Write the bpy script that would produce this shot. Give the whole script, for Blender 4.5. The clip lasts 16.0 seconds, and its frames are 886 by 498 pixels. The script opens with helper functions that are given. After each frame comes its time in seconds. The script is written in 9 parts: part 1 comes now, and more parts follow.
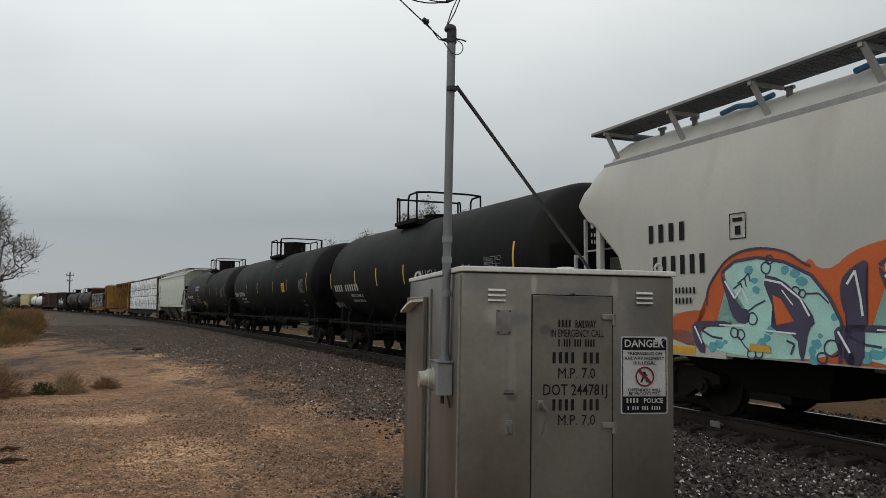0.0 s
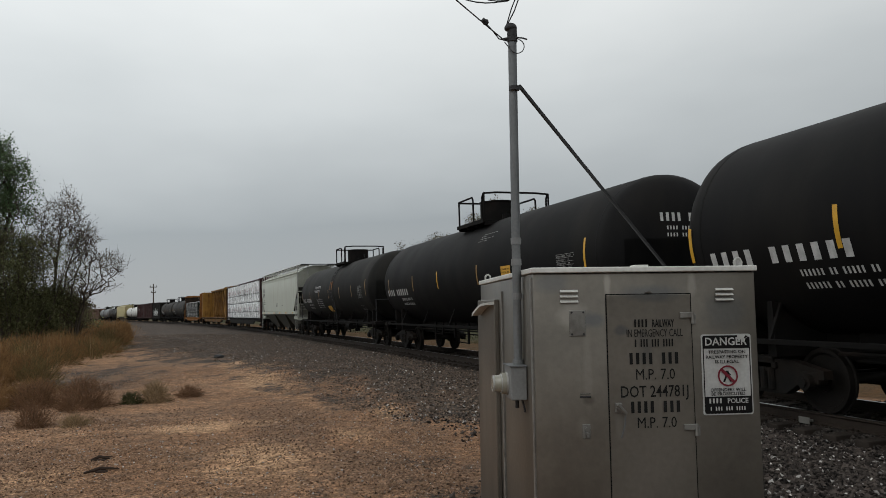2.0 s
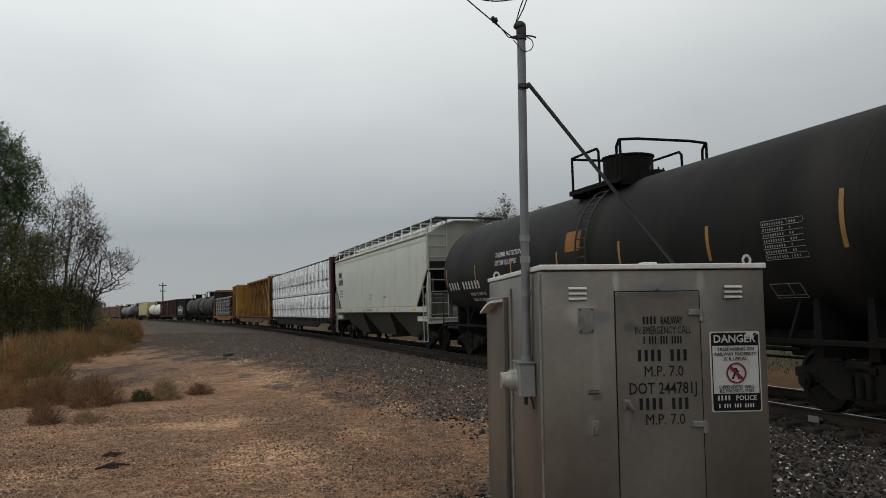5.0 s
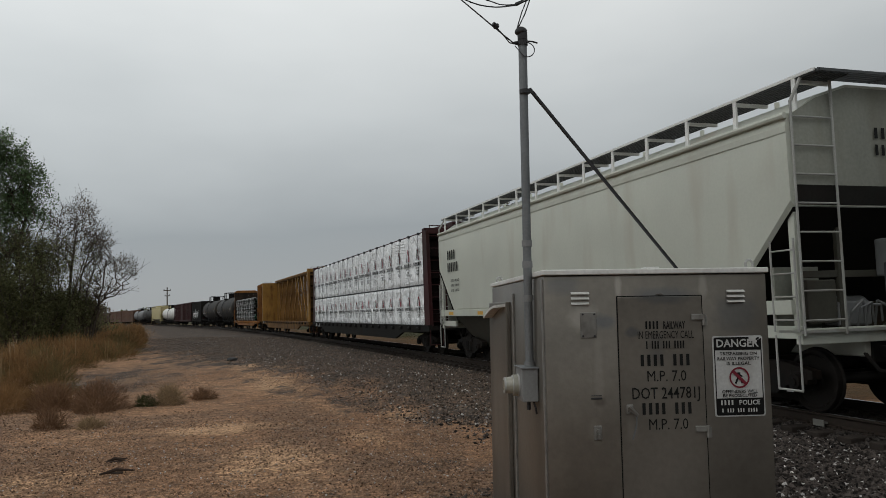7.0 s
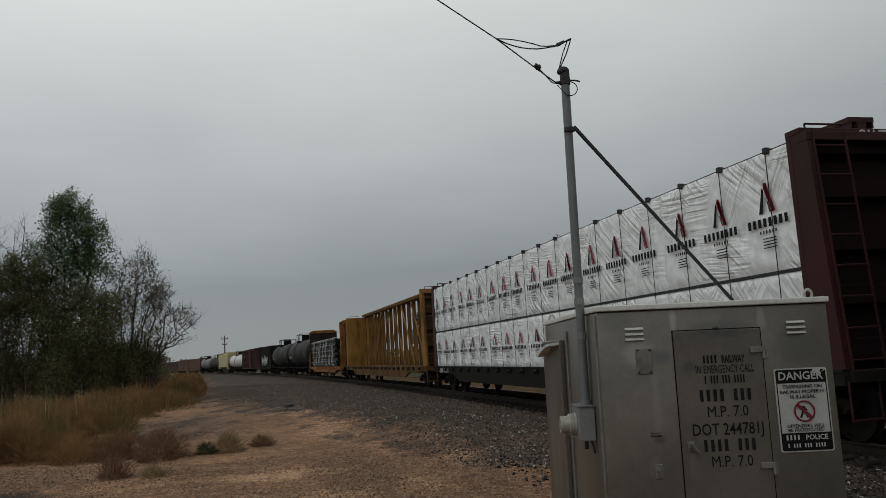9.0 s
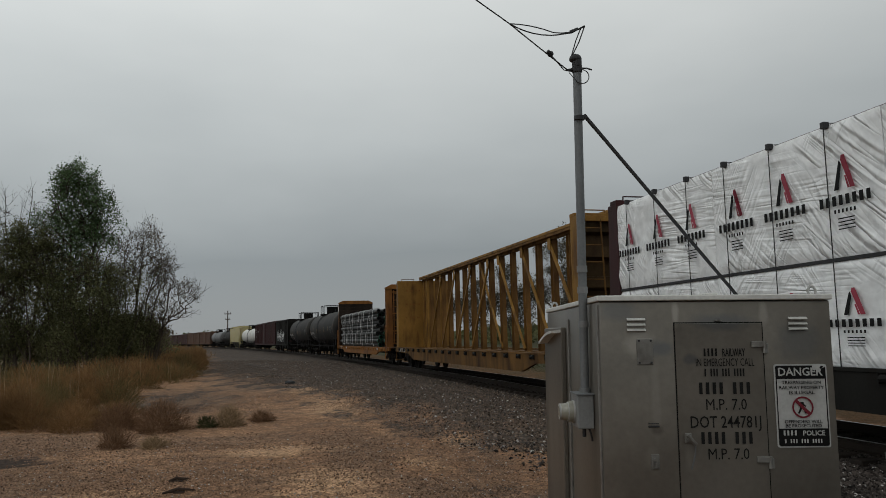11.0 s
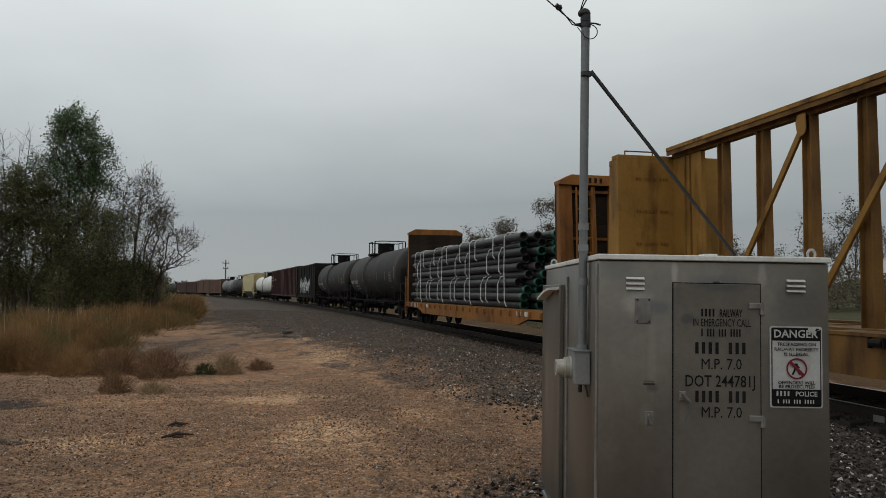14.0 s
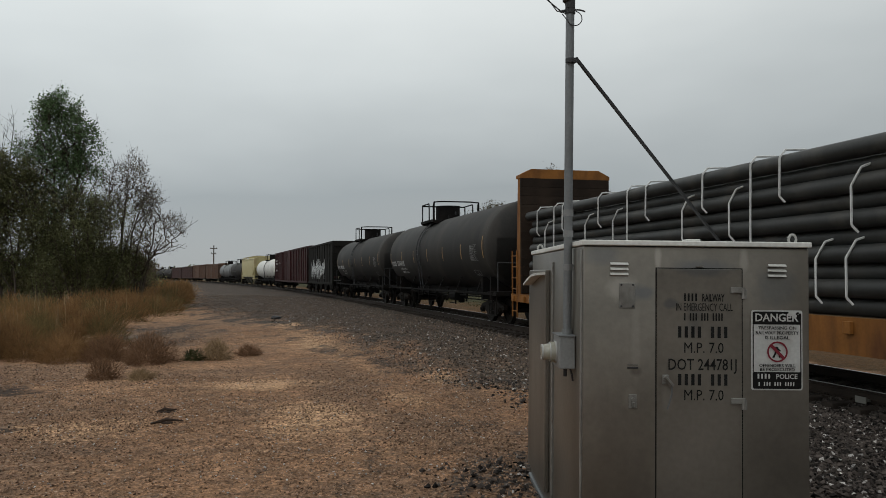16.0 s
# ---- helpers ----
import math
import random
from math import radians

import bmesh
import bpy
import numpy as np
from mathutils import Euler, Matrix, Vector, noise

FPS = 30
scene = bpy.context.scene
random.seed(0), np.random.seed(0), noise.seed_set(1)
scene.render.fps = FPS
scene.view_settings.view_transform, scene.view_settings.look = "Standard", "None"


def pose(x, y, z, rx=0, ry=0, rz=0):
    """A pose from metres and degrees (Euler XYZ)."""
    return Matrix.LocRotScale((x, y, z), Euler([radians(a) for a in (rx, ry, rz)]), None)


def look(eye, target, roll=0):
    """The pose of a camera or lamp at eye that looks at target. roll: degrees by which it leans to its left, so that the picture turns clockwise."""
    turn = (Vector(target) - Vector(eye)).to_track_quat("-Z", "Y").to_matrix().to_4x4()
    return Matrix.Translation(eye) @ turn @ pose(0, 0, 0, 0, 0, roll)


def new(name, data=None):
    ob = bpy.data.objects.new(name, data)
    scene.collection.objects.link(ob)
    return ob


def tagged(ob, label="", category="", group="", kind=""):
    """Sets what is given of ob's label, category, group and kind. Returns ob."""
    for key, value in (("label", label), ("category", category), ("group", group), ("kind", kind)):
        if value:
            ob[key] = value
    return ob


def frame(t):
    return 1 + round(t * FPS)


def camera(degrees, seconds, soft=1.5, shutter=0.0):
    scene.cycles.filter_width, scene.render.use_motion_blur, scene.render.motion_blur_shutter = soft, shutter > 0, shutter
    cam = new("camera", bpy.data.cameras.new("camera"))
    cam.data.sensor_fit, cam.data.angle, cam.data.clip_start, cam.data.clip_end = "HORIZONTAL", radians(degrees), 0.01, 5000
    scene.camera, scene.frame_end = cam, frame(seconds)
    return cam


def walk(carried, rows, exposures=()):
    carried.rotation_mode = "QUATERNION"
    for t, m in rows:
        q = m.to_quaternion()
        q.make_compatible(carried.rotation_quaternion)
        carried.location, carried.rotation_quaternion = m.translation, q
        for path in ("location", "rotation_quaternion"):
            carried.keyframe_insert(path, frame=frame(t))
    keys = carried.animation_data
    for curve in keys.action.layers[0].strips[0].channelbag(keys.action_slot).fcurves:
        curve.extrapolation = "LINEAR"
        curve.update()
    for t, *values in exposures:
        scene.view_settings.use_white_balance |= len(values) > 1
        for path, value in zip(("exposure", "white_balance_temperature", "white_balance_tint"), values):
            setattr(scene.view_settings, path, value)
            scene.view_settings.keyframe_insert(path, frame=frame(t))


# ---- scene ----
cam = camera(60.0, 16.0, soft=0.75)
PATH = [
    (0, (0.132, 0.324, 1.644), (0.491, 2.286, 1.791), 0.2),
    (0.5, (0.139, 0.341, 1.652), (0.479, 2.306, 1.807), -0.5),
    (1, (0.148, 0.354, 1.662), (0.447, 2.324, 1.823), -1.0),
    (1.5, (0.149, 0.358, 1.661), (0.382, 2.338, 1.821), -1.4),
    (2, (0.145, 0.371, 1.671), (0.325, 2.357, 1.82), -1.7),
    (2.5, (0.144, 0.361, 1.666), (0.297, 2.349, 1.818), -2.1),
    (3, (0.141, 0.355, 1.658), (0.29, 2.344, 1.812), -2.3),
    (3.5, (0.137, 0.352, 1.662), (0.286, 2.341, 1.809), -2.0),
    (4, (0.138, 0.35, 1.659), (0.296, 2.338, 1.802), -1.9),
    (6.5, (0.136, 0.345, 1.658), (0.287, 2.333, 1.813), -1.3),
    (7, (0.146, 0.339, 1.668), (0.295, 2.327, 1.825), -1.8),
    (7.5, (0.156, 0.315, 1.676), (0.289, 2.301, 1.863), -3.2),
    (8, (0.151, 0.277, 1.676), (0.233, 2.261, 1.909), -3.8),
    (8.5, (0.156, 0.325, 1.675), (0.199, 2.308, 1.936), -4.0),
    (9, (0.149, 0.304, 1.662), (0.17, 2.285, 1.931), -3.4),
    (11.5, (0.147, 0.293, 1.67), (0.152, 2.283, 1.87), -1.1),
    (12, (0.142, 0.306, 1.674), (0.135, 2.299, 1.846), -1.0),
    (12.5, (0.133, 0.316, 1.67), (0.115, 2.31, 1.824), -0.6),
    (13, (0.135, 0.317, 1.666), (0.125, 2.312, 1.802), -0.4),
    (13.5, (0.136, 0.293, 1.656), (0.136, 2.29, 1.772), 0.4),
    (14, (0.129, 0.291, 1.664), (0.138, 2.288, 1.772), 0.1),
    (14.5, (0.125, 0.298, 1.665), (0.139, 2.295, 1.767), -0.1),
    (15, (0.123, 0.281, 1.654), (0.13, 2.278, 1.753), 0.4),
    (15.5, (0.128, 0.278, 1.649), (0.139, 2.276, 1.739), 0.2),
    (16, (0.145, 0.256, 1.676), (0.183, 2.255, 1.743), -0.2),
]
walk(cam, [(t, look(e, g, r)) for t, e, g, r in PATH],
     exposures=[(0, 0.22, 6500, 8.5), (1.5, 0.18, 6500, 8.5), (3.5, 0.15, 6500, 8.5), (7.0, 0.0, 6500, 8.5), (8.0, -0.19, 6500, 8.5), (9.0, -0.33, 6500, 7.0), (11.5, -0.2, 6500, 7.0), (12.5, -0.06, 6500, 7.0), (13.5, 0.04, 6500, 7.0), (15.0, 0.08, 6500, 7.0), (16.0, 0.15, 6500, 7.0)])

# ---- sky and light: overcast afternoon ----
world = bpy.data.worlds.new("overcast_sky")
scene.world = world
world.use_nodes = True
wn, wl = world.node_tree.nodes, world.node_tree.links
wn.clear()
w_out = wn.new("ShaderNodeOutputWorld")
w_bg = wn.new("ShaderNodeBackground")
w_sky = wn.new("ShaderNodeTexSky")
w_sky.sky_type = "NISHITA"
w_sky.sun_disc = False
w_sky.sun_elevation = radians(50)
w_sky.sun_rotation = radians(200)
w_hsv = wn.new("ShaderNodeHueSaturation")
w_hsv.inputs["Saturation"].default_value = 0.08
w_hsv.inputs["Value"].default_value = 0.10
wl.new(w_sky.outputs[0], w_hsv.inputs["Color"])
w_tc = wn.new("ShaderNodeTexCoord")
w_map = wn.new("ShaderNodeMapping")
w_map.inputs["Scale"].default_value = (1.0, 1.0, 2.6)
w_noise = wn.new("ShaderNodeTexNoise")
w_noise.inputs["Scale"].default_value = 2.2
w_noise.inputs["Detail"].default_value = 4
w_noise.inputs["Roughness"].default_value = 0.5
wl.new(w_tc.outputs["Generated"], w_map.inputs[0])
wl.new(w_map.outputs[0], w_noise.inputs["Vector"])
w_sep = wn.new("ShaderNodeSeparateXYZ")
wl.new(w_tc.outputs["Generated"], w_sep.inputs[0])
w_add = wn.new("ShaderNodeMath")
w_add.operation = "MULTIPLY_ADD"
w_add.inputs[1].default_value = 0.16
wl.new(w_noise.outputs["Fac"], w_add.inputs[0])
wl.new(w_sep.outputs["Z"], w_add.inputs[2])
w_ramp = wn.new("ShaderNodeValToRGB")
cr = w_ramp.color_ramp
cr.elements[0].position, cr.elements[0].color = 0.07, (0.318, 0.333, 0.343, 1)
cr.elements[1].position, cr.elements[1].color = 0.95, (0.62, 0.64, 0.65, 1)
e = cr.elements.new(0.18)
e.color = (0.290, 0.319, 0.340, 1)
e = cr.elements.new(0.34)
e.color = (0.556, 0.588, 0.606, 1)
e = cr.elements.new(0.52)
e.color = (0.87, 0.892, 0.898, 1)
wl.new(w_add.outputs[0], w_ramp.inputs[0])
w_mix = wn.new("ShaderNodeMix")
w_mix.data_type = "RGBA"
w_mix.inputs["Factor"].default_value = 0.92
wl.new(w_hsv.outputs[0], w_mix.inputs["A"])
wl.new(w_ramp.outputs[0], w_mix.inputs["B"])
wl.new(w_mix.outputs["Result"], w_bg.inputs["Color"])
w_side = wn.new("ShaderNodeMath")  # the cloud is a little thinner to the west
w_side.operation = "MULTIPLY_ADD"
w_side.inputs[1].default_value = -0.24
w_side.inputs[2].default_value = 1.0
wl.new(w_sep.outputs["X"], w_side.inputs[0])
wl.new(w_side.outputs[0], w_bg.inputs["Strength"])
wl.new(w_bg.outputs[0], w_out.inputs[0])

sun = new("sun", bpy.data.lights.new("sun", "SUN"))
sun.data.energy = 0.3
sun.data.angle = radians(40)
sun.data.color = (1.0, 0.97, 0.93)
sun.matrix_world = look((-20, -40, 60), (0, 0, 0))
scene.view_settings.exposure = 0.0


# ---- materials ----
def mat(name, col, rough=0.6, metal=0.0, var=0.18, scale=1.2, fine=40.0, bump=0.15, dirt=None, amount=0.4,
        streak=0.0, dscale=1.6, island=0.0, objvar=0.0, spec=0.4, grain=0.7):
    m = bpy.data.materials.new(name)
    m.use_nodes = True
    n, l = m.node_tree.nodes, m.node_tree.links
    p = n["Principled BSDF"]
    p.inputs["Roughness"].default_value = rough
    p.inputs["Metallic"].default_value = metal
    p.inputs["Specular IOR Level"].default_value = spec
    tc = n.new("ShaderNodeTexCoord")

    def noise_tex(sc, detail, stretch=None):
        t = n.new("ShaderNodeTexNoise")
        t.inputs["Scale"].default_value = sc
        t.inputs["Detail"].default_value = detail
        if stretch:
            mp = n.new("ShaderNodeMapping")
            mp.inputs["Scale"].default_value = stretch
            l.new(tc.outputs["Object"], mp.inputs[0])
            l.new(mp.outputs[0], t.inputs["Vector"])
        else:
            l.new(tc.outputs["Object"], t.inputs["Vector"])
        return t

    def mix(fac, a, b, mode="MIX"):
        x = n.new("ShaderNodeMix")
        x.data_type, x.blend_type = "RGBA", mode
        for sock, v in ((x.inputs["Factor"], fac), (x.inputs["A"], a), (x.inputs["B"], b)):
            if isinstance(v, (tuple, float, int)):
                sock.default_value = v
            else:
                l.new(v, sock)
        return x.outputs["Result"]

    def ramp(src, lo, hi):
        r = n.new("ShaderNodeMapRange")
        r.inputs["From Min"].default_value, r.inputs["From Max"].default_value = lo, hi
        l.new(src, r.inputs["Value"])
        return r.outputs["Result"]

    big = noise_tex(scale, 5)
    small = noise_tex(fine, 4)
    lo = tuple(c * (1 - var) for c in col) + (1,)
    hi = tuple(min(1, c * (1 + var)) for c in col) + (1,)
    c = mix(ramp(big.outputs["Fac"], 0.3, 0.7), lo, hi)
    g = mix(ramp(small.outputs["Fac"], 0.3, 0.7), (0.86, 0.86, 0.86, 1), (1.1, 1.1, 1.1, 1))
    c = mix(grain, c, g, "MULTIPLY")
    if dirt:
        st = (1.0, 1.0, 1.0 - 0.9 * streak) if streak else None
        d = noise_tex(dscale, 8, st)
        f = ramp(d.outputs["Fac"], 0.62 - 0.3 * amount, 0.85 - 0.2 * amount)
        c = mix(f, c, tuple(dirt) + (1,))
    if island or objvar:
        src = n.new("ShaderNodeNewGeometry").outputs["Random Per Island"] if island else n.new("ShaderNodeObjectInfo").outputs["Random"]
        amp = island or objvar
        r = n.new("ShaderNodeMapRange")
        r.inputs["To Min"].default_value, r.inputs["To Max"].default_value = 1 - amp, 1 + amp
        l.new(src, r.inputs["Value"])
        cmb = n.new("ShaderNodeCombineXYZ")
        for i in range(3):
            l.new(r.outputs["Result"], cmb.inputs[i])
        c = mix(1.0, c, cmb.outputs[0], "MULTIPLY")
    l.new(c, p.inputs["Base Color"])
    rr = n.new("ShaderNodeMapRange")
    rr.inputs["To Min"].default_value, rr.inputs["To Max"].default_value = max(0.05, rough - 0.1), min(1, rough + 0.12)
    l.new(big.outputs["Fac"], rr.inputs["Value"])
    l.new(rr.outputs["Result"], p.inputs["Roughness"])
    if bump:
        b = n.new("ShaderNodeBump")
        b.inputs["Strength"].default_value = bump
        b.inputs["Distance"].default_value = 0.02
        l.new(small.outputs["Fac"], b.inputs["Height"])
        l.new(b.outputs[0], p.inputs["Normal"])
    return m


M_ALU = mat("aged_aluminium", (0.170, 0.154, 0.132), 0.38, 0.65, 0.24, 1.3, 30, 0.05, (0.104, 0.093, 0.078), 0.46, 0.75, 1.8, grain=0.5)


def scuffs(m, spots):
    """Worn marks on a skin: centre x and z, half width, half height, colour, strength."""
    n, l = m.node_tree.nodes, m.node_tree.links
    sock = n["Principled BSDF"].inputs["Base Color"]
    tc = n.new("ShaderNodeTexCoord")
    nt = n.new("ShaderNodeTexNoise")
    nt.inputs["Scale"].default_value, nt.inputs["Detail"].default_value = 14, 6
    l.new(tc.outputs["Object"], nt.inputs["Vector"])
    for x, z, a, b, colour, k in spots:
        mp = n.new("ShaderNodeMapping")
        mp.vector_type = "TEXTURE"
        mp.inputs["Location"].default_value = (x, CY_FRONT, z)
        mp.inputs["Scale"].default_value = (a, 0.4, b)
        l.new(tc.outputs["Object"], mp.inputs[0])
        ln = n.new("ShaderNodeVectorMath")
        ln.operation = "LENGTH"
        l.new(mp.outputs[0], ln.inputs[0])
        ad = n.new("ShaderNodeMath")
        ad.operation = "ADD"
        l.new(ln.outputs["Value"], ad.inputs[0])
        l.new(nt.outputs["Fac"], ad.inputs[1])
        r = n.new("ShaderNodeMapRange")
        r.inputs["From Min"].default_value, r.inputs["From Max"].default_value = 1.65, 1.0
        r.inputs["To Max"].default_value = k
        l.new(ad.outputs[0], r.inputs["Value"])
        x_ = n.new("ShaderNodeMix")
        x_.data_type = "RGBA"
        l.new(r.outputs["Result"], x_.inputs["Factor"])
        l.new(sock.links[0].from_socket, x_.inputs["A"])
        x_.inputs["B"].default_value = colour + (1,)
        l.new(x_.outputs["Result"], sock)


CY_FRONT = 4.75
PALE, BLUISH, SOOT = (0.27, 0.25, 0.22), (0.080, 0.088, 0.096), (0.075, 0.064, 0.052)
scuffs(M_ALU, ((1.275, 1.59, 0.085, 0.095, PALE, 0.6), (1.49, 1.76, 0.022, 0.08, PALE, 0.7), (2.0, 1.76, 0.028, 0.08, PALE, 0.55), (1.545, 0.96, 0.035, 0.11, PALE, 0.45),
               (1.39, 1.56, 0.09, 0.05, BLUISH, 0.6), (1.56, 1.50, 0.05, 0.03, BLUISH, 0.6), (1.75, 1.71, 0.20, 0.05, BLUISH, 0.55), (1.70, 1.40, 0.05, 0.10, BLUISH, 0.3),
               (2.20, 1.60, 0.14, 0.12, BLUISH, 0.4), (1.15, 1.78, 0.12, 0.06, BLUISH, 0.4), (1.36, 1.25, 0.03, 0.20, PALE, 0.3), (1.335, 0.93, 0.05, 0.07, PALE, 0.35), (1.36, 1.10, 0.04, 0.03, SOOT, 0.6)))
M_ALU_MID = mat("worn_aluminium", (0.20, 0.195, 0.18), 0.45, 0.3, 0.15, 6, 40, 0.04, (0.10, 0.09, 0.08), 0.4, 0.3, 14)
M_SIGN = mat("sign_white", (0.40, 0.40, 0.39), 0.5, 0, 0.1, 4, 60, 0.02, (0.28, 0.27, 0.25), 0.25, 0.5, 9)
M_ALU_LIGHT = mat("bright_aluminium", (0.60, 0.60, 0.57), 0.45, 0.15, 0.1, 3, 40, 0.03)
M_GALV = mat("galvanised_steel", (0.165, 0.174, 0.180), 0.5, 0.5, 0.14, 4, 60, 0.05)
M_GREYBOX = mat("grey_box_paint", (0.20, 0.205, 0.205), 0.5, 0.2, 0.1, 5, 60, 0.03)
M_BEIGE = mat("weathered_plastic", (0.15, 0.145, 0.13), 0.5, 0, 0.1, 10, 60, 0.03)
M_METER = mat("cloudy_meter_glass", (0.30, 0.29, 0.24), 0.18, 0, 0.2, 14, 60, 0.02, (0.14, 0.13, 0.10), 0.4, spec=0.6)
M_DARK = mat("dark_iron", (0.03, 0.03, 0.032), 0.6, 0.2, 0.2, 4, 40, 0.08)
M_BLACK = mat("black_paint", (0.009, 0.009, 0.009), 0.5, 0, 0.15, 6, 80, 0.02, spec=0.08)
M_SIGNRED = mat("faded_sign_red", (0.15, 0.022, 0.032), 0.5, 0, 0.1, 6, 80, 0.02, spec=0.1)
M_EYE = mat("dull_cast_aluminium", (0.36, 0.36, 0.34), 0.5, 0.1, 0.12, 8, 60, 0.03)
M_BRACKET = mat("grey_bracket_paint", (0.26, 0.26, 0.25), 0.55, 0, 0.15, 4, 40, 0.03)
M_WHITE = mat("white_paint", (0.72, 0.72, 0.70), 0.55, 0, 0.08, 5, 80, 0.02)
M_RED = mat("red_paint", (0.33, 0.036, 0.066), 0.5, 0, 0.1, 6, 80, 0.02)
M_MARK = mat("stencil_white", (0.50, 0.50, 0.49), 0.6, 0, 0.2, 8, 90, 0.02)
M_MARKFAINT = mat("worn_white_stencil", (0.26, 0.26, 0.255), 0.6, 0, 0.3, 8, 90, 0.02, spec=0.1)
M_MARKDK = mat("stencil_black", (0.014, 0.014, 0.014), 0.6, 0, 0.2, 8, 90, 0.02, spec=0.08)
M_REFL = mat("yellow_reflector", (0.62, 0.34, 0.03), 0.4, 0, 0.15, 6, 60, 0.02)
M_TANK = mat("black_tank_paint", (0.0062, 0.0060, 0.0064), 0.65, 0.0, 0.3, 0.8, 14, 0.05, (0.0125, 0.0115, 0.0105), 0.5, 0.7, 1.1, spec=0.10, grain=0.22)
M_UNDER = mat("underframe_black", (0.0075, 0.0070, 0.0066), 0.75, 0.0, 0.3, 2, 24, 0.06, (0.016, 0.012, 0.010), 0.4, spec=0.08)
M_TANKDULL = mat("dull_tank_paint", (0.0118, 0.0116, 0.0110), 0.65, 0.0, 0.3, 0.8, 14, 0.05, (0.026, 0.024, 0.021), 0.5, 0.7, 1.1, spec=0.12, grain=0.22)
M_DULLREFL = mat("dull_reflector", (0.26, 0.145, 0.036), 0.5, 0, 0.2, 6, 60, 0.02)
M_TANKGREY = mat("sooty_tank_paint", (0.022, 0.021, 0.020), 0.65, 0.0, 0.3, 0.8, 14, 0.05, (0.040, 0.035, 0.030), 0.5, 0.7, 1.1, spec=0.2)
M_TANKLIGHT = mat("grey_tank_paint", (0.16, 0.165, 0.17), 0.55, 0.0, 0.2, 0.8, 14, 0.05, (0.07, 0.065, 0.06), 0.4, 0.7)
M_TANKWHITE = mat("white_tank_paint", (0.66, 0.65, 0.62), 0.5, 0.0, 0.08, 0.8, 14, 0.04, (0.3, 0.28, 0.25), 0.25, 0.7)
M_CREAM = mat("cream_car_paint", (0.49, 0.505, 0.44), 0.5, 0, 0.07, 0.6, 20, 0.03, (0.40, 0.375, 0.31), 0.3, 0.85, 1.4, grain=0.22)
M_WHITECAR = mat("white_car_paint", (0.42, 0.41, 0.37), 0.5, 0, 0.08, 0.6, 20, 0.03, (0.33, 0.30, 0.26), 0.3, 0.85, 1.4, grain=0.22)
M_YELHOP = mat("pale_yellow_paint", (0.44, 0.38, 0.19), 0.55, 0, 0.1, 0.6, 20, 0.03, (0.3, 0.22, 0.12), 0.3, 0.8)
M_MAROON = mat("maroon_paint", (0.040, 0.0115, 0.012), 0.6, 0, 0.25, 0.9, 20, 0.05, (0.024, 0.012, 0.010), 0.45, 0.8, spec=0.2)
# Maroon darkened to hold the shade on the bulkhead's ribbed back.
M_MAROONDK = mat("shaded_maroon_paint", (0.014, 0.0065, 0.0062), 0.7, 0, 0.3, 0.9, 20, 0.05, (0.008, 0.006, 0.005), 0.5, 0.8, spec=0.1)
M_DKRED = mat("dark_red_paint", (0.055, 0.021, 0.019), 0.65, 0, 0.25, 0.9, 20, 0.05, (0.04, 0.025, 0.02), 0.5, 0.8)
M_YELLOW = mat("faded_yellow_paint", (0.255, 0.135, 0.032), 0.6, 0, 0.2, 1.0, 22, 0.06, (0.070, 0.030, 0.012), 0.48, 0.8, 2.6, spec=0.15)
# Yellow darkened for grime and for the shade behind the bulkhead ribs.
M_YELDARK = mat("grimy_shaded_yellow_paint", (0.075, 0.048, 0.024), 0.7, 0, 0.3, 1.2, 24, 0.06, (0.030, 0.020, 0.014), 0.55, 0.8, 2.0, spec=0.08)
M_YELGRIMY = mat("grimy_yellow_paint", (0.165, 0.086, 0.028), 0.65, 0, 0.3, 1.2, 24, 0.06, (0.045, 0.022, 0.012), 0.62, 0.8, 2.4, objvar=0.2, spec=0.1)
M_ORANGE = mat("rusty_orange_paint", (0.235, 0.098, 0.024), 0.6, 0, 0.2, 1.0, 22, 0.06, (0.065, 0.026, 0.013), 0.5, 0.8, 2.2, spec=0.15)
M_BROWN = mat("brown_car_paint", (0.105, 0.052, 0.030), 0.65, 0, 0.2, 1.0, 22, 0.06, (0.07, 0.04, 0.03), 0.4, 0.8)
M_LADDER = mat("ladder_paint", (0.32, 0.32, 0.30), 0.55, 0, 0.12, 5, 60, 0.02, (0.22, 0.19, 0.15), 0.35, 0.5)
# End paint with grime, and darkened for the shade under the walkway.
M_ENDDARK = mat("grimy_shaded_end_paint", (0.235, 0.24, 0.205), 0.6, 0, 0.15, 0.8, 20, 0.04, (0.15, 0.135, 0.10), 0.4, 0.85, 1.4)
M_HOPBLK = mat("black_hopper_paint", (0.017, 0.0165, 0.015), 0.7, 0, 0.3, 1.0, 22, 0.05, (0.018, 0.014, 0.012), 0.4, 0.8, spec=0.06)
M_WOOD = mat("weathered_planks", (0.034, 0.024, 0.018), 0.8, 0, 0.25, 2.0, 30, 0.25, (0.018, 0.013, 0.010), 0.5, objvar=0.25, spec=0.1)
# Grimy paint, darkened further to stand for shade below the hoppers.
M_BAY = mat("grimy_shaded_bay_paint", (0.060, 0.058, 0.045), 0.6, 0, 0.25, 0.9, 20, 0.04, (0.05, 0.04, 0.03), 0.4, 0.6)
M_WHITE_STONE = mat("pale_stone", (0.40, 0.38, 0.36), 0.85, 0, 0.2, 4, 60, 0.2, island=0.4)
M_DECK = mat("deck_planks", (0.10, 0.065, 0.04), 0.8, 0, 0.25, 2.0, 30, 0.2)
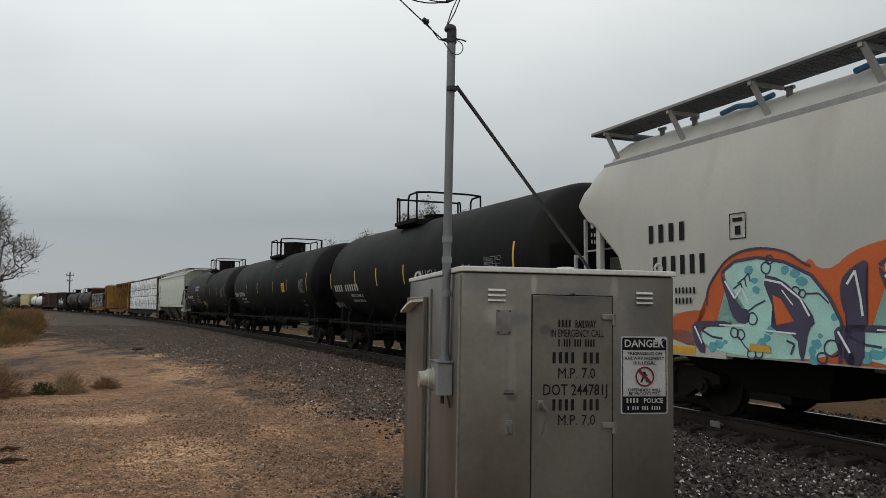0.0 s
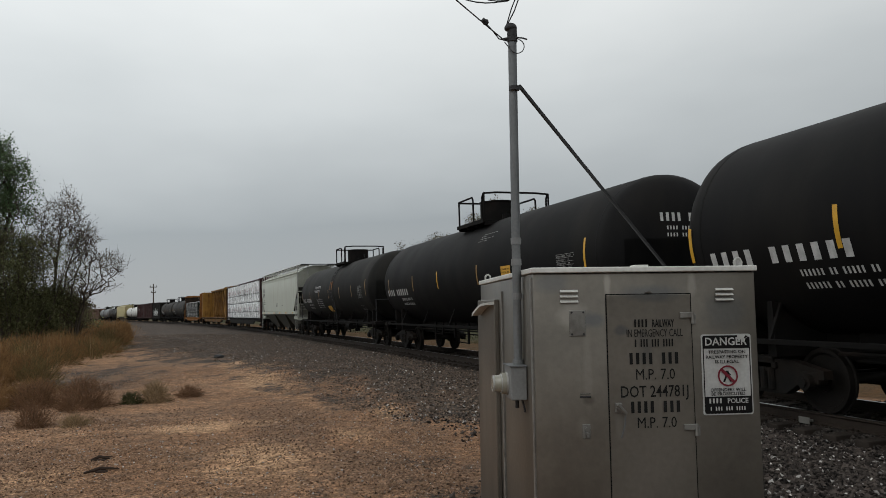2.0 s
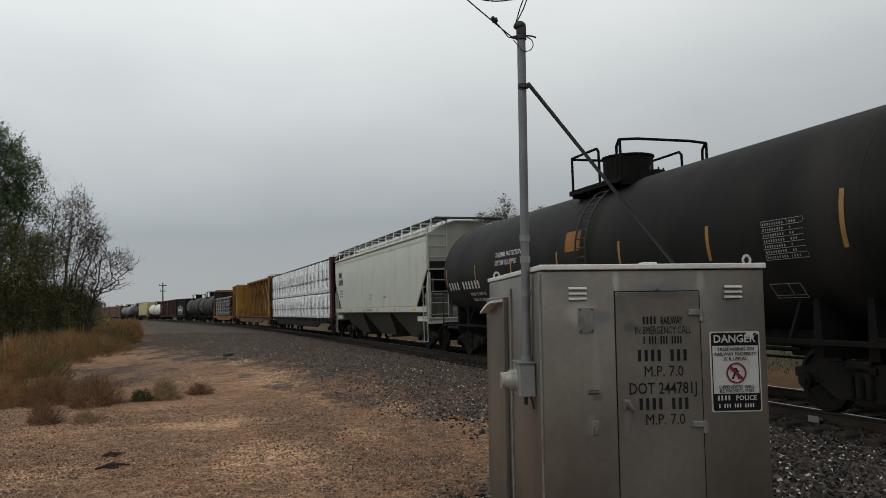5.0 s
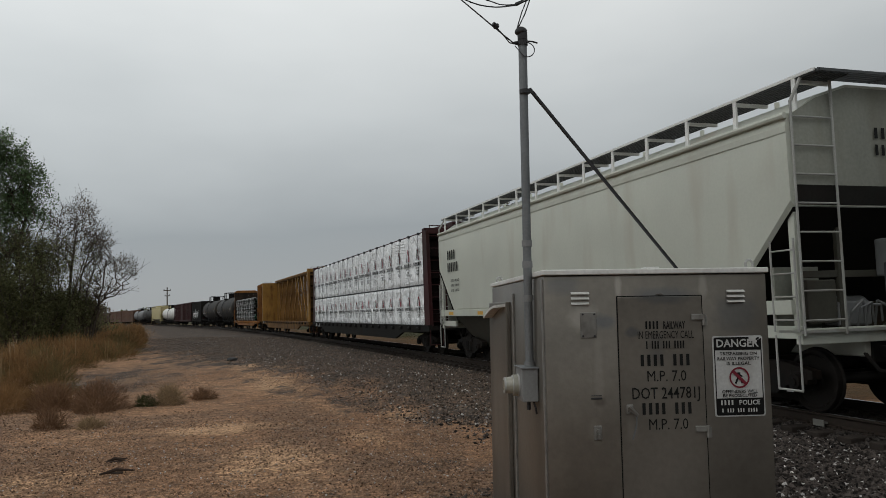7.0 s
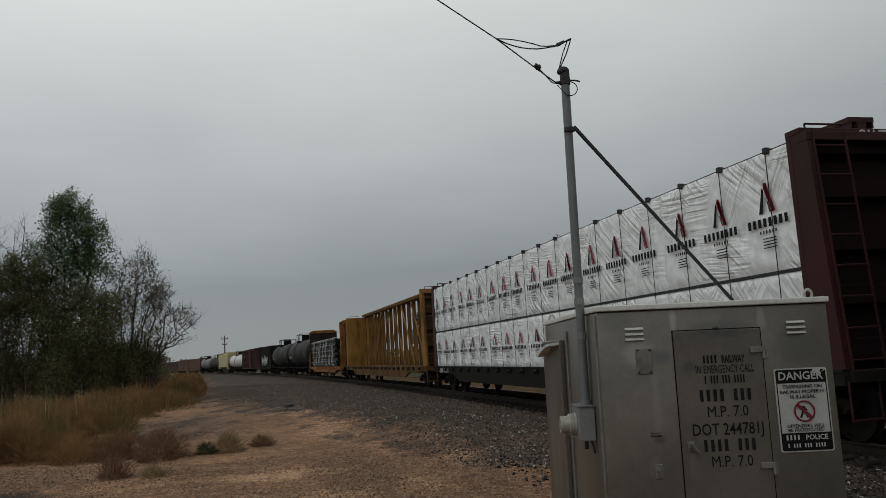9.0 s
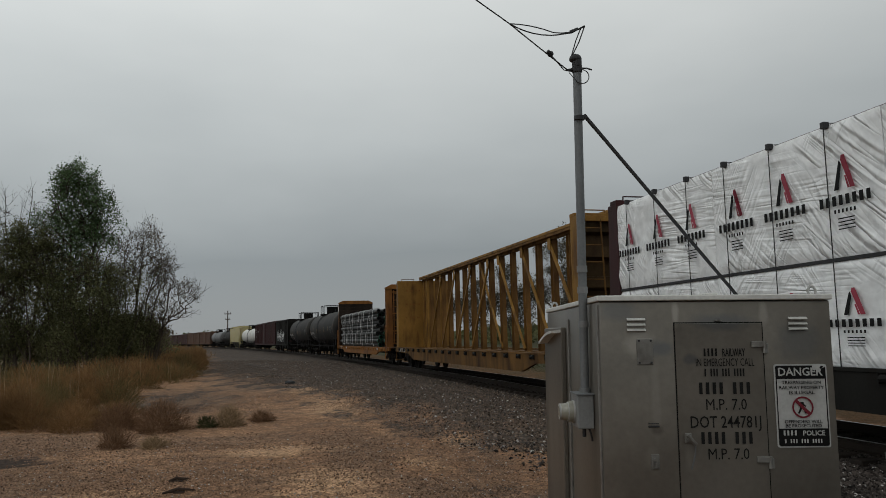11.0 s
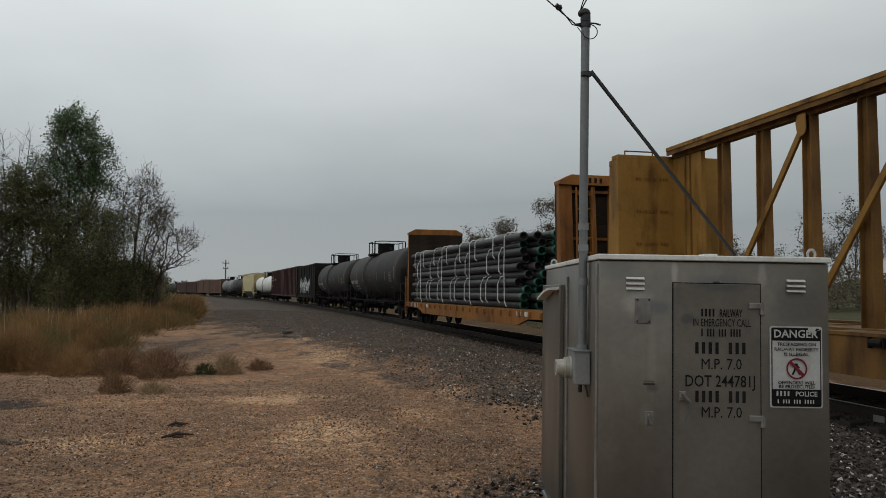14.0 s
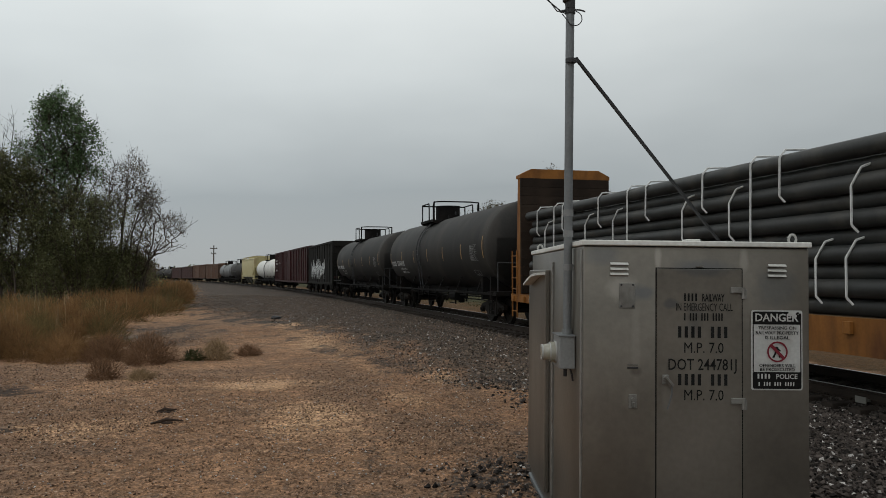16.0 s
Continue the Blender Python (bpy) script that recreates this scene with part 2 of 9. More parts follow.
M_WRAP = mat("white_wrap_film", (0.86, 0.87, 0.875), 0.26, 0, 0.04, 1.5, 6, 0.0)
M_TRUCK = mat("bogie_iron", (0.010, 0.009, 0.008), 0.7, 0.1, 0.3, 3, 30, 0.1, (0.026, 0.018, 0.013), 0.35, spec=0.15)
M_WHEEL = mat("wheel_steel", (0.014, 0.012, 0.0105), 0.6, 0.3, 0.2, 4, 30, 0.08, spec=0.15)
M_PIPE = mat("black_pipe_coating", (0.026, 0.027, 0.026), 0.5, 0.0, 0.3, 1.5, 20, 0.05, (0.062, 0.056, 0.048), 0.35, island=0.3, spec=0.25)
M_GREEN = mat("green_pipe_coating", (0.015, 0.10, 0.06), 0.45, 0, 0.2, 3, 30, 0.04)
M_STRAP = mat("white_strap", (0.55, 0.55, 0.54), 0.6, 0, 0.1, 8, 60, 0.02)
M_GRATE = mat("galvanised_grating", (0.075, 0.078, 0.08), 0.55, 0.5, 0.15, 5, 60, 0.05)
M_RAIL = mat("rail_steel", (0.034, 0.026, 0.021), 0.65, 0.3, 0.25, 2, 40, 0.08, spec=0.15)
M_RAILTOP = mat("polished_rail_head", (0.42, 0.42, 0.42), 0.28, 0.9, 0.1, 3, 40, 0.02)
M_SLEEPER = mat("creosoted_timber", (0.032, 0.026, 0.022), 0.85, 0, 0.3, 3, 30, 0.3, (0.06, 0.05, 0.044), 0.35, objvar=0.25, spec=0.1)
M_STONE = mat("ballast_stone", (0.052, 0.043, 0.038), 0.85, 0, 0.25, 4, 60, 0.2, island=0.95, spec=0.15)
# Paler, browner stone colour for gravel beyond the near ballast.
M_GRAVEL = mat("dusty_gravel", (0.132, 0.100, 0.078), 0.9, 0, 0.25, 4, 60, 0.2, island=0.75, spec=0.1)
M_GRIT = mat("brown_grit", (0.215, 0.135, 0.090), 0.9, 0, 0.25, 4, 60, 0.2, island=0.8, spec=0.1)
# Darker copy of the ballast colour, for the shade under the train.
M_STONEDK = mat("shaded_ballast_stone", (0.042, 0.036, 0.032), 0.8, 0, 0.25, 4, 60, 0.2, island=0.8, spec=0.15)
M_PEBBLE = mat("dirt_pebble", (0.250, 0.160, 0.106), 0.9, 0, 0.25, 4, 60, 0.2, island=0.5, spec=0.1)
def leafy(m, part_through=0.46):
    """Thin leaves and stems let part of the light through."""
    n, l = m.node_tree.nodes, m.node_tree.links
    p = n["Principled BSDF"]
    tr = n.new("ShaderNodeBsdfTranslucent")
    l.new(p.inputs["Base Color"].links[0].from_socket, tr.inputs["Color"])
    mx = n.new("ShaderNodeMixShader")
    mx.inputs[0].default_value = part_through
    l.new(p.outputs[0], mx.inputs[1])
    l.new(tr.outputs[0], mx.inputs[2])
    l.new(mx.outputs[0], n["Material Output"].inputs["Surface"])
    return m


M_BARK = mat("grey_bark", (0.085, 0.070, 0.058), 0.9, 0, 0.3, 3, 30, 0.4, spec=0.1)
M_LEAF = leafy(mat("green_leaves", (0.112, 0.165, 0.080), 0.6, 0, 0.2, 1.5, 30, 0.0, island=0.45, spec=0.1))
M_LEAFOL = leafy(mat("olive_leaves", (0.130, 0.132, 0.062), 0.6, 0, 0.2, 1.5, 30, 0.0, island=0.45, spec=0.15))
M_LEAFDK = leafy(mat("dark_olive_leaves", (0.128, 0.130, 0.064), 0.65, 0, 0.25, 1.5, 30, 0.0, island=0.45, spec=0.1))
M_LEAFBR = leafy(mat("fading_leaves", (0.122, 0.096, 0.066), 0.7, 0, 0.25, 1.5, 30, 0.0, island=0.45, spec=0.15))
M_DRY = leafy(mat("dry_grass", (0.215, 0.125, 0.056), 0.8, 0, 0.30, 0.45, 30, 0.0, island=0.3, spec=0.1), 0.3)
M_OLIVE = leafy(mat("olive_dry_grass", (0.140, 0.106, 0.046), 0.8, 0, 0.30, 0.45, 30, 0.0, island=0.3, spec=0.1), 0.3)
# Leaf colour lightened to carry the haze over far trees and brush.
M_FARLEAF = leafy(mat("hazed_distant_leaves", (0.135, 0.118, 0.085), 0.7, 0, 0.25, 0.4, 30, 0.0, island=0.4, spec=0.1), 0.5)
M_FIELD = leafy(mat("field_grass", (0.060, 0.053, 0.022), 0.8, 0, 0.30, 0.3, 30, 0.0, island=0.35, spec=0.1), 0.3)
M_DRY2 = leafy(mat("dry_weed", (0.185, 0.108, 0.062), 0.8, 0, 0.25, 0.9, 30, 0.0, island=0.35, spec=0.1), 0.3)
M_DRY3 = leafy(mat("tan_dry_weed", (0.28, 0.20, 0.115), 0.8, 0, 0.25, 0.9, 30, 0.0, island=0.35, spec=0.1), 0.3)
M_GREENWEED = leafy(mat("green_weed", (0.048, 0.054, 0.022), 0.75, 0, 0.25, 0.9, 30, 0.0, island=0.35, spec=0.1), 0.3)
M_CABLE = mat("cable_jacket", (0.02, 0.02, 0.022), 0.5, 0, 0.1, 8, 60, 0.0)
M_TIMBER = mat("pole_timber", (0.10, 0.08, 0.065), 0.85, 0, 0.2, 3, 30, 0.2)
G_CYAN = mat("cyan_spray", (0.37, 0.62, 0.55), 0.5, 0, 0.14, 2.2, 40, 0.02)
G_TEAL = mat("teal_spray", (0.10, 0.33, 0.38), 0.5, 0, 0.14, 2.2, 40, 0.02)
G_ORANGE = mat("orange_red_spray", (0.50, 0.10, 0.022), 0.5, 0, 0.15, 1.6, 40, 0.02)
G_PURPLE = mat("dark_purple_spray", (0.055, 0.045, 0.085), 0.5, 0, 0.2, 2, 40, 0.02)
G_WHITE = mat("white_spray", (0.72, 0.74, 0.74), 0.5, 0, 0.1, 2, 40, 0.02)
G_GOLD = mat("gold_spray", (0.55, 0.30, 0.05), 0.5, 0, 0.1, 2, 40, 0.02)



def crease(m, strength):
    """Fans of long narrow creases pulled at several slants, each in patches of its own."""
    n, l = m.node_tree.nodes, m.node_tree.links
    tc = n.new("ShaderNodeTexCoord")
    oi = n.new("ShaderNodeObjectInfo")
    shift = n.new("ShaderNodeMath")
    shift.operation = "MULTIPLY"
    shift.inputs[1].default_value = 60.0
    l.new(oi.outputs["Random"], shift.inputs[0])
    vec = n.new("ShaderNodeVectorMath")
    vec.operation = "ADD"
    l.new(tc.outputs["Object"], vec.inputs[0])
    l.new(shift.outputs[0], vec.inputs[1])

    def math_node(op, p, q):
        x = n.new("ShaderNodeMath")
        x.operation = op
        for sock, v in ((x.inputs[0], p), (x.inputs[1], q)):
            if isinstance(v, float):
                sock.default_value = v
            else:
                l.new(v, sock)
        return x.outputs[0]

    total = None
    for k, (turn, long, wide, gain) in enumerate(((38, 1.9, 0.11, 1.0), (-52, 1.6, 0.12, 0.8), (4, 1.2, 0.085, 0.6), (58, 1.2, 0.09, 0.6))):
        mp = n.new("ShaderNodeMapping")
        mp.vector_type = "TEXTURE"
        mp.inputs["Rotation"].default_value = (radians(turn), 0, 0)
        mp.inputs["Scale"].default_value = (1, long, wide)
        l.new(vec.outputs[0], mp.inputs[0])
        t = n.new("ShaderNodeTexNoise")
        t.inputs["Scale"].default_value, t.inputs["Detail"].default_value = 0.8, 1.0
        t.inputs["Distortion"].default_value = 0.4
        l.new(mp.outputs[0], t.inputs["Vector"])
        ridge = math_node("ABSOLUTE", math_node("SUBTRACT", t.outputs["Fac"], 0.5), 0.0)
        patch = n.new("ShaderNodeTexNoise")
        patch.noise_dimensions = "4D"
        patch.inputs["W"].default_value = 7.0 * k
        patch.inputs["Scale"].default_value, patch.inputs["Detail"].default_value = 0.75, 1.0
        l.new(vec.outputs[0], patch.inputs["Vector"])
        mr = n.new("ShaderNodeMapRange")
        mr.inputs["From Min"].default_value, mr.inputs["From Max"].default_value = 0.51, 0.63
        mr.inputs["To Max"].default_value = gain
        l.new(patch.outputs["Fac"], mr.inputs["Value"])
        h = math_node("MULTIPLY", ridge, mr.outputs["Result"])
        total = h if total is None else math_node("ADD", total, h)
    bp = n.new("ShaderNodeBump")
    bp.inputs["Strength"].default_value, bp.inputs["Distance"].default_value = strength, 0.16
    l.new(total, bp.inputs["Height"])
    l.new(bp.outputs[0], n["Principled BSDF"].inputs["Normal"])


crease(M_WRAP, 0.95)


# ---- building helpers ----
def part(name, bm, material, parent, label=""):
    me = bpy.data.meshes.new(name)
    bmesh.ops.recalc_face_normals(bm, faces=bm.faces)
    bm.to_mesh(me)
    bm.free()
    me.materials.append(material)
    ob = new(name, me)
    ob.parent = parent
    if label:
        ob["label"] = label
    return ob


def share(name, me, parent, loc=(0, 0, 0), label=""):
    ob = new(name, me)
    ob.parent = parent
    ob.location = loc
    if label:
        ob["label"] = label
    return ob


def thing(name, label, category, group="", kind="", at=None):
    ob = new(name)
    if at is not None:
        ob.matrix_basis = at
    return tagged(ob, label, category, group, kind)


def box(bm, x0, x1, y0, y1, z0, z1, bevel=0.0):
    v = [bm.verts.new((x, y, z)) for z in (z0, z1) for x, y in ((x0, y0), (x1, y0), (x1, y1), (x0, y1))]
    fs = [bm.faces.new([v[i] for i in f]) for f in
          ((3, 2, 1, 0), (4, 5, 6, 7), (0, 1, 5, 4), (1, 2, 6, 5), (2, 3, 7, 6), (3, 0, 4, 7))]
    if bevel:
        es = {e for f in fs for e in f.edges}
        bmesh.ops.bevel(bm, geom=list(es), offset=bevel, segments=2, affect="EDGES", profile=0.5)


def rod(bm, a, b, r, seg=8, r2=None):
    a, b = Vector(a), Vector(b)
    d = (b - a).normalized()
    u = d.orthogonal().normalized()
    w = d.cross(u)
    r2 = r if r2 is None else r2
    ra, rb = [], []
    for i in range(seg):
        an = 2 * math.pi * i / seg
        o = u * math.cos(an) + w * math.sin(an)
        ra.append(bm.verts.new(a + o * r))
        rb.append(bm.verts.new(b + o * r2))
    for i in range(seg):
        j = (i + 1) % seg
        bm.faces.new((ra[i], ra[j], rb[j], rb[i]))
    bm.faces.new(ra[::-1])
    bm.faces.new(rb)


def tube(bm, pts, r, seg=8):
    for a, b in zip(pts, pts[1:]):
        if (Vector(a) - Vector(b)).length > 1e-5:
            rod(bm, a, b, r, seg)


def beam(bm, a, b, wx, wy, up=(0, 0, 1)):
    """A rectangular bar from a to b, wx wide across and wy along the given side."""
    a, b = Vector(a), Vector(b)
    d = (b - a).normalized()
    s = d.cross(Vector(up))
    s = s.normalized() if s.length > 1e-4 else Vector((1, 0, 0))
    t = s.cross(d).normalized()
    vs = [bm.verts.new(p + s * (i * wx / 2) + t * (j * wy / 2)) for p in (a, b) for i, j in ((-1, -1), (1, -1), (1, 1), (-1, 1))]
    for f in ((3, 2, 1, 0), (4, 5, 6, 7), (0, 1, 5, 4), (1, 2, 6, 5), (2, 3, 7, 6), (3, 0, 4, 7)):
        bm.faces.new([vs[i] for i in f])


def prism(bm, poly, y0, y1):
    """An outline in x, z drawn out along y."""
    a = [bm.verts.new((x, y0, z)) for x, z in poly]
    b = [bm.verts.new((x, y1, z)) for x, z in poly]
    n = len(poly)
    for i in range(n):
        j = (i + 1) % n
        bm.faces.new((a[i], a[j], b[j], b[i]))
    bm.faces.new(a[::-1])
    bm.faces.new(b)


def slab(bm, poly, x0, x1):
    """An outline in y, z drawn out along x."""
    a = [bm.verts.new((x0, y, z)) for y, z in poly]
    b = [bm.verts.new((x1, y, z)) for y, z in poly]
    n = len(poly)
    for i in range(n):
        j = (i + 1) % n
        bm.faces.new((a[i], a[j], b[j], b[i]))
    bm.faces.new(a[::-1])
    bm.faces.new(b)


def loft(bm, rings, close=True):
    vs = [[bm.verts.new(p) for p in r] for r in rings]
    for a, b in zip(vs, vs[1:]):
        n = len(a)
        for i in range(n if close else n - 1):
            j = (i + 1) % n
            bm.faces.new((a[i], a[j], b[j], b[i]))
    if close:
        bm.faces.new(vs[0][::-1])
        bm.faces.new(vs[-1])


def smooth(ob, angle=35):
    me = ob.data
    me.shade_smooth()
    me.set_sharp_from_angle(angle=radians(angle))
    return ob


def letters(text, size, place, width=None, bold=0.045):
    """Lettering as a mesh; place(u, v) gives the spot of a point u along and v above the line's middle left."""
    cu = bpy.data.curves.new("lettering", "FONT")
    cu.body, cu.size = text, size * 1.38
    cu.resolution_u = 2
    cu.offset = size * bold * 0.6
    ob = bpy.data.objects.new("lettering", cu)
    me = bpy.data.meshes.new_from_object(ob)
    bm = bmesh.new()
    bm.from_mesh(me)
    bpy.data.objects.remove(ob)
    bpy.data.meshes.remove(me)
    xs = [v.co.x for v in bm.verts]
    k = width / (max(xs) - min(xs)) if width else 1.0
    x0 = min(xs)
    for v in bm.verts:
        v.co = place((v.co.x - x0) * k, v.co.y)
    return bm


def bars(pattern, h, w, place, gap=0.25):
    """Plain bars in place of characters; pattern: x for a bar, blank for a space."""
    bm = bmesh.new()
    u = 0.0
    for ch in pattern:
        if ch != " ":
            n = [bm.verts.new(place(a, b)) for a, b in ((u, 0), (u + w * 0.62, 0), (u + w * 0.62, h), (u, h))]
            bm.faces.new(n)
        u += w * (1 + gap)
    return bm


# ---- the line of the track: a wide curve ----
TA, TB, TC = 10.035, -0.2291, -0.00049


def track_x(y):
    return TA + TB * y + TC * y * y - 0.50 / (1 + np.exp(np.clip((y - 9) / 8, -60, 60)))


def track_k(y):
    e = float(np.exp(np.clip((y - 9) / 8, -60, 60)))
    return TB + 2 * TC * y + 0.50 / 8 * e / (1 + e) ** 2


_ys = np.linspace(-220, 700, 92001)
_xs = track_x(_ys)
_ss = np.concatenate([[0.0], np.cumsum(np.hypot(np.diff(_xs), np.diff(_ys)))])
_ss -= np.interp(0.0, _ys, _ss)


def on_track(s, off=0.0):
    """Place and heading (degrees) at s metres along the track; off: metres to the camera's side."""
    y = float(np.interp(s, _ss, _ys))
    x = float(track_x(y))
    k = track_k(y)
    ln = math.hypot(k, 1)
    return x - off / ln, y + off * k / ln, math.degrees(math.atan2(-k, 1))


def beside(x, y):
    """Metres from the track's centre, towards the camera's side."""
    return (float(track_x(y)) - x) / math.hypot(track_k(y), 1)


# ---- ground: one sheet of dirt, gravel and dry grass ----
def ground_material():
    m = bpy.data.materials.new("dirt_and_gravel")
    m.use_nodes = True
    n, l = m.node_tree.nodes, m.node_tree.links
    p = n["Principled BSDF"]
    p.inputs["Roughness"].default_value = 0.95
    p.inputs["Specular IOR Level"].default_value = 0.2
    tc = n.new("ShaderNodeTexCoord")

    def nz(sc, det=6, rough=0.6, stretch=None):
        t = n.new("ShaderNodeTexNoise")
        t.inputs["Scale"].default_value, t.inputs["Detail"].default_value, t.inputs["Roughness"].default_value = sc, det, rough
        if stretch:
            mp = n.new("ShaderNodeMapping")
            mp.inputs["Scale"].default_value = stretch
            mp.inputs["Rotation"].default_value = (0, 0, radians(-14))
            l.new(tc.outputs["Object"], mp.inputs[0])
            l.new(mp.outputs[0], t.inputs["Vector"])
        else:
            l.new(tc.outputs["Object"], t.inputs["Vector"])
        return t.outputs["Fac"]

    def mr(src, lo, hi, a=0.0, b=1.0):
        r = n.new("ShaderNodeMapRange")
        for k, v in (("From Min", lo), ("From Max", hi), ("To Min", a), ("To Max", b)):
            r.inputs[k].default_value = v
        l.new(src, r.inputs["Value"])
        return r.outputs["Result"]

    def mx(f, a, b, mode="MIX"):
        x = n.new("ShaderNodeMix")
        x.data_type, x.blend_type = "RGBA", mode
        for s, v in ((x.inputs["Factor"], f), (x.inputs["A"], a), (x.inputs["B"], b)):
            if isinstance(v, (tuple, float)):
                s.default_value = v
            else:
                l.new(v, s)
        return x.outputs["Result"]

    def math_node(op, a, b):
        x = n.new("ShaderNodeMath")
        x.operation = op
        for s, v in ((x.inputs[0], a), (x.inputs[1], b)):
            if isinstance(v, float):
                s.default_value = v
            else:
                l.new(v, s)
        return x.outputs[0]

    # dirt: tan and reddish brown, pale dusty patches, dark damp marks, pebbles
    dirt = mx(mr(nz(0.35, 6, 0.6, (1, 0.5, 1)), 0.38, 0.62), (0.212, 0.116, 0.064, 1), (0.310, 0.178, 0.100, 1))
    a0 = n.new("ShaderNodeAttribute")
    a0.attribute_name = "dusty"
    dirt = mx(mr(nz(0.22, 7, 0.65, (1.2, 0.45, 1)), 0.58, 0.70, 0.0, 0.6), dirt, (0.36, 0.225, 0.126, 1))
    pale = math_node("ADD", a0.outputs["Fac"], mr(nz(1.1, 8, 0.7, (0.8, 1.3, 1)), 0.25, 0.75, -0.55, 0.55))
    pale = mr(pale, 0.30, 0.75, 0.0, 0.8)
    crust = mr(nz(1.2, 8, 0.7, (0.55, 2.4, 1)), 0.585, 0.66, 0.0, 0.75)
    dirt = mx(crust, dirt, (0.37, 0.240, 0.145, 1))
    dirt = mx(mr(nz(0.8, 7, 0.7, (0.7, 1.8, 1)), 0.51, 0.66, 0.0, 0.65), dirt, (0.110, 0.072, 0.050, 1))
    dirt = mx(mr(nz(2.2, 7, 0.7), 0.54, 0.72, 0.0, 0.85), dirt, (0.088, 0.058, 0.040, 1))
    a5 = n.new("ShaderNodeAttribute")
    a5.attribute_name = "grit"
    gritty = math_node("ADD", a5.outputs["Fac"], mr(nz(1.6, 8, 0.75), 0.28, 0.72, -0.5, 0.5))
    dirt = mx(mr(gritty, 0.25, 0.85, 0.0, 0.6), dirt, (0.142, 0.093, 0.063, 1))
    dirt = mx(pale, dirt, (0.44, 0.275, 0.158, 1))
    vo = n.new("ShaderNodeTexVoronoi")
    vo.inputs["Scale"].default_value = 17
    l.new(tc.outputs["Object"], vo.inputs["Vector"])
    peb = mr(vo.outputs["Distance"], 0.12, 0.32, 1.0, 0.0)
    dirt = mx(math_node("MULTIPLY", peb, mr(nz(1.1, 5), 0.42, 0.62)), dirt, (0.27, 0.21, 0.165, 1))
    grain = mx(mr(nz(24, 6, 0.85), 0.34, 0.66), (0.52, 0.52, 0.52, 1), (1.58, 1.58, 1.58, 1))
    dirt = mx(1.0, dirt, grain, "MULTIPLY")
    dirt = mx(1.0, dirt, mx(mr(nz(5.5, 6, 0.75), 0.35, 0.65), (0.68, 0.68, 0.68, 1), (1.32, 1.32, 1.32, 1)), "MULTIPLY")
    for sc_, lo_, hi_ in ((24, 0.74, 1.30), (55, 0.72, 1.34)):
        vc = n.new("ShaderNodeTexVoronoi")
        vc.inputs["Scale"].default_value = sc_
        l.new(tc.outputs["Object"], vc.inputs["Vector"])
        sx_ = n.new("ShaderNodeSeparateXYZ")
        l.new(vc.outputs["Color"], sx_.inputs[0])
        dirt = mx(1.0, dirt, mx(sx_.outputs["Y"], (lo_, lo_, lo_, 1), (hi_, hi_, hi_, 1)), "MULTIPLY")
    # gravel
    vg = n.new("ShaderNodeTexVoronoi")
    vg.inputs["Scale"].default_value = 15
    l.new(tc.outputs["Object"], vg.inputs["Vector"])
    bw = n.new("ShaderNodeSeparateXYZ")
    l.new(vg.outputs["Color"], bw.inputs[0])
    gcol = mx(bw.outputs["X"], (0.026, 0.021, 0.018, 1), (0.178, 0.146, 0.122, 1))
    # Shade in the gaps between stones, painted as a dark colour.
    gcol = mx(mr(vg.outputs["Distance"], 0.25, 0.6), gcol, (0.028, 0.023, 0.020, 1))
    gcol = mx(mr(nz(0.5, 6), 0.40, 0.66, 0.05, 0.5), gcol, (0.122, 0.086, 0.063, 1))
    gcol = mx(mr(nz(0.9, 6, 0.7, (2.2, 0.5, 1)), 0.57, 0.66, 0.0, 0.6), gcol, (0.185, 0.140, 0.104, 1))
    # The train's shade on the track bed is painted into the gravel.
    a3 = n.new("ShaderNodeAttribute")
    a3.attribute_name = "in_shade"
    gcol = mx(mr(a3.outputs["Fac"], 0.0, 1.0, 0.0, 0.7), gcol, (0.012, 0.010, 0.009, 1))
    # dry grass field
    field = mx(mr(nz(0.25, 6), 0.4, 0.6), (0.112, 0.076, 0.034, 1), (0.078, 0.072, 0.030, 1))
    a6 = n.new("ShaderNodeAttribute")
    a6.attribute_name = "turf"
    soil = mx(mr(nz(0.5, 6), 0.4, 0.6), (0.128, 0.066, 0.026, 1), (0.098, 0.060, 0.026, 1))
    turf = mx(mr(nz(0.35, 6), 0.4, 0.62), (0.060, 0.053, 0.022, 1), (0.042, 0.046, 0.019, 1))
    verge = math_node("ADD", a6.outputs["Fac"], mr(nz(0.45, 6), 0.3, 0.7, -0.3, 0.3))
    soil = mx(mr(verge, 0.35, 0.75), soil, turf)
    field = mx(mr(a6.outputs["Fac"], -1.0, -0.9), field, soil)
    field = mx(1.0, field, mx(mr(nz(9, 5), 0.3, 0.7), (0.6, 0.6, 0.6, 1), (1.3, 1.3, 1.3, 1)), "MULTIPLY")
    a1 = n.new("ShaderNodeAttribute")
    a1.attribute_name = "gravel"
    a2 = n.new("ShaderNodeAttribute")
    a2.attribute_name = "field"
    edge = math_node("ADD", a1.outputs["Fac"], mr(nz(0.6, 8, 0.7, (1.6, 0.6, 1)), 0.3, 0.7, -0.55, 0.55))
    fine_edge = math_node("ADD", edge, mr(nz(9, 4, 0.7), 0.3, 0.7, -0.25, 0.25))
    gmask = mr(fine_edge, 0.34, 0.70)
    col = mx(gmask, dirt, gcol)
    a4 = n.new("ShaderNodeAttribute")
    a4.attribute_name = "damp"
    wet = math_node("ADD", a4.outputs["Fac"], mr(nz(2.5, 6, 0.65), 0.25, 0.75, -0.25, 0.25))
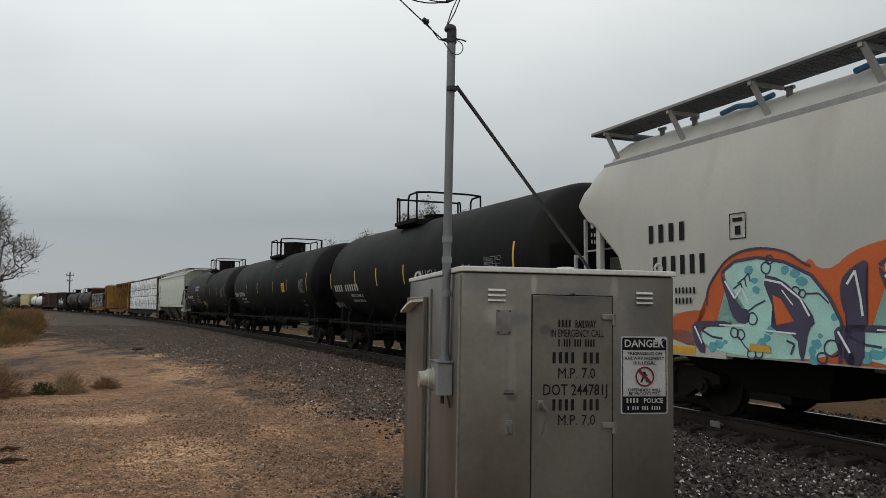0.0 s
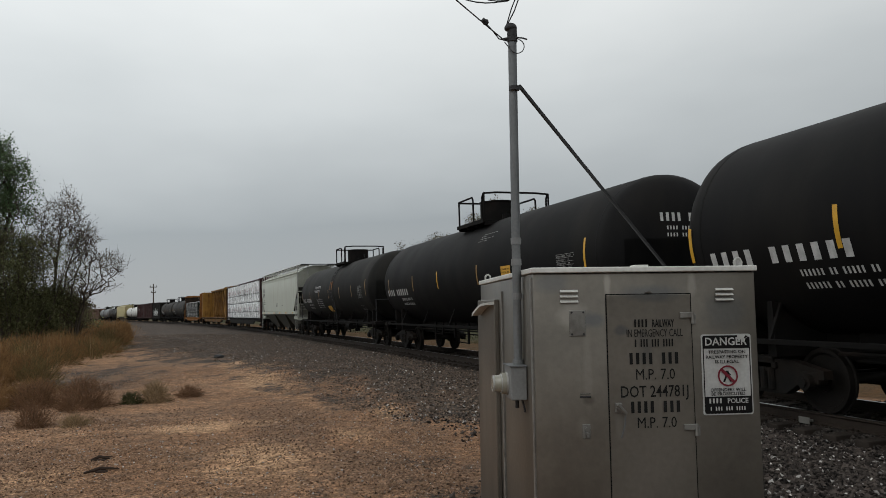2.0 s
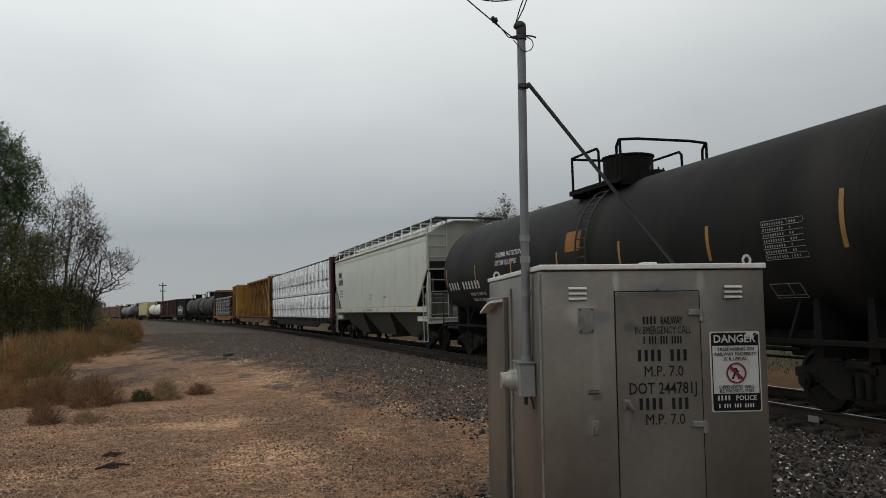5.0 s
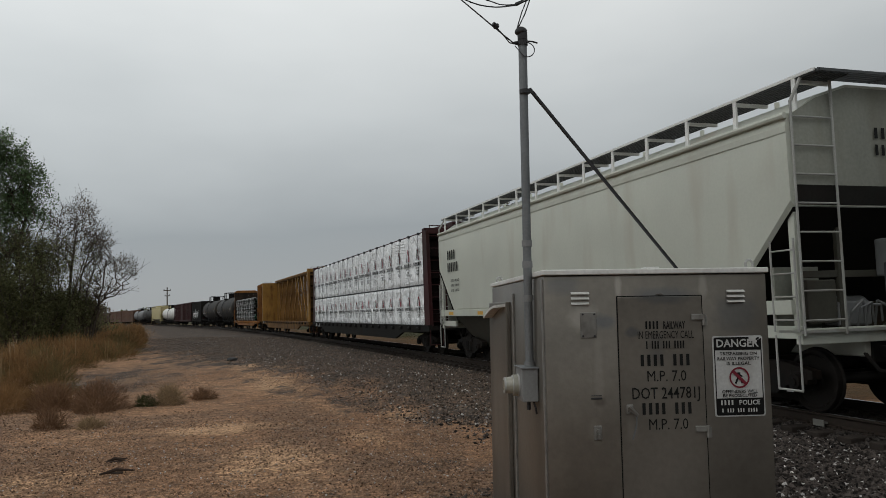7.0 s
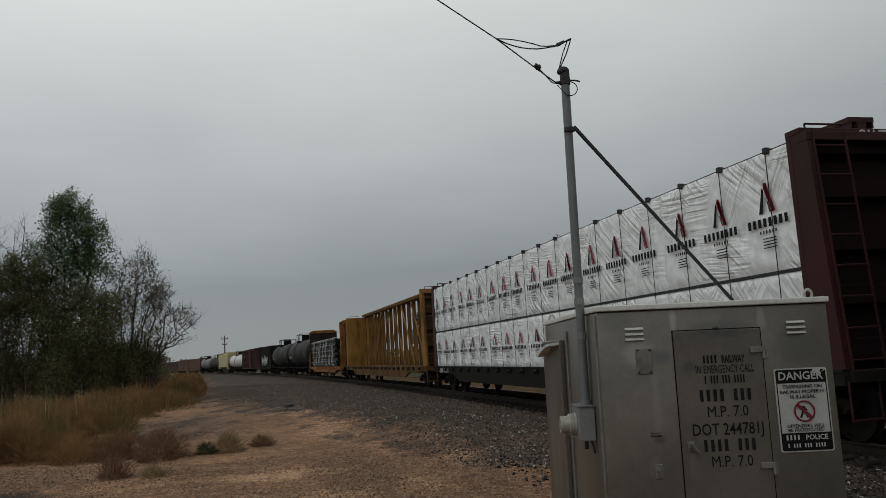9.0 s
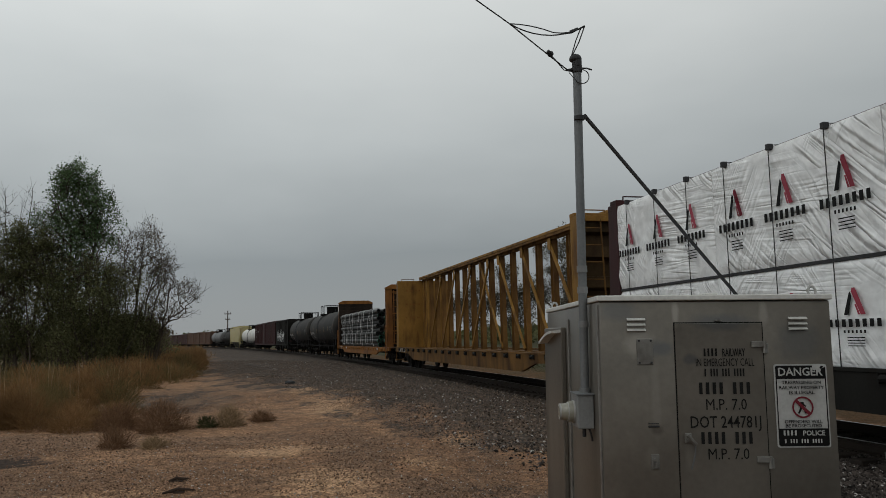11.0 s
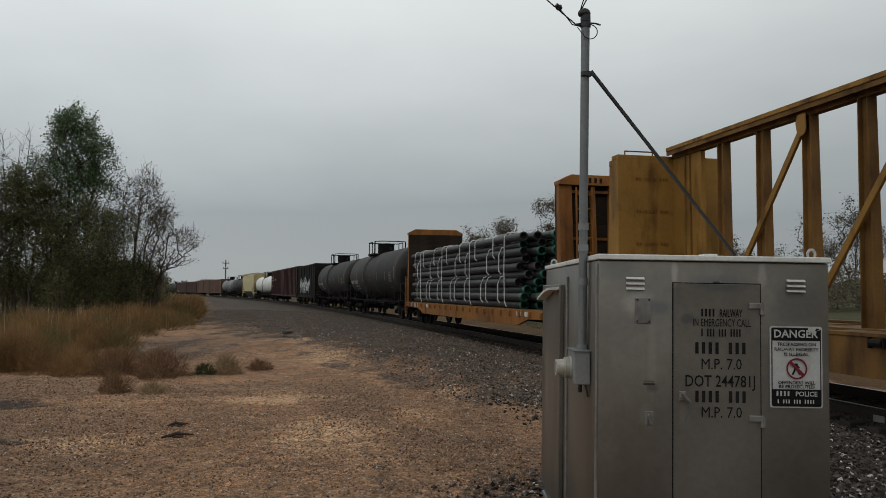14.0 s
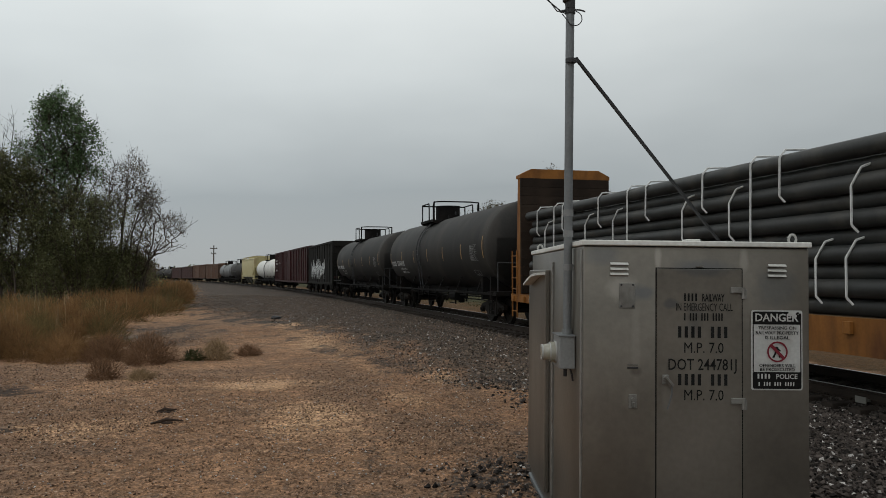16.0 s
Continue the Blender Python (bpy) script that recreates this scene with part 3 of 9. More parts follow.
    col = mx(mr(wet, 0.44, 0.62, 0.0, 0.9), col, (0.026, 0.020, 0.017, 1))
    col = mx(mr(math_node("ADD", a2.outputs["Fac"], mr(nz(0.6, 5), 0.3, 0.7, -0.3, 0.3)), 0.4, 0.6), col, field)
    l.new(col, p.inputs["Base Color"])
    h = math_node("ADD", math_node("MULTIPLY", nz(28, 6, 0.7), 0.6), math_node("MULTIPLY", vg.outputs["Distance"], -0.7))
    h = math_node("ADD", h, math_node("MULTIPLY", nz(4, 6, 0.6), 1.2))
    b = n.new("ShaderNodeBump")
    b.inputs["Strength"].default_value = 0.7
    b.inputs["Distance"].default_value = 0.06
    l.new(h, b.inputs["Height"])
    l.new(b.outputs[0], p.inputs["Normal"])
    return m


def level(x, y):
    """Height of the ground."""
    d = beside(x, y)
    z = -0.05 + 0.03 * noise.noise((x * 0.35, y * 0.35, 0)) + 0.015 * noise.noise((x * 1.3, y * 1.3, 3))
    w = max(0.0, min(1.0, (7.5 - d) / 2.5)) if d > 0 else max(0.0, min(1.0, (7 + d) / 2.5))
    a = abs(d)
    low = -0.20 - 0.075 * max(0.0, min(1.0, (a - 0.95) / 0.4)) + 0.10 * max(0.0, min(1.0, (a - 2.0) / 3.0)) + 0.012 * noise.noise((x * 1.1, y * 1.1, 7))
    return z * (1 - w) + low * w


def gravel_edge(y):
    """How far from the track's centre the grey gravel reaches towards the lot."""
    return float(np.interp(y, (5, 7, 8.6, 12, 14, 20, 26, 35, 45), (7.9, 7.5, 5.4, 5.2, 6.2, 6.6, 7.6, 10.2, 13.0)))


# gritty places in the dirt: centre, half length, half width, strength
GRITTY = ((-1.35, 13.2, 2.2, 0.65, 1.0), (-1.0, 10.8, 1.5, 0.5, 1.0), (0.05, 9.0, 1.3, 0.55, 1.0), (0.9, 8.1, 1.2, 0.7, 0.9), (-4.9, 8.6, 3.4, 1.8, 0.85), (-7.6, 13.6, 2.2, 2.4, 1.0), (-4.4, 13.6, 1.0, 3.0, 0.6), (-0.3, 6.4, 0.8, 1.1, 0.6), (-7.6, 23.5, 5.5, 2.0, 0.85), (-7.0, 32.0, 6.0, 2.2, 0.9))


def grit(x, y):
    """How gritty the dirt is, 0 to 1."""
    w = 0.0
    if -13 < x < 3 and 4 < y < 42:
        for cx, cy, a, b, k in GRITTY:
            v, u = (y - cy) * 0.972 - (x - cx) * 0.236, (x - cx) * 0.972 + (y - cy) * 0.236
            w = max(w, k * min(1.0, 1.5 - math.hypot(u / b, v / a)))
    return w


def hollow(x, y):
    """Damp hollows in the dirt, 1 in the middle."""
    return max(0.0, 1 - 0.5 * math.hypot((x + 6.95) / 1.35, (y - 11.8) / 0.72), 1 - 0.5 * math.hypot((x + 4.9) / 0.5, (y - 8.9) / 0.3), 0.85 - 0.5 * math.hypot((x + 4.0) / 0.6, (y - 7.2) / 0.35))


def grid_axis(parts):
    out = []
    for a, b, step in parts:
        out += list(np.arange(a, b, step))
    return out + [parts[-1][1]]


def build_ground():
    gx = grid_axis([(-1500, -200, 100), (-200, -60, 10), (-60, -14, 2), (-14, 14, 0.35), (14, 40, 2), (40, 200, 10), (200, 1500, 100)])
    gy = grid_axis([(-600, -60, 60), (-60, 4, 4), (4, 34, 0.35), (34, 90, 1.5), (90, 260, 6), (260, 600, 34), (600, 2400, 180)])
    verts = [(x, y, level(x, y)) for y in gy for x in gx]
    nx = len(gx)
    faces = [(j * nx + i, j * nx + i + 1, (j + 1) * nx + i + 1, (j + 1) * nx + i) for j in range(len(gy) - 1) for i in range(nx - 1)]
    me = bpy.data.meshes.new("ground")
    me.from_pydata(verts, [], faces)
    ga = me.attributes.new("gravel", "FLOAT", "POINT")
    fa = me.attributes.new("field", "FLOAT", "POINT")
    da = me.attributes.new("dusty", "FLOAT", "POINT")
    oa = me.attributes.new("in_shade", "FLOAT", "POINT")
    pa = me.attributes.new("damp", "FLOAT", "POINT")
    me.attributes.new("grit", "FLOAT", "POINT")
    me.attributes.new("turf", "FLOAT", "POINT")
    ga, fa, da, oa, pa, ia, ta = (me.attributes[k] for k in ("gravel", "field", "dusty", "in_shade", "damp", "grit", "turf"))
    # pale dusty places: centre, half length along the line, half width
    dusty = ((-4.2, 27.0, 3.6, 1.1), (-2.7, 20.5, 4.2, 0.9), (-1.2, 9.6, 1.3, 0.8), (-0.2, 11.1, 1.0, 0.4), (-3.8, 9.0, 0.7, 0.8), (0.3, 14.0, 1.4, 0.5), (-2.6, 12.6, 0.8, 1.4))
    for i, (x, y, z) in enumerate(verts):
        d = beside(x, y)
        g = 0.5 + (gravel_edge(y) - d) * (0.15 if y > 14 else 0.17) if d > 0 else 0.5 + (1.75 + d) * 0.9
        if y > 18:
            g = max(g, 0.66 * grit(x, y))
        ga.data[i].value = max(-0.3, min(1.3, g))
        f = 0.0
        if d < 0:
            f = (-d - 1.9) * 0.8
        else:
            f = (d - 17.5 - 0.02 * y) * 0.15
        fa.data[i].value = max(-0.3, min(1.3, f))
        w = 0.0
        if -12 < x < 4 and 4 < y < 34:
            for cx, cy, a, b in dusty:
                v, u = (y - cy) * 0.972 - (x - cx) * 0.236, (x - cx) * 0.972 + (y - cy) * 0.236
                w = max(w, 1 - math.hypot(u / b, v / a) * 0.7)
        da.data[i].value = w
        ia.data[i].value = grit(x, y)
        ta.data[i].value = max(-0.5, min(1.3, (-d - 4.4) * 0.3 + 0.4)) if d < 0 else -2.0
        # damp hollows
        pa.data[i].value = hollow(x, y)
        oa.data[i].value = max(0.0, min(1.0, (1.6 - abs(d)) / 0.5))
    me.materials.append(ground_material())
    me.shade_smooth()
    ob = new("ground", me)
    tagged(ob, "bare tan dirt lot meeting grey gravel and dry field", "ground", kind="structure")


build_ground()


def rubble(name, label, spots, material, lo, hi, sink=0.3):
    """Many small broken stones in one mesh."""
    rng = np.random.default_rng(5)
    base = np.array([(1, 0, 0), (-1, 0, 0), (0, 1, 0), (0, -1, 0), (0, 0, 1), (0, 0, -1)], float)
    tri = np.array([(0, 2, 4), (2, 1, 4), (1, 3, 4), (3, 0, 4), (2, 0, 5), (1, 2, 5), (3, 1, 5), (0, 3, 5)])
    n = len(spots)
    size = rng.uniform(lo, hi, n) ** 1.0
    verts = base[None] * rng.uniform(0.6, 1.15, (n, 6, 1)) + rng.normal(0, 0.22, (n, 6, 3))
    verts[:, :, 2] *= 0.75
    an = rng.uniform(0, 2 * np.pi, n)
    tilt = rng.uniform(-0.6, 0.6, n)
    ca, sa, ct, st = np.cos(an), np.sin(an), np.cos(tilt), np.sin(tilt)
    y2 = verts[:, :, 1] * ct[:, None] - verts[:, :, 2] * st[:, None]
    z2 = verts[:, :, 1] * st[:, None] + verts[:, :, 2] * ct[:, None]
    x3 = verts[:, :, 0] * ca[:, None] - y2 * sa[:, None]
    y3 = verts[:, :, 0] * sa[:, None] + y2 * ca[:, None]
    out = np.stack([x3, y3, z2], 2) * (size / 2)[:, None, None]
    out += np.array(spots)[:, None, :]
    out[:, :, 2] += (size * (0.5 - sink) * 0.7)[:, None]
    faces = (tri[None] + (np.arange(n) * 6)[:, None, None]).reshape(-1, 3)
    me = bpy.data.meshes.new(name)
    me.from_pydata(out.reshape(-1, 3).tolist(), [], faces.tolist())
    me.materials.append(material)
    ob = new(name, me)
    return tagged(ob, label, "gravel", kind="stuff")


def scatter():
    rng = np.random.default_rng(11)
    stones, far, pebbles = [], [], []
    while len(stones) < 20000:
        y = rng.uniform(4.5, 13.5)
        d = rng.uniform(-2.6, 8.0)
        lim = gravel_edge(y) - 1.6
        if d > lim and rng.random() < (d - lim) / 2.6 + 0.1:
            continue
        x = float(track_x(y)) - d * math.hypot(track_k(y), 1)
        if 1.0 < x < 2.45 and 4.7 < y < 7.4:
            continue
        stones.append((x, y, level(x, y)))
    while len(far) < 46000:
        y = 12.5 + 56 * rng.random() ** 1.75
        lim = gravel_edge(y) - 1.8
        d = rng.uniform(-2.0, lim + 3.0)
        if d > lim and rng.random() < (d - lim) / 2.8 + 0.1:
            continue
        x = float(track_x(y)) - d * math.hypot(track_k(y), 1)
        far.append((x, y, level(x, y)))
    while len(pebbles) < 32000:
        y = 4.5 + 22 * rng.random() ** 1.3
        x = rng.uniform(-12, 2.5)
        if beside(x, y) < (6.2 if y > 13 else 4.4) or noise.noise((x * 0.5, y * 0.3, 9)) + rng.uniform(-0.5, 0.5) < 0.0 or hollow(x, y) > 0.45:
            continue
        pebbles.append((x, y, level(x, y)))
    while len(stones) < 44000:  # the packed bed nearest the cabinet
        y = rng.uniform(4.5, 13.0)
        d = rng.uniform(0.7, 4.4)
        x = float(track_x(y)) - d * math.hypot(track_k(y), 1)
        if (x < 2.45 and 4.7 < y < 7.4) or x < 1.0:
            continue
        stones.append((x, y, level(x, y)))
    while len(pebbles) < 62000:  # grit on the dirt nearest the camera
        y = 4.5 + 9 * rng.random()
        x = rng.uniform(-7, 1.0)
        if beside(x, y) < 4.4 or noise.noise((x * 0.7, y * 0.45, 4)) + rng.uniform(-0.5, 0.6) < 0.0 or hollow(x, y) > 0.45:
            continue
        pebbles.append((x, y, level(x, y)))
    mixed = []
    while len(mixed) < 17000:  # brown grit where dirt and gravel meet
        y = 4.8 + 17 * rng.random() ** 1.2
        x = rng.uniform(-8, 2.4)
        d = beside(x, y)
        if d < 3.0 or (1.0 < x and 4.7 < y < 7.4) or max(grit(x, y), 0.6 - 0.3 * abs(d - gravel_edge(y))) + 0.35 * noise.noise((x * 1.1, y * 0.8, 2)) < rng.random() * 0.9 + 0.1:
            continue
        mixed.append((x, y, level(x, y)))
    # Stones between the rails get the darker, shaded copy of the colour.
    in_shade = [p for p in stones + far if abs(beside(p[0], p[1])) < 1.25]
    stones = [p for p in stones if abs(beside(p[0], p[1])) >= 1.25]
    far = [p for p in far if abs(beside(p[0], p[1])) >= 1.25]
    rubble("oily_ballast", "ballast between the rails, darkened for the train's shade", in_shade, M_STONEDK, 0.025, 0.075)
    rubble("ballast", "crushed grey granite ballast beside the rails", stones, M_STONE, 0.028, 0.078, 0.2)
    rubble("dusty_gravel", "paler brown-grey gravel farther along the line", far, M_GRAVEL, 0.026, 0.070, 0.2)
    rubble("brown_grit", "brown grit where the dirt meets the gravel", mixed, M_GRIT, 0.012, 0.036, 0.2)
    rubble("pale_ballast", "scattered pale stones in the ballast", [p for p in stones[::16] + far[::22]], M_WHITE_STONE, 0.03, 0.07, 0.1)
    rubble("pebbles", "small tan pebbles scattered on the dirt", pebbles, M_PEBBLE, 0.008, 0.034, 0.25)
    rubble("pale_pebbles", "small pale stones scattered on the dirt", pebbles[5::15], M_WHITE_STONE, 0.008, 0.030, 0.1)


scatter()


def lone_stone(x, y, r, label, m):
    bm = bmesh.new()
    bmesh.ops.create_icosphere(bm, subdivisions=2, radius=1)
    for v in bm.verts:
        k = 1 + 0.28 * noise.noise(v.co * 1.7 + Vector((x, y, 0)))
        v.co = Vector((v.co.x * r * 1.4, v.co.y * r, v.co.z * r * 0.6)) * k
    ob = part("rock", bm, m, None)
    ob.location = (x, y, level(x, y) + r * 0.3)
    tagged(ob, label, "rock")


lone_stone(-5.9, 30.9, 0.15, "dark lump of rock lying on the gravel", M_DARK)


M_DEADWOOD = mat("dead_wood", (0.055, 0.040, 0.032), 0.9, 0, 0.3, 6, 60, 0.3, spec=0.05)


def dead_stick(x, y, ang, ln):
    bm = bmesh.new()
    c, s = math.cos(ang), math.sin(ang)
    pts = [(-ln / 2 * c, -ln / 2 * s, 0.01), (-0.05 * c + 0.04, -0.05 * s, 0.05), (ln / 2 * c, ln / 2 * s, 0.02)]
    rod(bm, pts[0], pts[1], 0.012, 7, 0.02)
    rod(bm, pts[1], pts[2], 0.02, 7, 0.008)
    rod(bm, pts[1], (0.1, 0.12, 0.02), 0.014, 6, 0.006)
    box(bm, -0.10, 0.06, -0.035, 0.03, -0.01, 0.02, 0.008)
    ob = part("dead_branch", bm, M_DEADWOOD, None)
    ob.location = (x, y, level(x, y))
    tagged(ob, "dark broken branch lying on the dirt", "branch")


dead_stick(-2.9, 9.3, 0.35, 0.36)
dead_stick(-3.15, 10.0, 0.05, 0.22)


# ---- track ----
def build_track():
    tr = thing("railway_track", "single railway track with rusty rails on timber sleepers", "railway track", kind="structure")
    prof = [(-0.07, -0.17), (0.07, -0.17), (0.07, -0.158), (0.012, -0.14), (0.012, -0.045), (0.036, -0.03), (0.036, -0.004),
            (0.028, 0.0), (-0.028, 0.0), (-0.036, -0.004), (-0.036, -0.03), (-0.012, -0.045), (-0.012, -0.14), (-0.07, -0.158)]
    stations = list(np.arange(-180, 60, 2.0)) + list(np.arange(60, 560, 5.0))
    for side in (0.755, -0.755):
        bm = bmesh.new()
        rings = []
        for s in stations:
            x, y, h = on_track(s, side)
            c, sn = math.cos(radians(h)), math.sin(radians(h))
            rings.append([(x + u * c, y + u * sn, z) for u, z in prof])
        loft(bm, rings)
        rail = part("rail", bm, M_RAIL, tr)
        smooth(rail, 30)
        bm = bmesh.new()
        loft(bm, [[(p[0], p[1], z) for p, z in ((on_track(s, side + 0.026), 0.0015), (on_track(s, side - 0.026), 0.0015))] for s in stations], close=False)
        part("running_surface", bm, M_RAILTOP, rail, "polished bright rail head")
    bm = bmesh.new()
    box(bm, -1.3, 1.3, -0.115, 0.115, -0.30, -0.166, 0.012)
    me = bpy.data.meshes.new("sleeper")
    bm.to_mesh(me)
    bm.free()
    me.materials.append(M_SLEEPER)
    pb = bmesh.new()
    for u in (-0.755, 0.755):
        box(pb, u - 0.17, u + 0.17, -0.09, 0.09, -0.168, -0.155)
        for q in (-0.1, 0.1):
            box(pb, u + q - 0.014, u + q + 0.014, -0.05, -0.02, -0.155, -0.13)
            box(pb, u + q - 0.014, u + q + 0.014, 0.03, 0.06, -0.155, -0.13)
    pm = bpy.data.meshes.new("tie_plate")
    pb.to_mesh(pm)
    pb.free()
    pm.materials.append(M_RAIL)
    rng = random.Random(3)
    joined = bmesh.new()
    s = -170.0
    while s < 330:
        x, y, h = on_track(s)
        h += rng.uniform(-1.2, 1.2)
        if -6 < s < 60:
            o = share("sleeper", me, tr, (x, y, rng.uniform(-0.012, 0.0)))
            o.rotation_euler = (0, 0, radians(h))
            q = share("tie_plate", pm, o)
        else:
            m = pose(x, y, 0, 0, 0, h)
            vs = [joined.verts.new(m @ Vector(v)) for v in ((-1.3, -.11, -.167), (1.3, -.11, -.167), (1.3, .11, -.167), (-1.3, .11, -.167))]
            joined.faces.new(vs)
        s += 0.53
    o = part("sleepers_beyond", joined, M_SLEEPER, tr, "far row of dark timber sleepers")
    o["kind"] = "stuff"
    # plate clipped to the web of the rail
    bm = bmesh.new()
    box(bm, -0.15, -0.135, -0.105, 0.105, -0.170, -0.076, 0.006)
    box(bm, -0.135, -0.05, -0.08, 0.08, -0.14, -0.11, 0.004)
    tag = part("rail_plate", bm, M_BEIGE, tr, "small dull grey plate clipped to the rail")
    s = 11.59
    x, y, h = on_track(s, 0.755)
    tag.location, tag.rotation_euler = (x, y, 0), (0, 0, radians(h))


build_track()


# ---- signal cabinet ----
CX0, CX1, CY0, CY1, CZ = 1.05, 2.390, 4.75, 6.95, 1.835


def face(u, v, proud=0.004):
    return Vector((u, CY0 - proud, v))


def build_cabinet():
    lean = Matrix.Translation((1.7, CY0, 1.35)) @ pose(0, 0, 0, 0, 0.85, 0) @ Matrix.Translation((-1.7, -CY0, -1.35))
    cab = thing("signal_cabinet", "weathered grey aluminium railway signal cabinet with stencilled door", "signal cabinet", at=lean)
    bm = bmesh.new()
    box(bm, CX0, CX1, CY0, CY1, -0.12, CZ, 0.012)
    smooth(part("body", bm, M_ALU, cab), 40)
    bm = bmesh.new()
    box(bm, CX0 - 0.012, CX1 + 0.008, CY0 - 0.02, CY1 + 0.02, CZ + 0.002, CZ + 0.034, 0.006)
    box(bm, CX0 + 0.62, CX0 + 0.70, CY0 + 0.02, CY0 + 0.12, CZ + 0.034, CZ + 0.046, 0.004)
    part("lid", bm, M_ALU_LIGHT, cab, "bright bare aluminium lid edge")
    bm = bmesh.new()
    box(bm, CX0 - 0.02, CX1 + 0.02, CY0 - 0.015, CY1 + 0.03, -0.16, -0.05, 0.01)
    part("base", bm, M_GALV, cab)
    # door leaf, set in a dark joint
    dx0, dx1, dz0, dz1 = 1.482, 1.985, 0.18, 1.705
    bm = bmesh.new()
    box(bm, dx0 - 0.006, dx1 + 0.006, CY0 - 0.0035, CY0 + 0.004, dz0 - 0.006, dz1 + 0.006)
    part("door_joint", bm, M_BLACK, cab, "dark joint round the door")
    bm = bmesh.new()
    box(bm, dx0, dx1, CY0 - 0.009, CY0 + 0.004, dz0, dz1, 0.003)
    door = part("door", bm, M_ALU, cab, "grey aluminium door with black stencilling")
    for z in (1.577, 0.931):
        bm = bmesh.new()
        box(bm, 1.915, 1.985, CY0 - 0.026, CY0 - 0.009, z - 0.012, z + 0.022, 0.004)
        rod(bm, (1.99, CY0 - 0.018, z - 0.045), (1.99, CY0 - 0.018, z + 0.022), 0.011, 10)
        box(bm, 1.99, 2.012, CY0 - 0.020, CY0, z - 0.045, z + 0.01, 0.003)
        part("hinge", bm, M_ALU_MID, door)
    bm = bmesh.new()
    box(bm, 1.512, 1.552, CY0 - 0.022, CY0 - 0.008, 1.03, 1.085, 0.005)
    rod(bm, (1.53, CY0 - 0.02, 1.06), (1.53, CY0 - 0.05, 1.06), 0.014, 10)
    rod(bm, (1.518, CY0 - 0.045, 1.078), (1.565, CY0 - 0.045, 1.025), 0.011, 8)
    part("latch_handle", bm, M_ALU_MID, door)
    bm = bmesh.new()
    tube(bm, [(1.562, CY0 - 0.04, 1.02), (1.563, CY0 - 0.03, 0.97), (1.553, CY0 - 0.02, 0.92), (1.543, CY0 - 0.014, 0.885)], 0.0045, 6)
    part("lock_cord", bm, M_GALV, door)
    bm = bmesh.new()
    box(bm, 1.735, 1.745, CY0 - 0.02, CY0 - 0.008, 1.716, 1.726)
    box(bm, 1.715, 1.757, CY0 - 0.012, CY0 - 0.002, 1.715, 1.722, 0.002)
    part("door_stop", bm, M_ALU_MID, cab)
    # ventilation louvres
    for x0 in (1.208, 2.142):
        bm = bmesh.new()
        for i in range(3):
            z = 1.738 - i * 0.030
            v = [bm.verts.new(p) for p in ((x0, CY0 - 0.001, z), (x0 + 0.105, CY0 - 0.001, z), (x0 + 0.105, CY0 - 0.022, z - 0.013), (x0, CY0 - 0.022, z - 0.013),
                                           (x0, CY0 - 0.001, z - 0.016), (x0 + 0.105, CY0 - 0.001, z - 0.016))]
            bm.faces.new((v[0], v[1], v[2], v[3]))
            bm.faces.new((v[3], v[2], v[5], v[4]))
            bm.faces.new((v[0], v[3], v[4]))
            bm.faces.new((v[1], v[5], v[2]))
        part("louvre", bm, M_ALU_LIGHT, cab)
    bm = bmesh.new()
    box(bm, 1.259, 1.353, CY0 - 0.008, CY0, 1.470, 1.619, 0.003)
    plate = part("cover_plate", bm, M_ALU_MID, cab, "small bolted cover plate")
    bm = bmesh.new()
    for u, v in ((1.272, 1.607), (1.340, 1.607), (1.272, 1.482), (1.340, 1.482)):
        bm = bmesh.new()
        rod(bm, (u, CY0 - 0.008, v), (u, CY0 - 0.014, v), 0.006, 8)
        part("screw", bm, M_DARK, plate)
    bm = bmesh.new()
    box(bm, 1.310, 1.375, CY0 - 0.006, CY0, 1.117, 1.128, 0.002)
    box(bm, 1.312, 1.372, CY0 - 0.004, CY0, 1.137, 1.141)
    part("slot", bm, M_DARK, cab)
    bm = bmesh.new()
    box(bm, 1.318, 1.365, CY0 - 0.012, CY0, 0.885, 0.968, 0.004)
    rod(bm, (1.341, CY0 - 0.012, 0.94), (1.341, CY0 - 0.03, 0.94), 0.011, 10)
    box(bm, 1.334, 1.349, CY0 - 0.036, CY0 - 0.012, 0.895, 0.925, 0.003)
    part("hasp", bm, M_ALU_MID, cab)
    # lifting eyes
    for x, y in ((2.325, CY0 + 0.07), (CX0 + 0.05, CY1 - 0.12)):
        bm = bmesh.new()
        z0 = CZ + 0.03
        pts = [(x - 0.020, y, z0), (x - 0.026, y, z0 + 0.030), (x - 0.013, y, z0 + 0.052), (x + 0.008, y, z0 + 0.052), (x + 0.021, y, z0 + 0.030), (x + 0.016, y, z0)]
        tube(bm, pts, 0.008, 8)
        part("lifting_eye", bm, M_EYE, cab)
    # flank: second door edge, rain hood, corner angle
    bm = bmesh.new()
    box(bm, CX0 - 0.035, CX0, 5.98, 6.90, 0.05, 1.70, 0.006)
    sd = part("side_door", bm, M_ALU, cab, "plain side door with folded edges")
    bm = bmesh.new()
    arc = [(6.72 - 0.0, 1.60)] + [(6.72 - 0.72 * k, 1.60 + 0.085 * math.sin(k * math.pi / 2)) for k in (0.15, 0.3, 0.5, 0.7, 0.85, 1.0)]
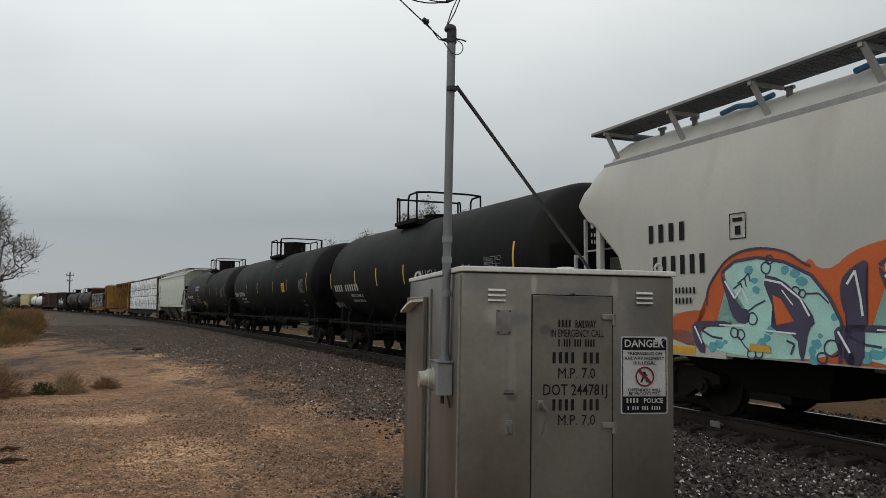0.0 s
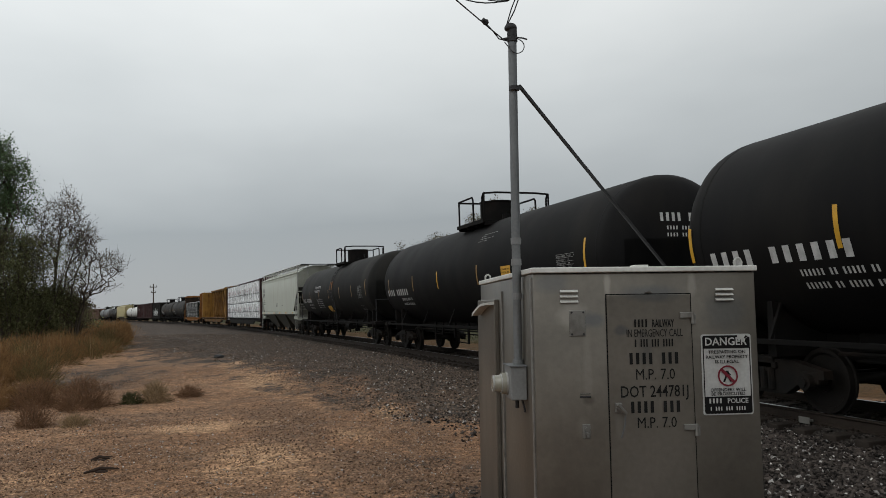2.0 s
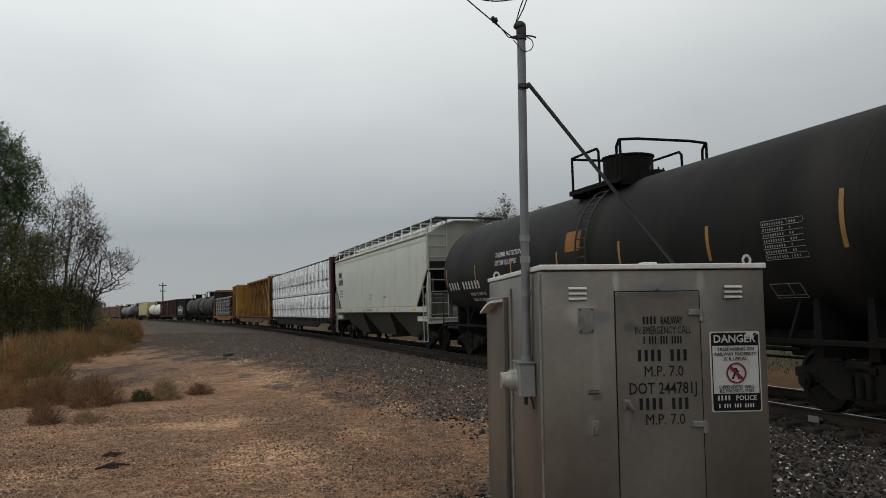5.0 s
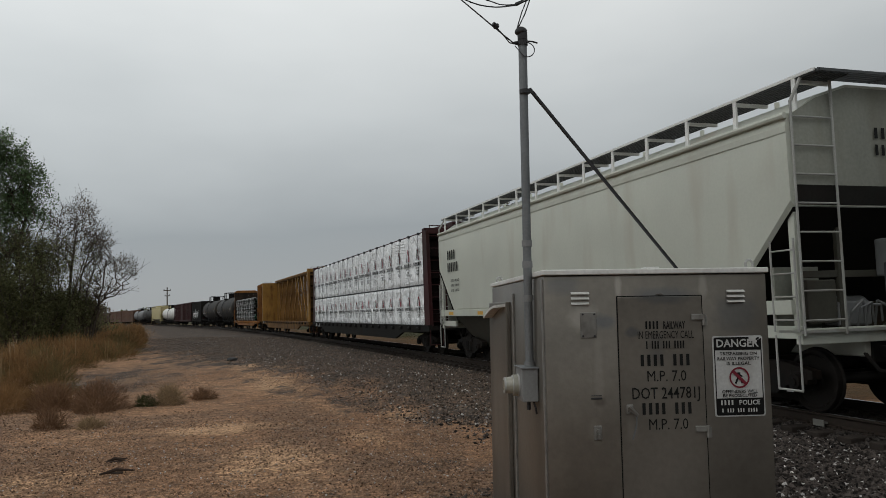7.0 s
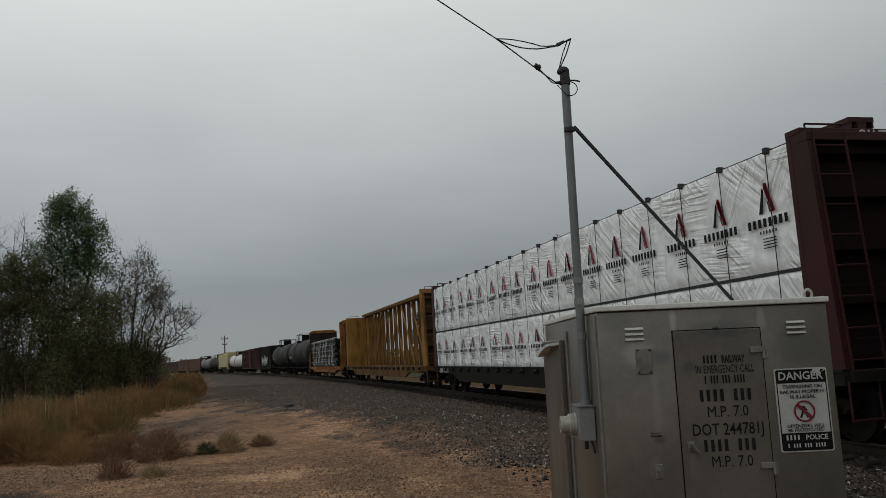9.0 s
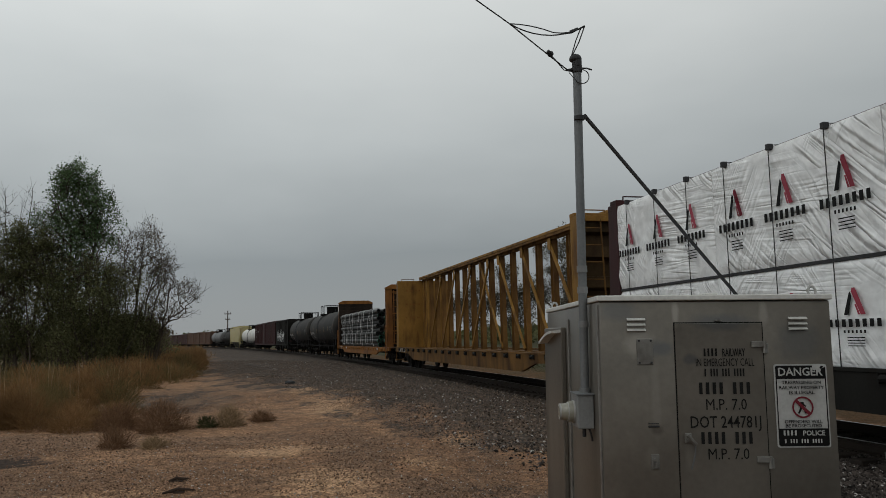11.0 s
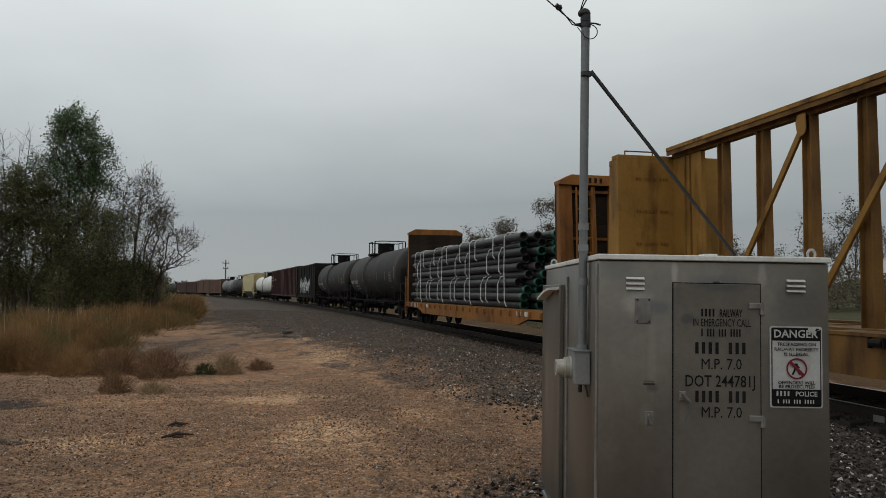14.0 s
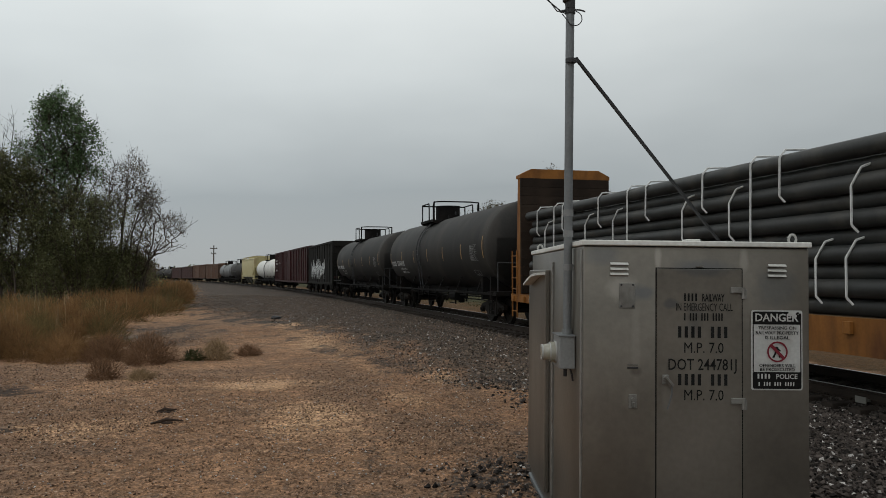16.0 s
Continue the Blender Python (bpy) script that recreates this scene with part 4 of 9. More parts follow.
    for (ya, za), (yb, zb) in zip(arc, arc[1:]):
        v = [bm.verts.new(p) for p in ((CX0 - 0.035, ya, za), (CX0 - 0.11, ya, za - 0.01), (CX0 - 0.11, yb, zb - 0.01), (CX0 - 0.035, yb, zb),
                                       (CX0 - 0.035, ya, za - 0.022), (CX0 - 0.11, ya, za - 0.028), (CX0 - 0.11, yb, zb - 0.028), (CX0 - 0.035, yb, zb - 0.022))]
        for f in ((0, 1, 2, 3), (7, 6, 5, 4), (1, 5, 6, 2), (0, 4, 5, 1), (3, 2, 6, 7)):
            bm.faces.new([v[i] for i in f])
    part("grab_handle", bm, M_ALU_LIGHT, sd)
    for y0_, z1_, o_ in ((CY0 + 0.02, CZ - 0.02, 0.008), (CY0 + 1.05, CZ - 0.08, 0.012)):
        bm = bmesh.new()
        box(bm, CX0 - o_, CX0 + 0.0, y0_, y0_ + 0.04, 0.0, z1_, 0.002)
        part("corner_strip", bm, M_ALU_MID, cab)
    # stencilled door
    dp = lambda u0, v0: (lambda u, v: face(u0 + u - 0.004, v0 + v + 0.004, 0.0135))
    part("lettering", bars("xxxx", 0.045, 0.0175, dp(1.645, 1.512)), M_MARKDK, door, "black stencilled bars")
    part("lettering", letters("RAILWAY", 0.045, dp(1.752, 1.512), 0.132), M_MARKDK, door, "black stencilled words")
    part("lettering", letters("IN EMERGENCY CALL", 0.046, dp(1.598, 1.456), 0.335, 0.0), M_MARKDK, door, "black stencilled words")
    part("lettering", bars("x xxx xxx xxxx", 0.044, 0.0135, dp(1.645, 1.398)), M_MARKDK, door, "black stencilled bars")
    for z in (1.298, 1.020):
        part("lettering", bars("xxxx xxx", 0.066, 0.031, dp(1.610, z)), M_MARKDK, door, "black stencilled bars")
    for z in (1.210, 0.934):
        part("lettering", letters("M.P. 7.0", 0.064, dp(1.646, z), 0.232, 0.0), M_MARKDK, door, "black stencilled words")
    part("lettering", letters("DOT 244781J", 0.068, dp(1.553, 1.110), 0.402, 0.015), M_MARKDK, door, "black stencilled words")
    # warning sign
    sx, sz, sw, sh = 2.041, 0.999, 0.303, 0.468
    bm = bmesh.new()
    def plaque(b, x0, x1, z0, z1, y0, y1, low, high):
        """Flat plate with rounded lower and upper corners."""
        pts = []
        for cx, cz, r, a0 in ((x1 - low, z0 + low, low, -90), (x1 - high, z1 - high, high, 0), (x0 + high, z1 - high, high, 90), (x0 + low, z0 + low, low, 180)):
            pts += [(cx + r * math.cos(radians(a0 + 18 * k)), cz + r * math.sin(radians(a0 + 18 * k))) for k in range(6 if r else 1)]
        fr, bk = [b.verts.new((x, y0, z)) for x, z in pts], [b.verts.new((x, y1, z)) for x, z in pts]
        b.faces.new(fr)
        b.faces.new(bk[::-1])
        for k in range(len(pts)):
            b.faces.new((fr[k - 1], bk[k - 1], bk[k], fr[k]))
    plaque(bm, sx, sx + sw, sz, sz + sh, CY0 - 0.006, CY0 - 0.001, 0.014, 0.014)
    sign = part("warning_sign", bm, M_SIGN, cab, "white and black no trespassing warning sign")
    def pane(x0, x1, z0, z1, m, lab, low=0.0, high=0.0):
        b = bmesh.new()
        plaque(b, x0, x1, z0, z1, CY0 - 0.0085, CY0 - 0.006, low, high)
        part("panel", b, m, sign, lab)
    pane(sx + 0.008, sx + sw - 0.008, sz + sh - 0.083, sz + sh - 0.008, M_BLACK, "black heading panel", 0.0, 0.012)
    pane(sx + 0.008, sx + sw - 0.008, sz + 0.008, sz + 0.106, M_BLACK, "black lower panel", 0.012, 0.0)
    pane(sx + 0.008, sx + 0.013, sz + 0.106, sz + sh - 0.083, M_BLACK, "black border")
    pane(sx + sw - 0.013, sx + sw - 0.008, sz + 0.106, sz + sh - 0.083, M_BLACK, "black border")
    sp = lambda u0, v0: (lambda u, v: face(sx + u0 + u, sz + v0 + v, 0.0115))
    part("lettering", letters("DANGER", 0.046, sp(0.022, 0.404), 0.255), M_SIGN, sign, "white heading")
    for txt, w, z in (("TRESPASSING ON", 0.225, 0.356), ("RAILWAY PROPERTY", 0.255, 0.327), ("IS ILLEGAL", 0.145, 0.299),
                      ("OFFENDERS WILL", 0.215, 0.136), ("BE PROSECUTED", 0.205, 0.113)):
        part("lettering", letters(txt, 0.019, sp(sw / 2 - w / 2, z), w), M_MARKDK, sign, "small black words")
    part("lettering", bars("xxxx", 0.028, 0.017, sp(0.034, 0.068)), M_SIGN, sign, "white bars")
    part("lettering", letters("POLICE", 0.028, sp(0.145, 0.068), 0.125), M_SIGN, sign, "white words")
    part("lettering", bars("x xxx xxx xxxx", 0.022, 0.0125, sp(0.04, 0.026)), M_SIGN, sign, "white bars")
    # ring with a slash
    bm = bmesh.new()
    cx, cz, r0, r1 = sx + 0.152, sz + 0.225, 0.051, 0.061
    ra = [bm.verts.new(face(cx + r0 * math.cos(a), cz + r0 * math.sin(a), 0.012)) for a in np.linspace(0, 2 * math.pi, 33)[:-1]]
    rb = [bm.verts.new(face(cx + r1 * math.cos(a), cz + r1 * math.sin(a), 0.012)) for a in np.linspace(0, 2 * math.pi, 33)[:-1]]
    for i in range(32):
        j = (i + 1) % 32
        bm.faces.new((ra[i], ra[j], rb[j], rb[i]))
    k, w = r0 * 0.74, 0.0065
    bm.faces.new([bm.verts.new(face(cx + a, cz + b, 0.0125)) for a, b in ((-k - w, k - w), (-k + w, k + w), (k + w, -k + w), (k - w, -k - w))])
    part("prohibition_ring", bm, M_SIGNRED, sign, "dark red prohibition ring")
    bm = bmesh.new()
    for poly in (((-0.012, 0.030), (0.006, 0.030), (0.008, 0.005), (-0.016, -0.002)), ((-0.03, -0.034), (-0.018, -0.036), (-0.002, 0.0), (-0.014, 0.0)),
                 ((0.0, 0.0), (0.008, -0.002), (0.022, -0.03), (0.012, -0.036)), ((0.006, 0.02), (0.02, 0.008), (0.016, 0.002), (0.004, 0.010))):
        bm.faces.new([bm.verts.new(face(cx + a, cz + b, 0.0105)) for a, b in poly])
    part("symbol", bm, M_MARKDK, sign, "plain black strokes inside the ring")
    # a torn flap over the heading's end
    bm = bmesh.new()
    pts = [(0.218, 0.461), (0.216, 0.437), (0.229, 0.431), (0.240, 0.437), (0.247, 0.427), (0.262, 0.433), (0.270, 0.444), (0.284, 0.447), (0.293, 0.456), (0.288, 0.463)]
    bm.faces.new([bm.verts.new(face(sx + a, sz + b, 0.0135)) for a, b in pts])
    part("torn_patch", bm, M_SIGN, sign, "bare white patch where the film is torn")
    bm = bmesh.new()
    pts = [(0.258, 0.447), (0.264, 0.440), (0.276, 0.449), (0.284, 0.444), (0.280, 0.457), (0.268, 0.458)]
    bm.faces.new([bm.verts.new(face(sx + a, sz + b, 0.014)) for a, b in pts])
    part("torn_film", bm, M_BLACK, sign, "torn dark film")
    # meter box with round plug on the flank
    bm = bmesh.new()
    box(bm, CX0 - 0.10, CX0 - 0.004, 4.965, 5.20, 1.085, 1.285, 0.006)
    jb = part("junction_box", bm, M_GREYBOX, cab, "small grey metal junction box")
    bm = bmesh.new()
    box(bm, CX0 - 0.108, CX0 - 0.0, 4.955, 5.21, 1.283, 1.292, 0.002)
    part("box_lid", bm, M_GALV, jb)
    bm = bmesh.new()
    rod(bm, (CX0 - 0.10, 5.11, 1.175), (CX0 - 0.135, 5.11, 1.175), 0.066, 24)
    rod(bm, (CX0 - 0.135, 5.11, 1.175), (CX0 - 0.185, 5.11, 1.175), 0.055, 24, 0.048)
    rod(bm, (CX0 - 0.185, 5.11, 1.175), (CX0 - 0.193, 5.11, 1.175), 0.034, 20)
    smooth(part("round_plug", bm, M_METER, jb, "round glassy meter cover with dull metal rings"), 30)
    for px_, r_ in ((-0.104, 0.070), (-0.136, 0.060), (-0.186, 0.049)):
        bm = bmesh.new()
        rod(bm, (CX0 + px_ + 0.004, 5.11, 1.175), (CX0 + px_ - 0.006, 5.11, 1.175), r_, 24)
        smooth(part("meter_ring", bm, M_EYE, jb, "dull metal ring"), 30)
    bm = bmesh.new()
    rod(bm, (CX0 - 0.05, 5.05, 1.085), (CX0 - 0.05, 5.05, 1.03), 0.012, 8)
    part("cable_gland", bm, M_DARK, jb)
    bm = bmesh.new()
    tube(bm, [(CX0 - 0.03, 5.0, 1.085), (CX0 - 0.02, 4.99, 1.05), (CX0 - 0.012, 5.0, 1.01)], 0.006, 6)
    part("earth_wire", bm, M_DARK, jb)
    return cab


build_cabinet()


# ---- service mast with brace and wires ----
def build_mast():
    mast = thing("service_mast", "slim galvanised conduit mast strapped to the cabinet", "mast")
    px, py = 1.015, 5.08
    tx, ty = 1.035, 4.98
    bm = bmesh.new()
    rod(bm, (px, py, 1.28), (tx, ty, 3.36), 0.027, 16)
    smooth(part("conduit", bm, M_GALV, mast))
    for z in (1.72, 1.93, 2.06):
        bm = bmesh.new()
        k = (z - 1.28) / 2.08
        x, y = px + (tx - px) * k, py + (ty - py) * k
        rod(bm, (x, y, z - 0.02), (x, y, z + 0.02), 0.032, 14)
        if z < 1.9:
            box(bm, x, CX0 + 0.01, y - 0.012, y + 0.012, z - 0.012, z + 0.012)
        part("pipe_clamp", bm, M_GREYBOX, mast)
    bm = bmesh.new()
    rod(bm, (px, py, 1.27), (px, py, 1.33), 0.034, 14)
    part("pipe_clamp", bm, M_GREYBOX, mast)
    bm = bmesh.new()
    rod(bm, (tx, ty, 2.992), (tx, ty, 3.018), 0.033, 14)
    box(bm, tx + 0.02, tx + 0.05, ty - 0.012, ty + 0.012, 2.998, 3.012)
    part("collar", bm, M_DARK, mast)
    # brace down to the far edge of the lid
    bm = bmesh.new()
    beam(bm, (tx + 0.032, ty, 3.022), (2.375, 6.0, 1.875), 0.014, 0.020)
    part("brace", bm, M_DARK, mast, "thin dark steel brace")
    # weather head
    bm = bmesh.new()
    bmesh.ops.create_uvsphere(bm, u_segments=16, v_segments=10, radius=1)
    for v in bm.verts:
        v.co = Vector((v.co.x * 0.040 - 0.008, v.co.y * 0.036, v.co.z * 0.036 if v.co.z > 0 else v.co.z * 0.02)) + Vector((tx, ty, 3.385))
    rod(bm, (tx, ty, 3.335), (tx, ty, 3.38), 0.031, 14)
    smooth(part("weather_head", bm, M_DARK, mast))
    for pts, r in (([(tx + 0.02, ty, 3.328), (tx + 0.06, ty - 0.01, 3.322), (tx + 0.092, ty - 0.01, 3.312)], 0.005), ([(tx - 0.02, ty, 3.322), (tx - 0.058, ty, 3.316)], 0.009)):
        bm = bmesh.new()
        tube(bm, pts, r, 6)
        part("wire_bracket", bm, M_DARK, mast)
    bm = bmesh.new()
    rod(bm, (tx, ty, 3.300), (tx, ty, 3.332), 0.032, 14)
    part("head_clamp", bm, M_DARK, mast)
    # service wires
    def wire(name, pts, r=0.004, lab=""):
        b = bmesh.new()
        tube(b, pts, r, 6)
        part(name, b, M_CABLE, mast, lab)
    sag = lambda a, b, n, d: [tuple(Vector(a).lerp(Vector(b), i / n) - Vector((0, 0, d * 4 * (i / n) * (1 - i / n)))) for i in range(n + 1)]
    node = (0.60, 4.80, 3.555)
    wire("drop_wire", sag((tx - 0.06, ty, 3.318), node, 5, 0.002) + sag(node, (-1.6, 3.4, 4.65), 6, 0.02) + [(-13, -4, 9.55)], 0.0042, "black drop wire")
    b = bmesh.new()
    rod(b, (0.875, 4.932, 3.398), (0.842, 4.916, 3.418), 0.014, 10)
    rod(b, (0.866, 4.928, 3.403), (0.859, 4.924, 3.408), 0.020, 10)
    part("insulator", b, M_DARK, mast, "small dark insulator on the drop wire")
    wire("drip_loop", sag(node, (0.80, 4.85, 3.50), 4, 0.012) + sag((0.80, 4.85, 3.50), (1.085, 4.93, 3.585), 5, 0.024), 0.004)
    wire("drip_loop", sag(node, (0.88, 4.88, 3.525), 5, -0.012) + sag((0.88, 4.88, 3.525), (1.075, 4.93, 3.575), 4, 0.016), 0.0036)
    wire("drip_loop", [(tx - 0.03, ty, 3.405), (1.05, 4.95, 3.49), (1.085, 4.93, 3.585), (1.00, 4.93, 3.54), (0.93, 4.91, 3.525)], 0.004)
    wire("drip_loop", [(tx - 0.035, ty, 3.40), (1.03, 4.95, 3.50), (1.06, 4.93, 3.57)], 0.0036)
    wire("drip_loop", [(0.842, 4.916, 3.418), (0.90, 4.95, 3.37), (0.95, 4.97, 3.315), (tx - 0.03, ty, 3.305)], 0.0034)
    b = bmesh.new()
    rod(b, (0.99, 4.92, 3.545), (1.04, 4.93, 3.568), 0.008, 8)
    part("splice", b, M_DARK, mast)
    ring = [(tx + 0.022 + 0.045 * math.cos(q), ty - 0.03, 3.262 + 0.045 * math.sin(q)) for q in np.linspace(-2.6, 1.3, 12)]
    wire("ground_loop", [(tx - 0.05, ty, 3.30)] + ring + [(tx + 0.02, ty - 0.02, 3.322)], 0.003)


build_mast()


# ---- the train; in each car's space y runs back along the car, x away from the camera's side, z up from the rail ----
SPEED = 8.8
AHEAD = 0.30  # metres that the whole train has run on at the start
TRAIN = []
SPUN = []


def wheelset_mesh():
    bm = bmesh.new()
    for sx in (-1, 1):
        prof = [(0.66, 0.05), (0.665, 0.16), (0.70, 0.17), (0.695, 0.36), (0.675, 0.40), (0.675, 0.485), (0.705, 0.485), (0.715, 0.46),
                (0.80, 0.457), (0.805, 0.40), (0.765, 0.37), (0.765, 0.16), (0.80, 0.14), (0.805, 0.05)]
        rings = [[(sx * x, r * math.cos(a), r * math.sin(a)) for a in np.linspace(0, 2 * math.pi, 29)[:-1]] for x, r in prof]
        loft(bm, rings)
        for a in (0.3, 2.4, 4.5):
            box(bm, sx * 0.768, sx * 0.772, 0.26 * math.cos(a) - 0.03, 0.26 * math.cos(a) + 0.03, 0.26 * math.sin(a) - 0.03, 0.26 * math.sin(a) + 0.03)
    rod(bm, (-0.98, 0, 0), (0.98, 0, 0), 0.08, 12)
    bmesh.ops.recalc_face_normals(bm, faces=bm.faces)
    me = bpy.data.meshes.new("wheelset")
    bm.to_mesh(me)
    bm.free()
    me.materials.append(M_WHEEL)
    me.shade_smooth()
    me.set_sharp_from_angle(angle=radians(30))
    return me


def bogie_mesh():
    bm = bmesh.new()
    for sx in (-1, 1):
        x0, x1 = sx * 0.90, sx * 1.06
        top = [(-1.16, 0.50), (-1.16, 0.62), (-0.95, 0.66), (-0.55, 0.74), (0.55, 0.74), (0.95, 0.66), (1.16, 0.62), (1.16, 0.50), (0.80, 0.47), (0.40, 0.24), (-0.40, 0.24), (-0.80, 0.47)]
        slab(bm, top, x0, x1)
        for q in (-0.89, 0.89):
            rod(bm, (sx * 1.04, q, 0.457), (sx * 1.16, q, 0.457), 0.115, 14)
            rod(bm, (sx * 1.16, q, 0.457), (sx * 1.19, q, 0.457), 0.06, 10)
            box(bm, min(x0, x1) - 0.01, max(x0, x1) + 0.01, q - 0.17, q + 0.17, 0.42, 0.60, 0.02)
        for q in (-0.16, 0.0, 0.16):
            rod(bm, (sx * 1.07, q, 0.30), (sx * 1.07, q, 0.62), 0.062, 10)
        box(bm, sx * 0.98 - 0.12, sx * 0.98 + 0.12, -0.28, 0.28, 0.60, 0.70, 0.02)
    box(bm, -1.1, 1.1, -0.22, 0.22, 0.55, 0.78, 0.03)
    for q in (-0.40, 0.40):
        box(bm, -0.85, 0.85, q - 0.05, q + 0.05, 0.40, 0.52, 0.01)
    rod(bm, (0, 0, 0.75), (0, 0, 0.95), 0.2, 14)
    bmesh.ops.recalc_face_normals(bm, faces=bm.faces)
    me = bpy.data.meshes.new("bogie")
    bm.to_mesh(me)
    bm.free()
    me.materials.append(M_TRUCK)
    return me


def coupler_mesh():
    bm = bmesh.new()
    box(bm, -0.09, 0.09, 0.0, 0.55, 0.80, 0.95, 0.02)
    box(bm, -0.16, 0.14, 0.50, 0.78, 0.76, 0.99, 0.04)
    box(bm, -0.22, 0.22, -0.15, 0.06, 0.72, 1.03, 0.02)
    tube(bm, [(0.3, 0.0, 0.85), (0.32, 0.25, 0.62), (0.28, 0.6, 0.60)], 0.03, 6)
    me = bpy.data.meshes.new("coupler")
    bm.to_mesh(me)
    bm.free()
    me.materials.append(M_TRUCK)
    return me


ME_WHEELS, ME_BOGIE, ME_COUPLER = wheelset_mesh(), bogie_mesh(), coupler_mesh()


def start_car(name, label, category, s0, s1, spin=False, inset=2.35):
    car = thing(name, label, category)
    length = s1 - s0
    TRAIN.append((car, (s0 + s1) / 2, length / 2 - inset))
    for sgn in (-1, 1):
        q = sgn * (length / 2 - inset)
        bg = share("bogie", ME_BOGIE, car, (0, q, 0))
        for w in (-0.89, 0.89):
            ws = share("wheelset", ME_WHEELS, bg, (0, w, 0.457))
            if spin:
                SPUN.append((ws, w))
        cp = share("coupler", ME_COUPLER, car, (0, sgn * (length / 2 - 0.78), 0))
        if sgn < 0:
            cp.rotation_euler = (0, 0, math.pi)
    return car, length


def ladder(bm, a, b, side, n, r=0.014):
    """Two stringers from a up to b, side is the vector across, n rungs."""
    a, b, side = Vector(a), Vector(b), Vector(side)
    rod(bm, a, b, r * 1.4, 6)
    rod(bm, a + side, b + side, r * 1.4, 6)
    for i in range(n):
        p = a.lerp(b, (i + 0.5) / n)
        rod(bm, p, p + side, r, 6)


def tank_spot(r, zc, y0, v0, proud=0.008):
    """Wraps lettering onto the near flank of a tank: u runs towards the front end, v up."""
    rr = r + proud
    def place(u, v):
        a = (v0 + v - zc) / rr
        return Vector((-rr * math.cos(a), y0 - u, zc + rr * math.sin(a)))
    return place


def wrap_patch(r, zc, y0, y1, v0, v1, proud=0.006, n=5):
    bm = bmesh.new()
    rr = r + proud
    rows = []
    for i in range(n + 1):
        a = (v0 + (v1 - v0) * i / n - zc) / rr
        rows.append([bm.verts.new((-rr * math.cos(a), y, zc + rr * math.sin(a))) for y in (y0, y1)])
    for p, q in zip(rows, rows[1:]):
        bm.faces.new((p[0], p[1], q[1], q[0]))
    return bm


def tank_car(s0, s1, label, paint, r=1.61, zc=2.67, spin=False, marks="a", platform=True, neat=True, py=0.0, steps=True, dome_h=0.60, rails="short"):
    car, length = start_car("tank_car", label, "tank car", s0, s1, spin)
    hb = length / 2 - 0.95
    # shell with dished ends
    bm = bmesh.new()
    rings = []
    seg = 48
    dish = 0.62
    ys = [-hb + dish * (1 - math.cos(t)) for t in np.linspace(0.12, math.pi / 2, 7)]
    rs = [r * math.sin(t) ** 0.55 for t in np.linspace(0.12, math.pi / 2, 7)]
    prof = list(zip(ys, rs)) + [(-y, q) for y, q in zip(ys[::-1], rs[::-1])]
    for y, q in prof:
        rings.append([(q * math.cos(a), y, zc + q * math.sin(a)) for a in np.linspace(0, 2 * math.pi, seg + 1)[:-1]])
    loft(bm, rings)
    smooth(part("tank", bm, paint, car), 40)
    for y in (-hb + 0.75, hb - 0.75):
        bm = bmesh.new()
        rings = [[(q * math.cos(a), yy, zc + q * math.sin(a)) for a in np.linspace(0, 2 * math.pi, seg + 1)[:-1]] for yy, q in ((y - 0.02, r - 0.02), (y - 0.02, r + 0.003), (y + 0.02, r + 0.003), (y + 0.02, r - 0.02))]
        loft(bm, rings)
        part("jacket_band", bm, paint, car)

    def head_spot(x0, v0, sgn=-1, proud=0.010):
        """A place on the dished end, u across and v up."""
        def place(u, v):
            x, z = x0 + u, v0 + v - zc
            t = math.asin(min(1.0, (math.hypot(x, z) / r) ** (1 / 0.55)))
            return Vector((x * -sgn, sgn * (hb - dish * (1 - math.cos(t)) + proud), zc + z))
        return place

    # sills, bolsters and walkway pipe
    for sgn in (-1, 1):
        bm = bmesh.new()
        e = length / 2 - 0.75
        y0, y1 = sorted((sgn * e, sgn * (e - 3.6)))
        box(bm, -0.35, 0.35, y0, y1, 0.72, 1.12, 0.02)
        yb = sgn * (length / 2 - 2.35)
        for q in (-0.45, 0.45):
            slab(bm, [(yb + q - 0.09, 0.80), (yb + q + 0.09, 0.80), (yb + q + 0.05, 1.6), (yb + q - 0.05, 1.6)], -1.28, 1.28)
        box(bm, -1.45, 1.45, *sorted((sgn * e, sgn * (e - 0.10))), 0.96, 1.10)
        box(bm, -1.45, 1.45, *sorted((sgn * (e - 0.1), sgn * (e - 1.0))), 1.07, 1.10)
        part("end_sill", bm, M_UNDER, car)
        for sx in (-1, 1):
            bm = bmesh.new()
            ladder(bm, (sx * 1.45, sgn * (e - 0.05), 0.35), (sx * 1.45, sgn * (e - 0.05), 1.1), (0, -sgn * 0.42, 0), 3)
            part("end_step", bm, M_UNDER, car)
            if not neat or marks == "c":
                bm = bmesh.new()
                tube(bm, [(sx * 1.42, sgn * e, 1.1), (sx * 1.42, sgn * e, 2.05), (sx * 0.5, sgn * e, 2.05), (sx * 0.5, sgn * e, 1.1)], 0.02, 6)
                part("end_railing", bm, M_DARK, car)
        if neat:
            # half shield over the lower part of the head
            bm = bmesh.new()
            hs = head_spot(0, 0, sgn, 0.05)
            us, vs_ = np.linspace(-1.32, 1.32, 13), np.linspace(zc - 1.3, zc + 0.22, 9)
            grid = []
            for v in vs_:
                row = []
                for u in us:
                    k = min(1.0, 1.50 / max(0.01, math.hypot(u, v - zc)))
                    row.append(bm.verts.new(hs(u * k, zc + (v - zc) * k)))
                grid.append(row)
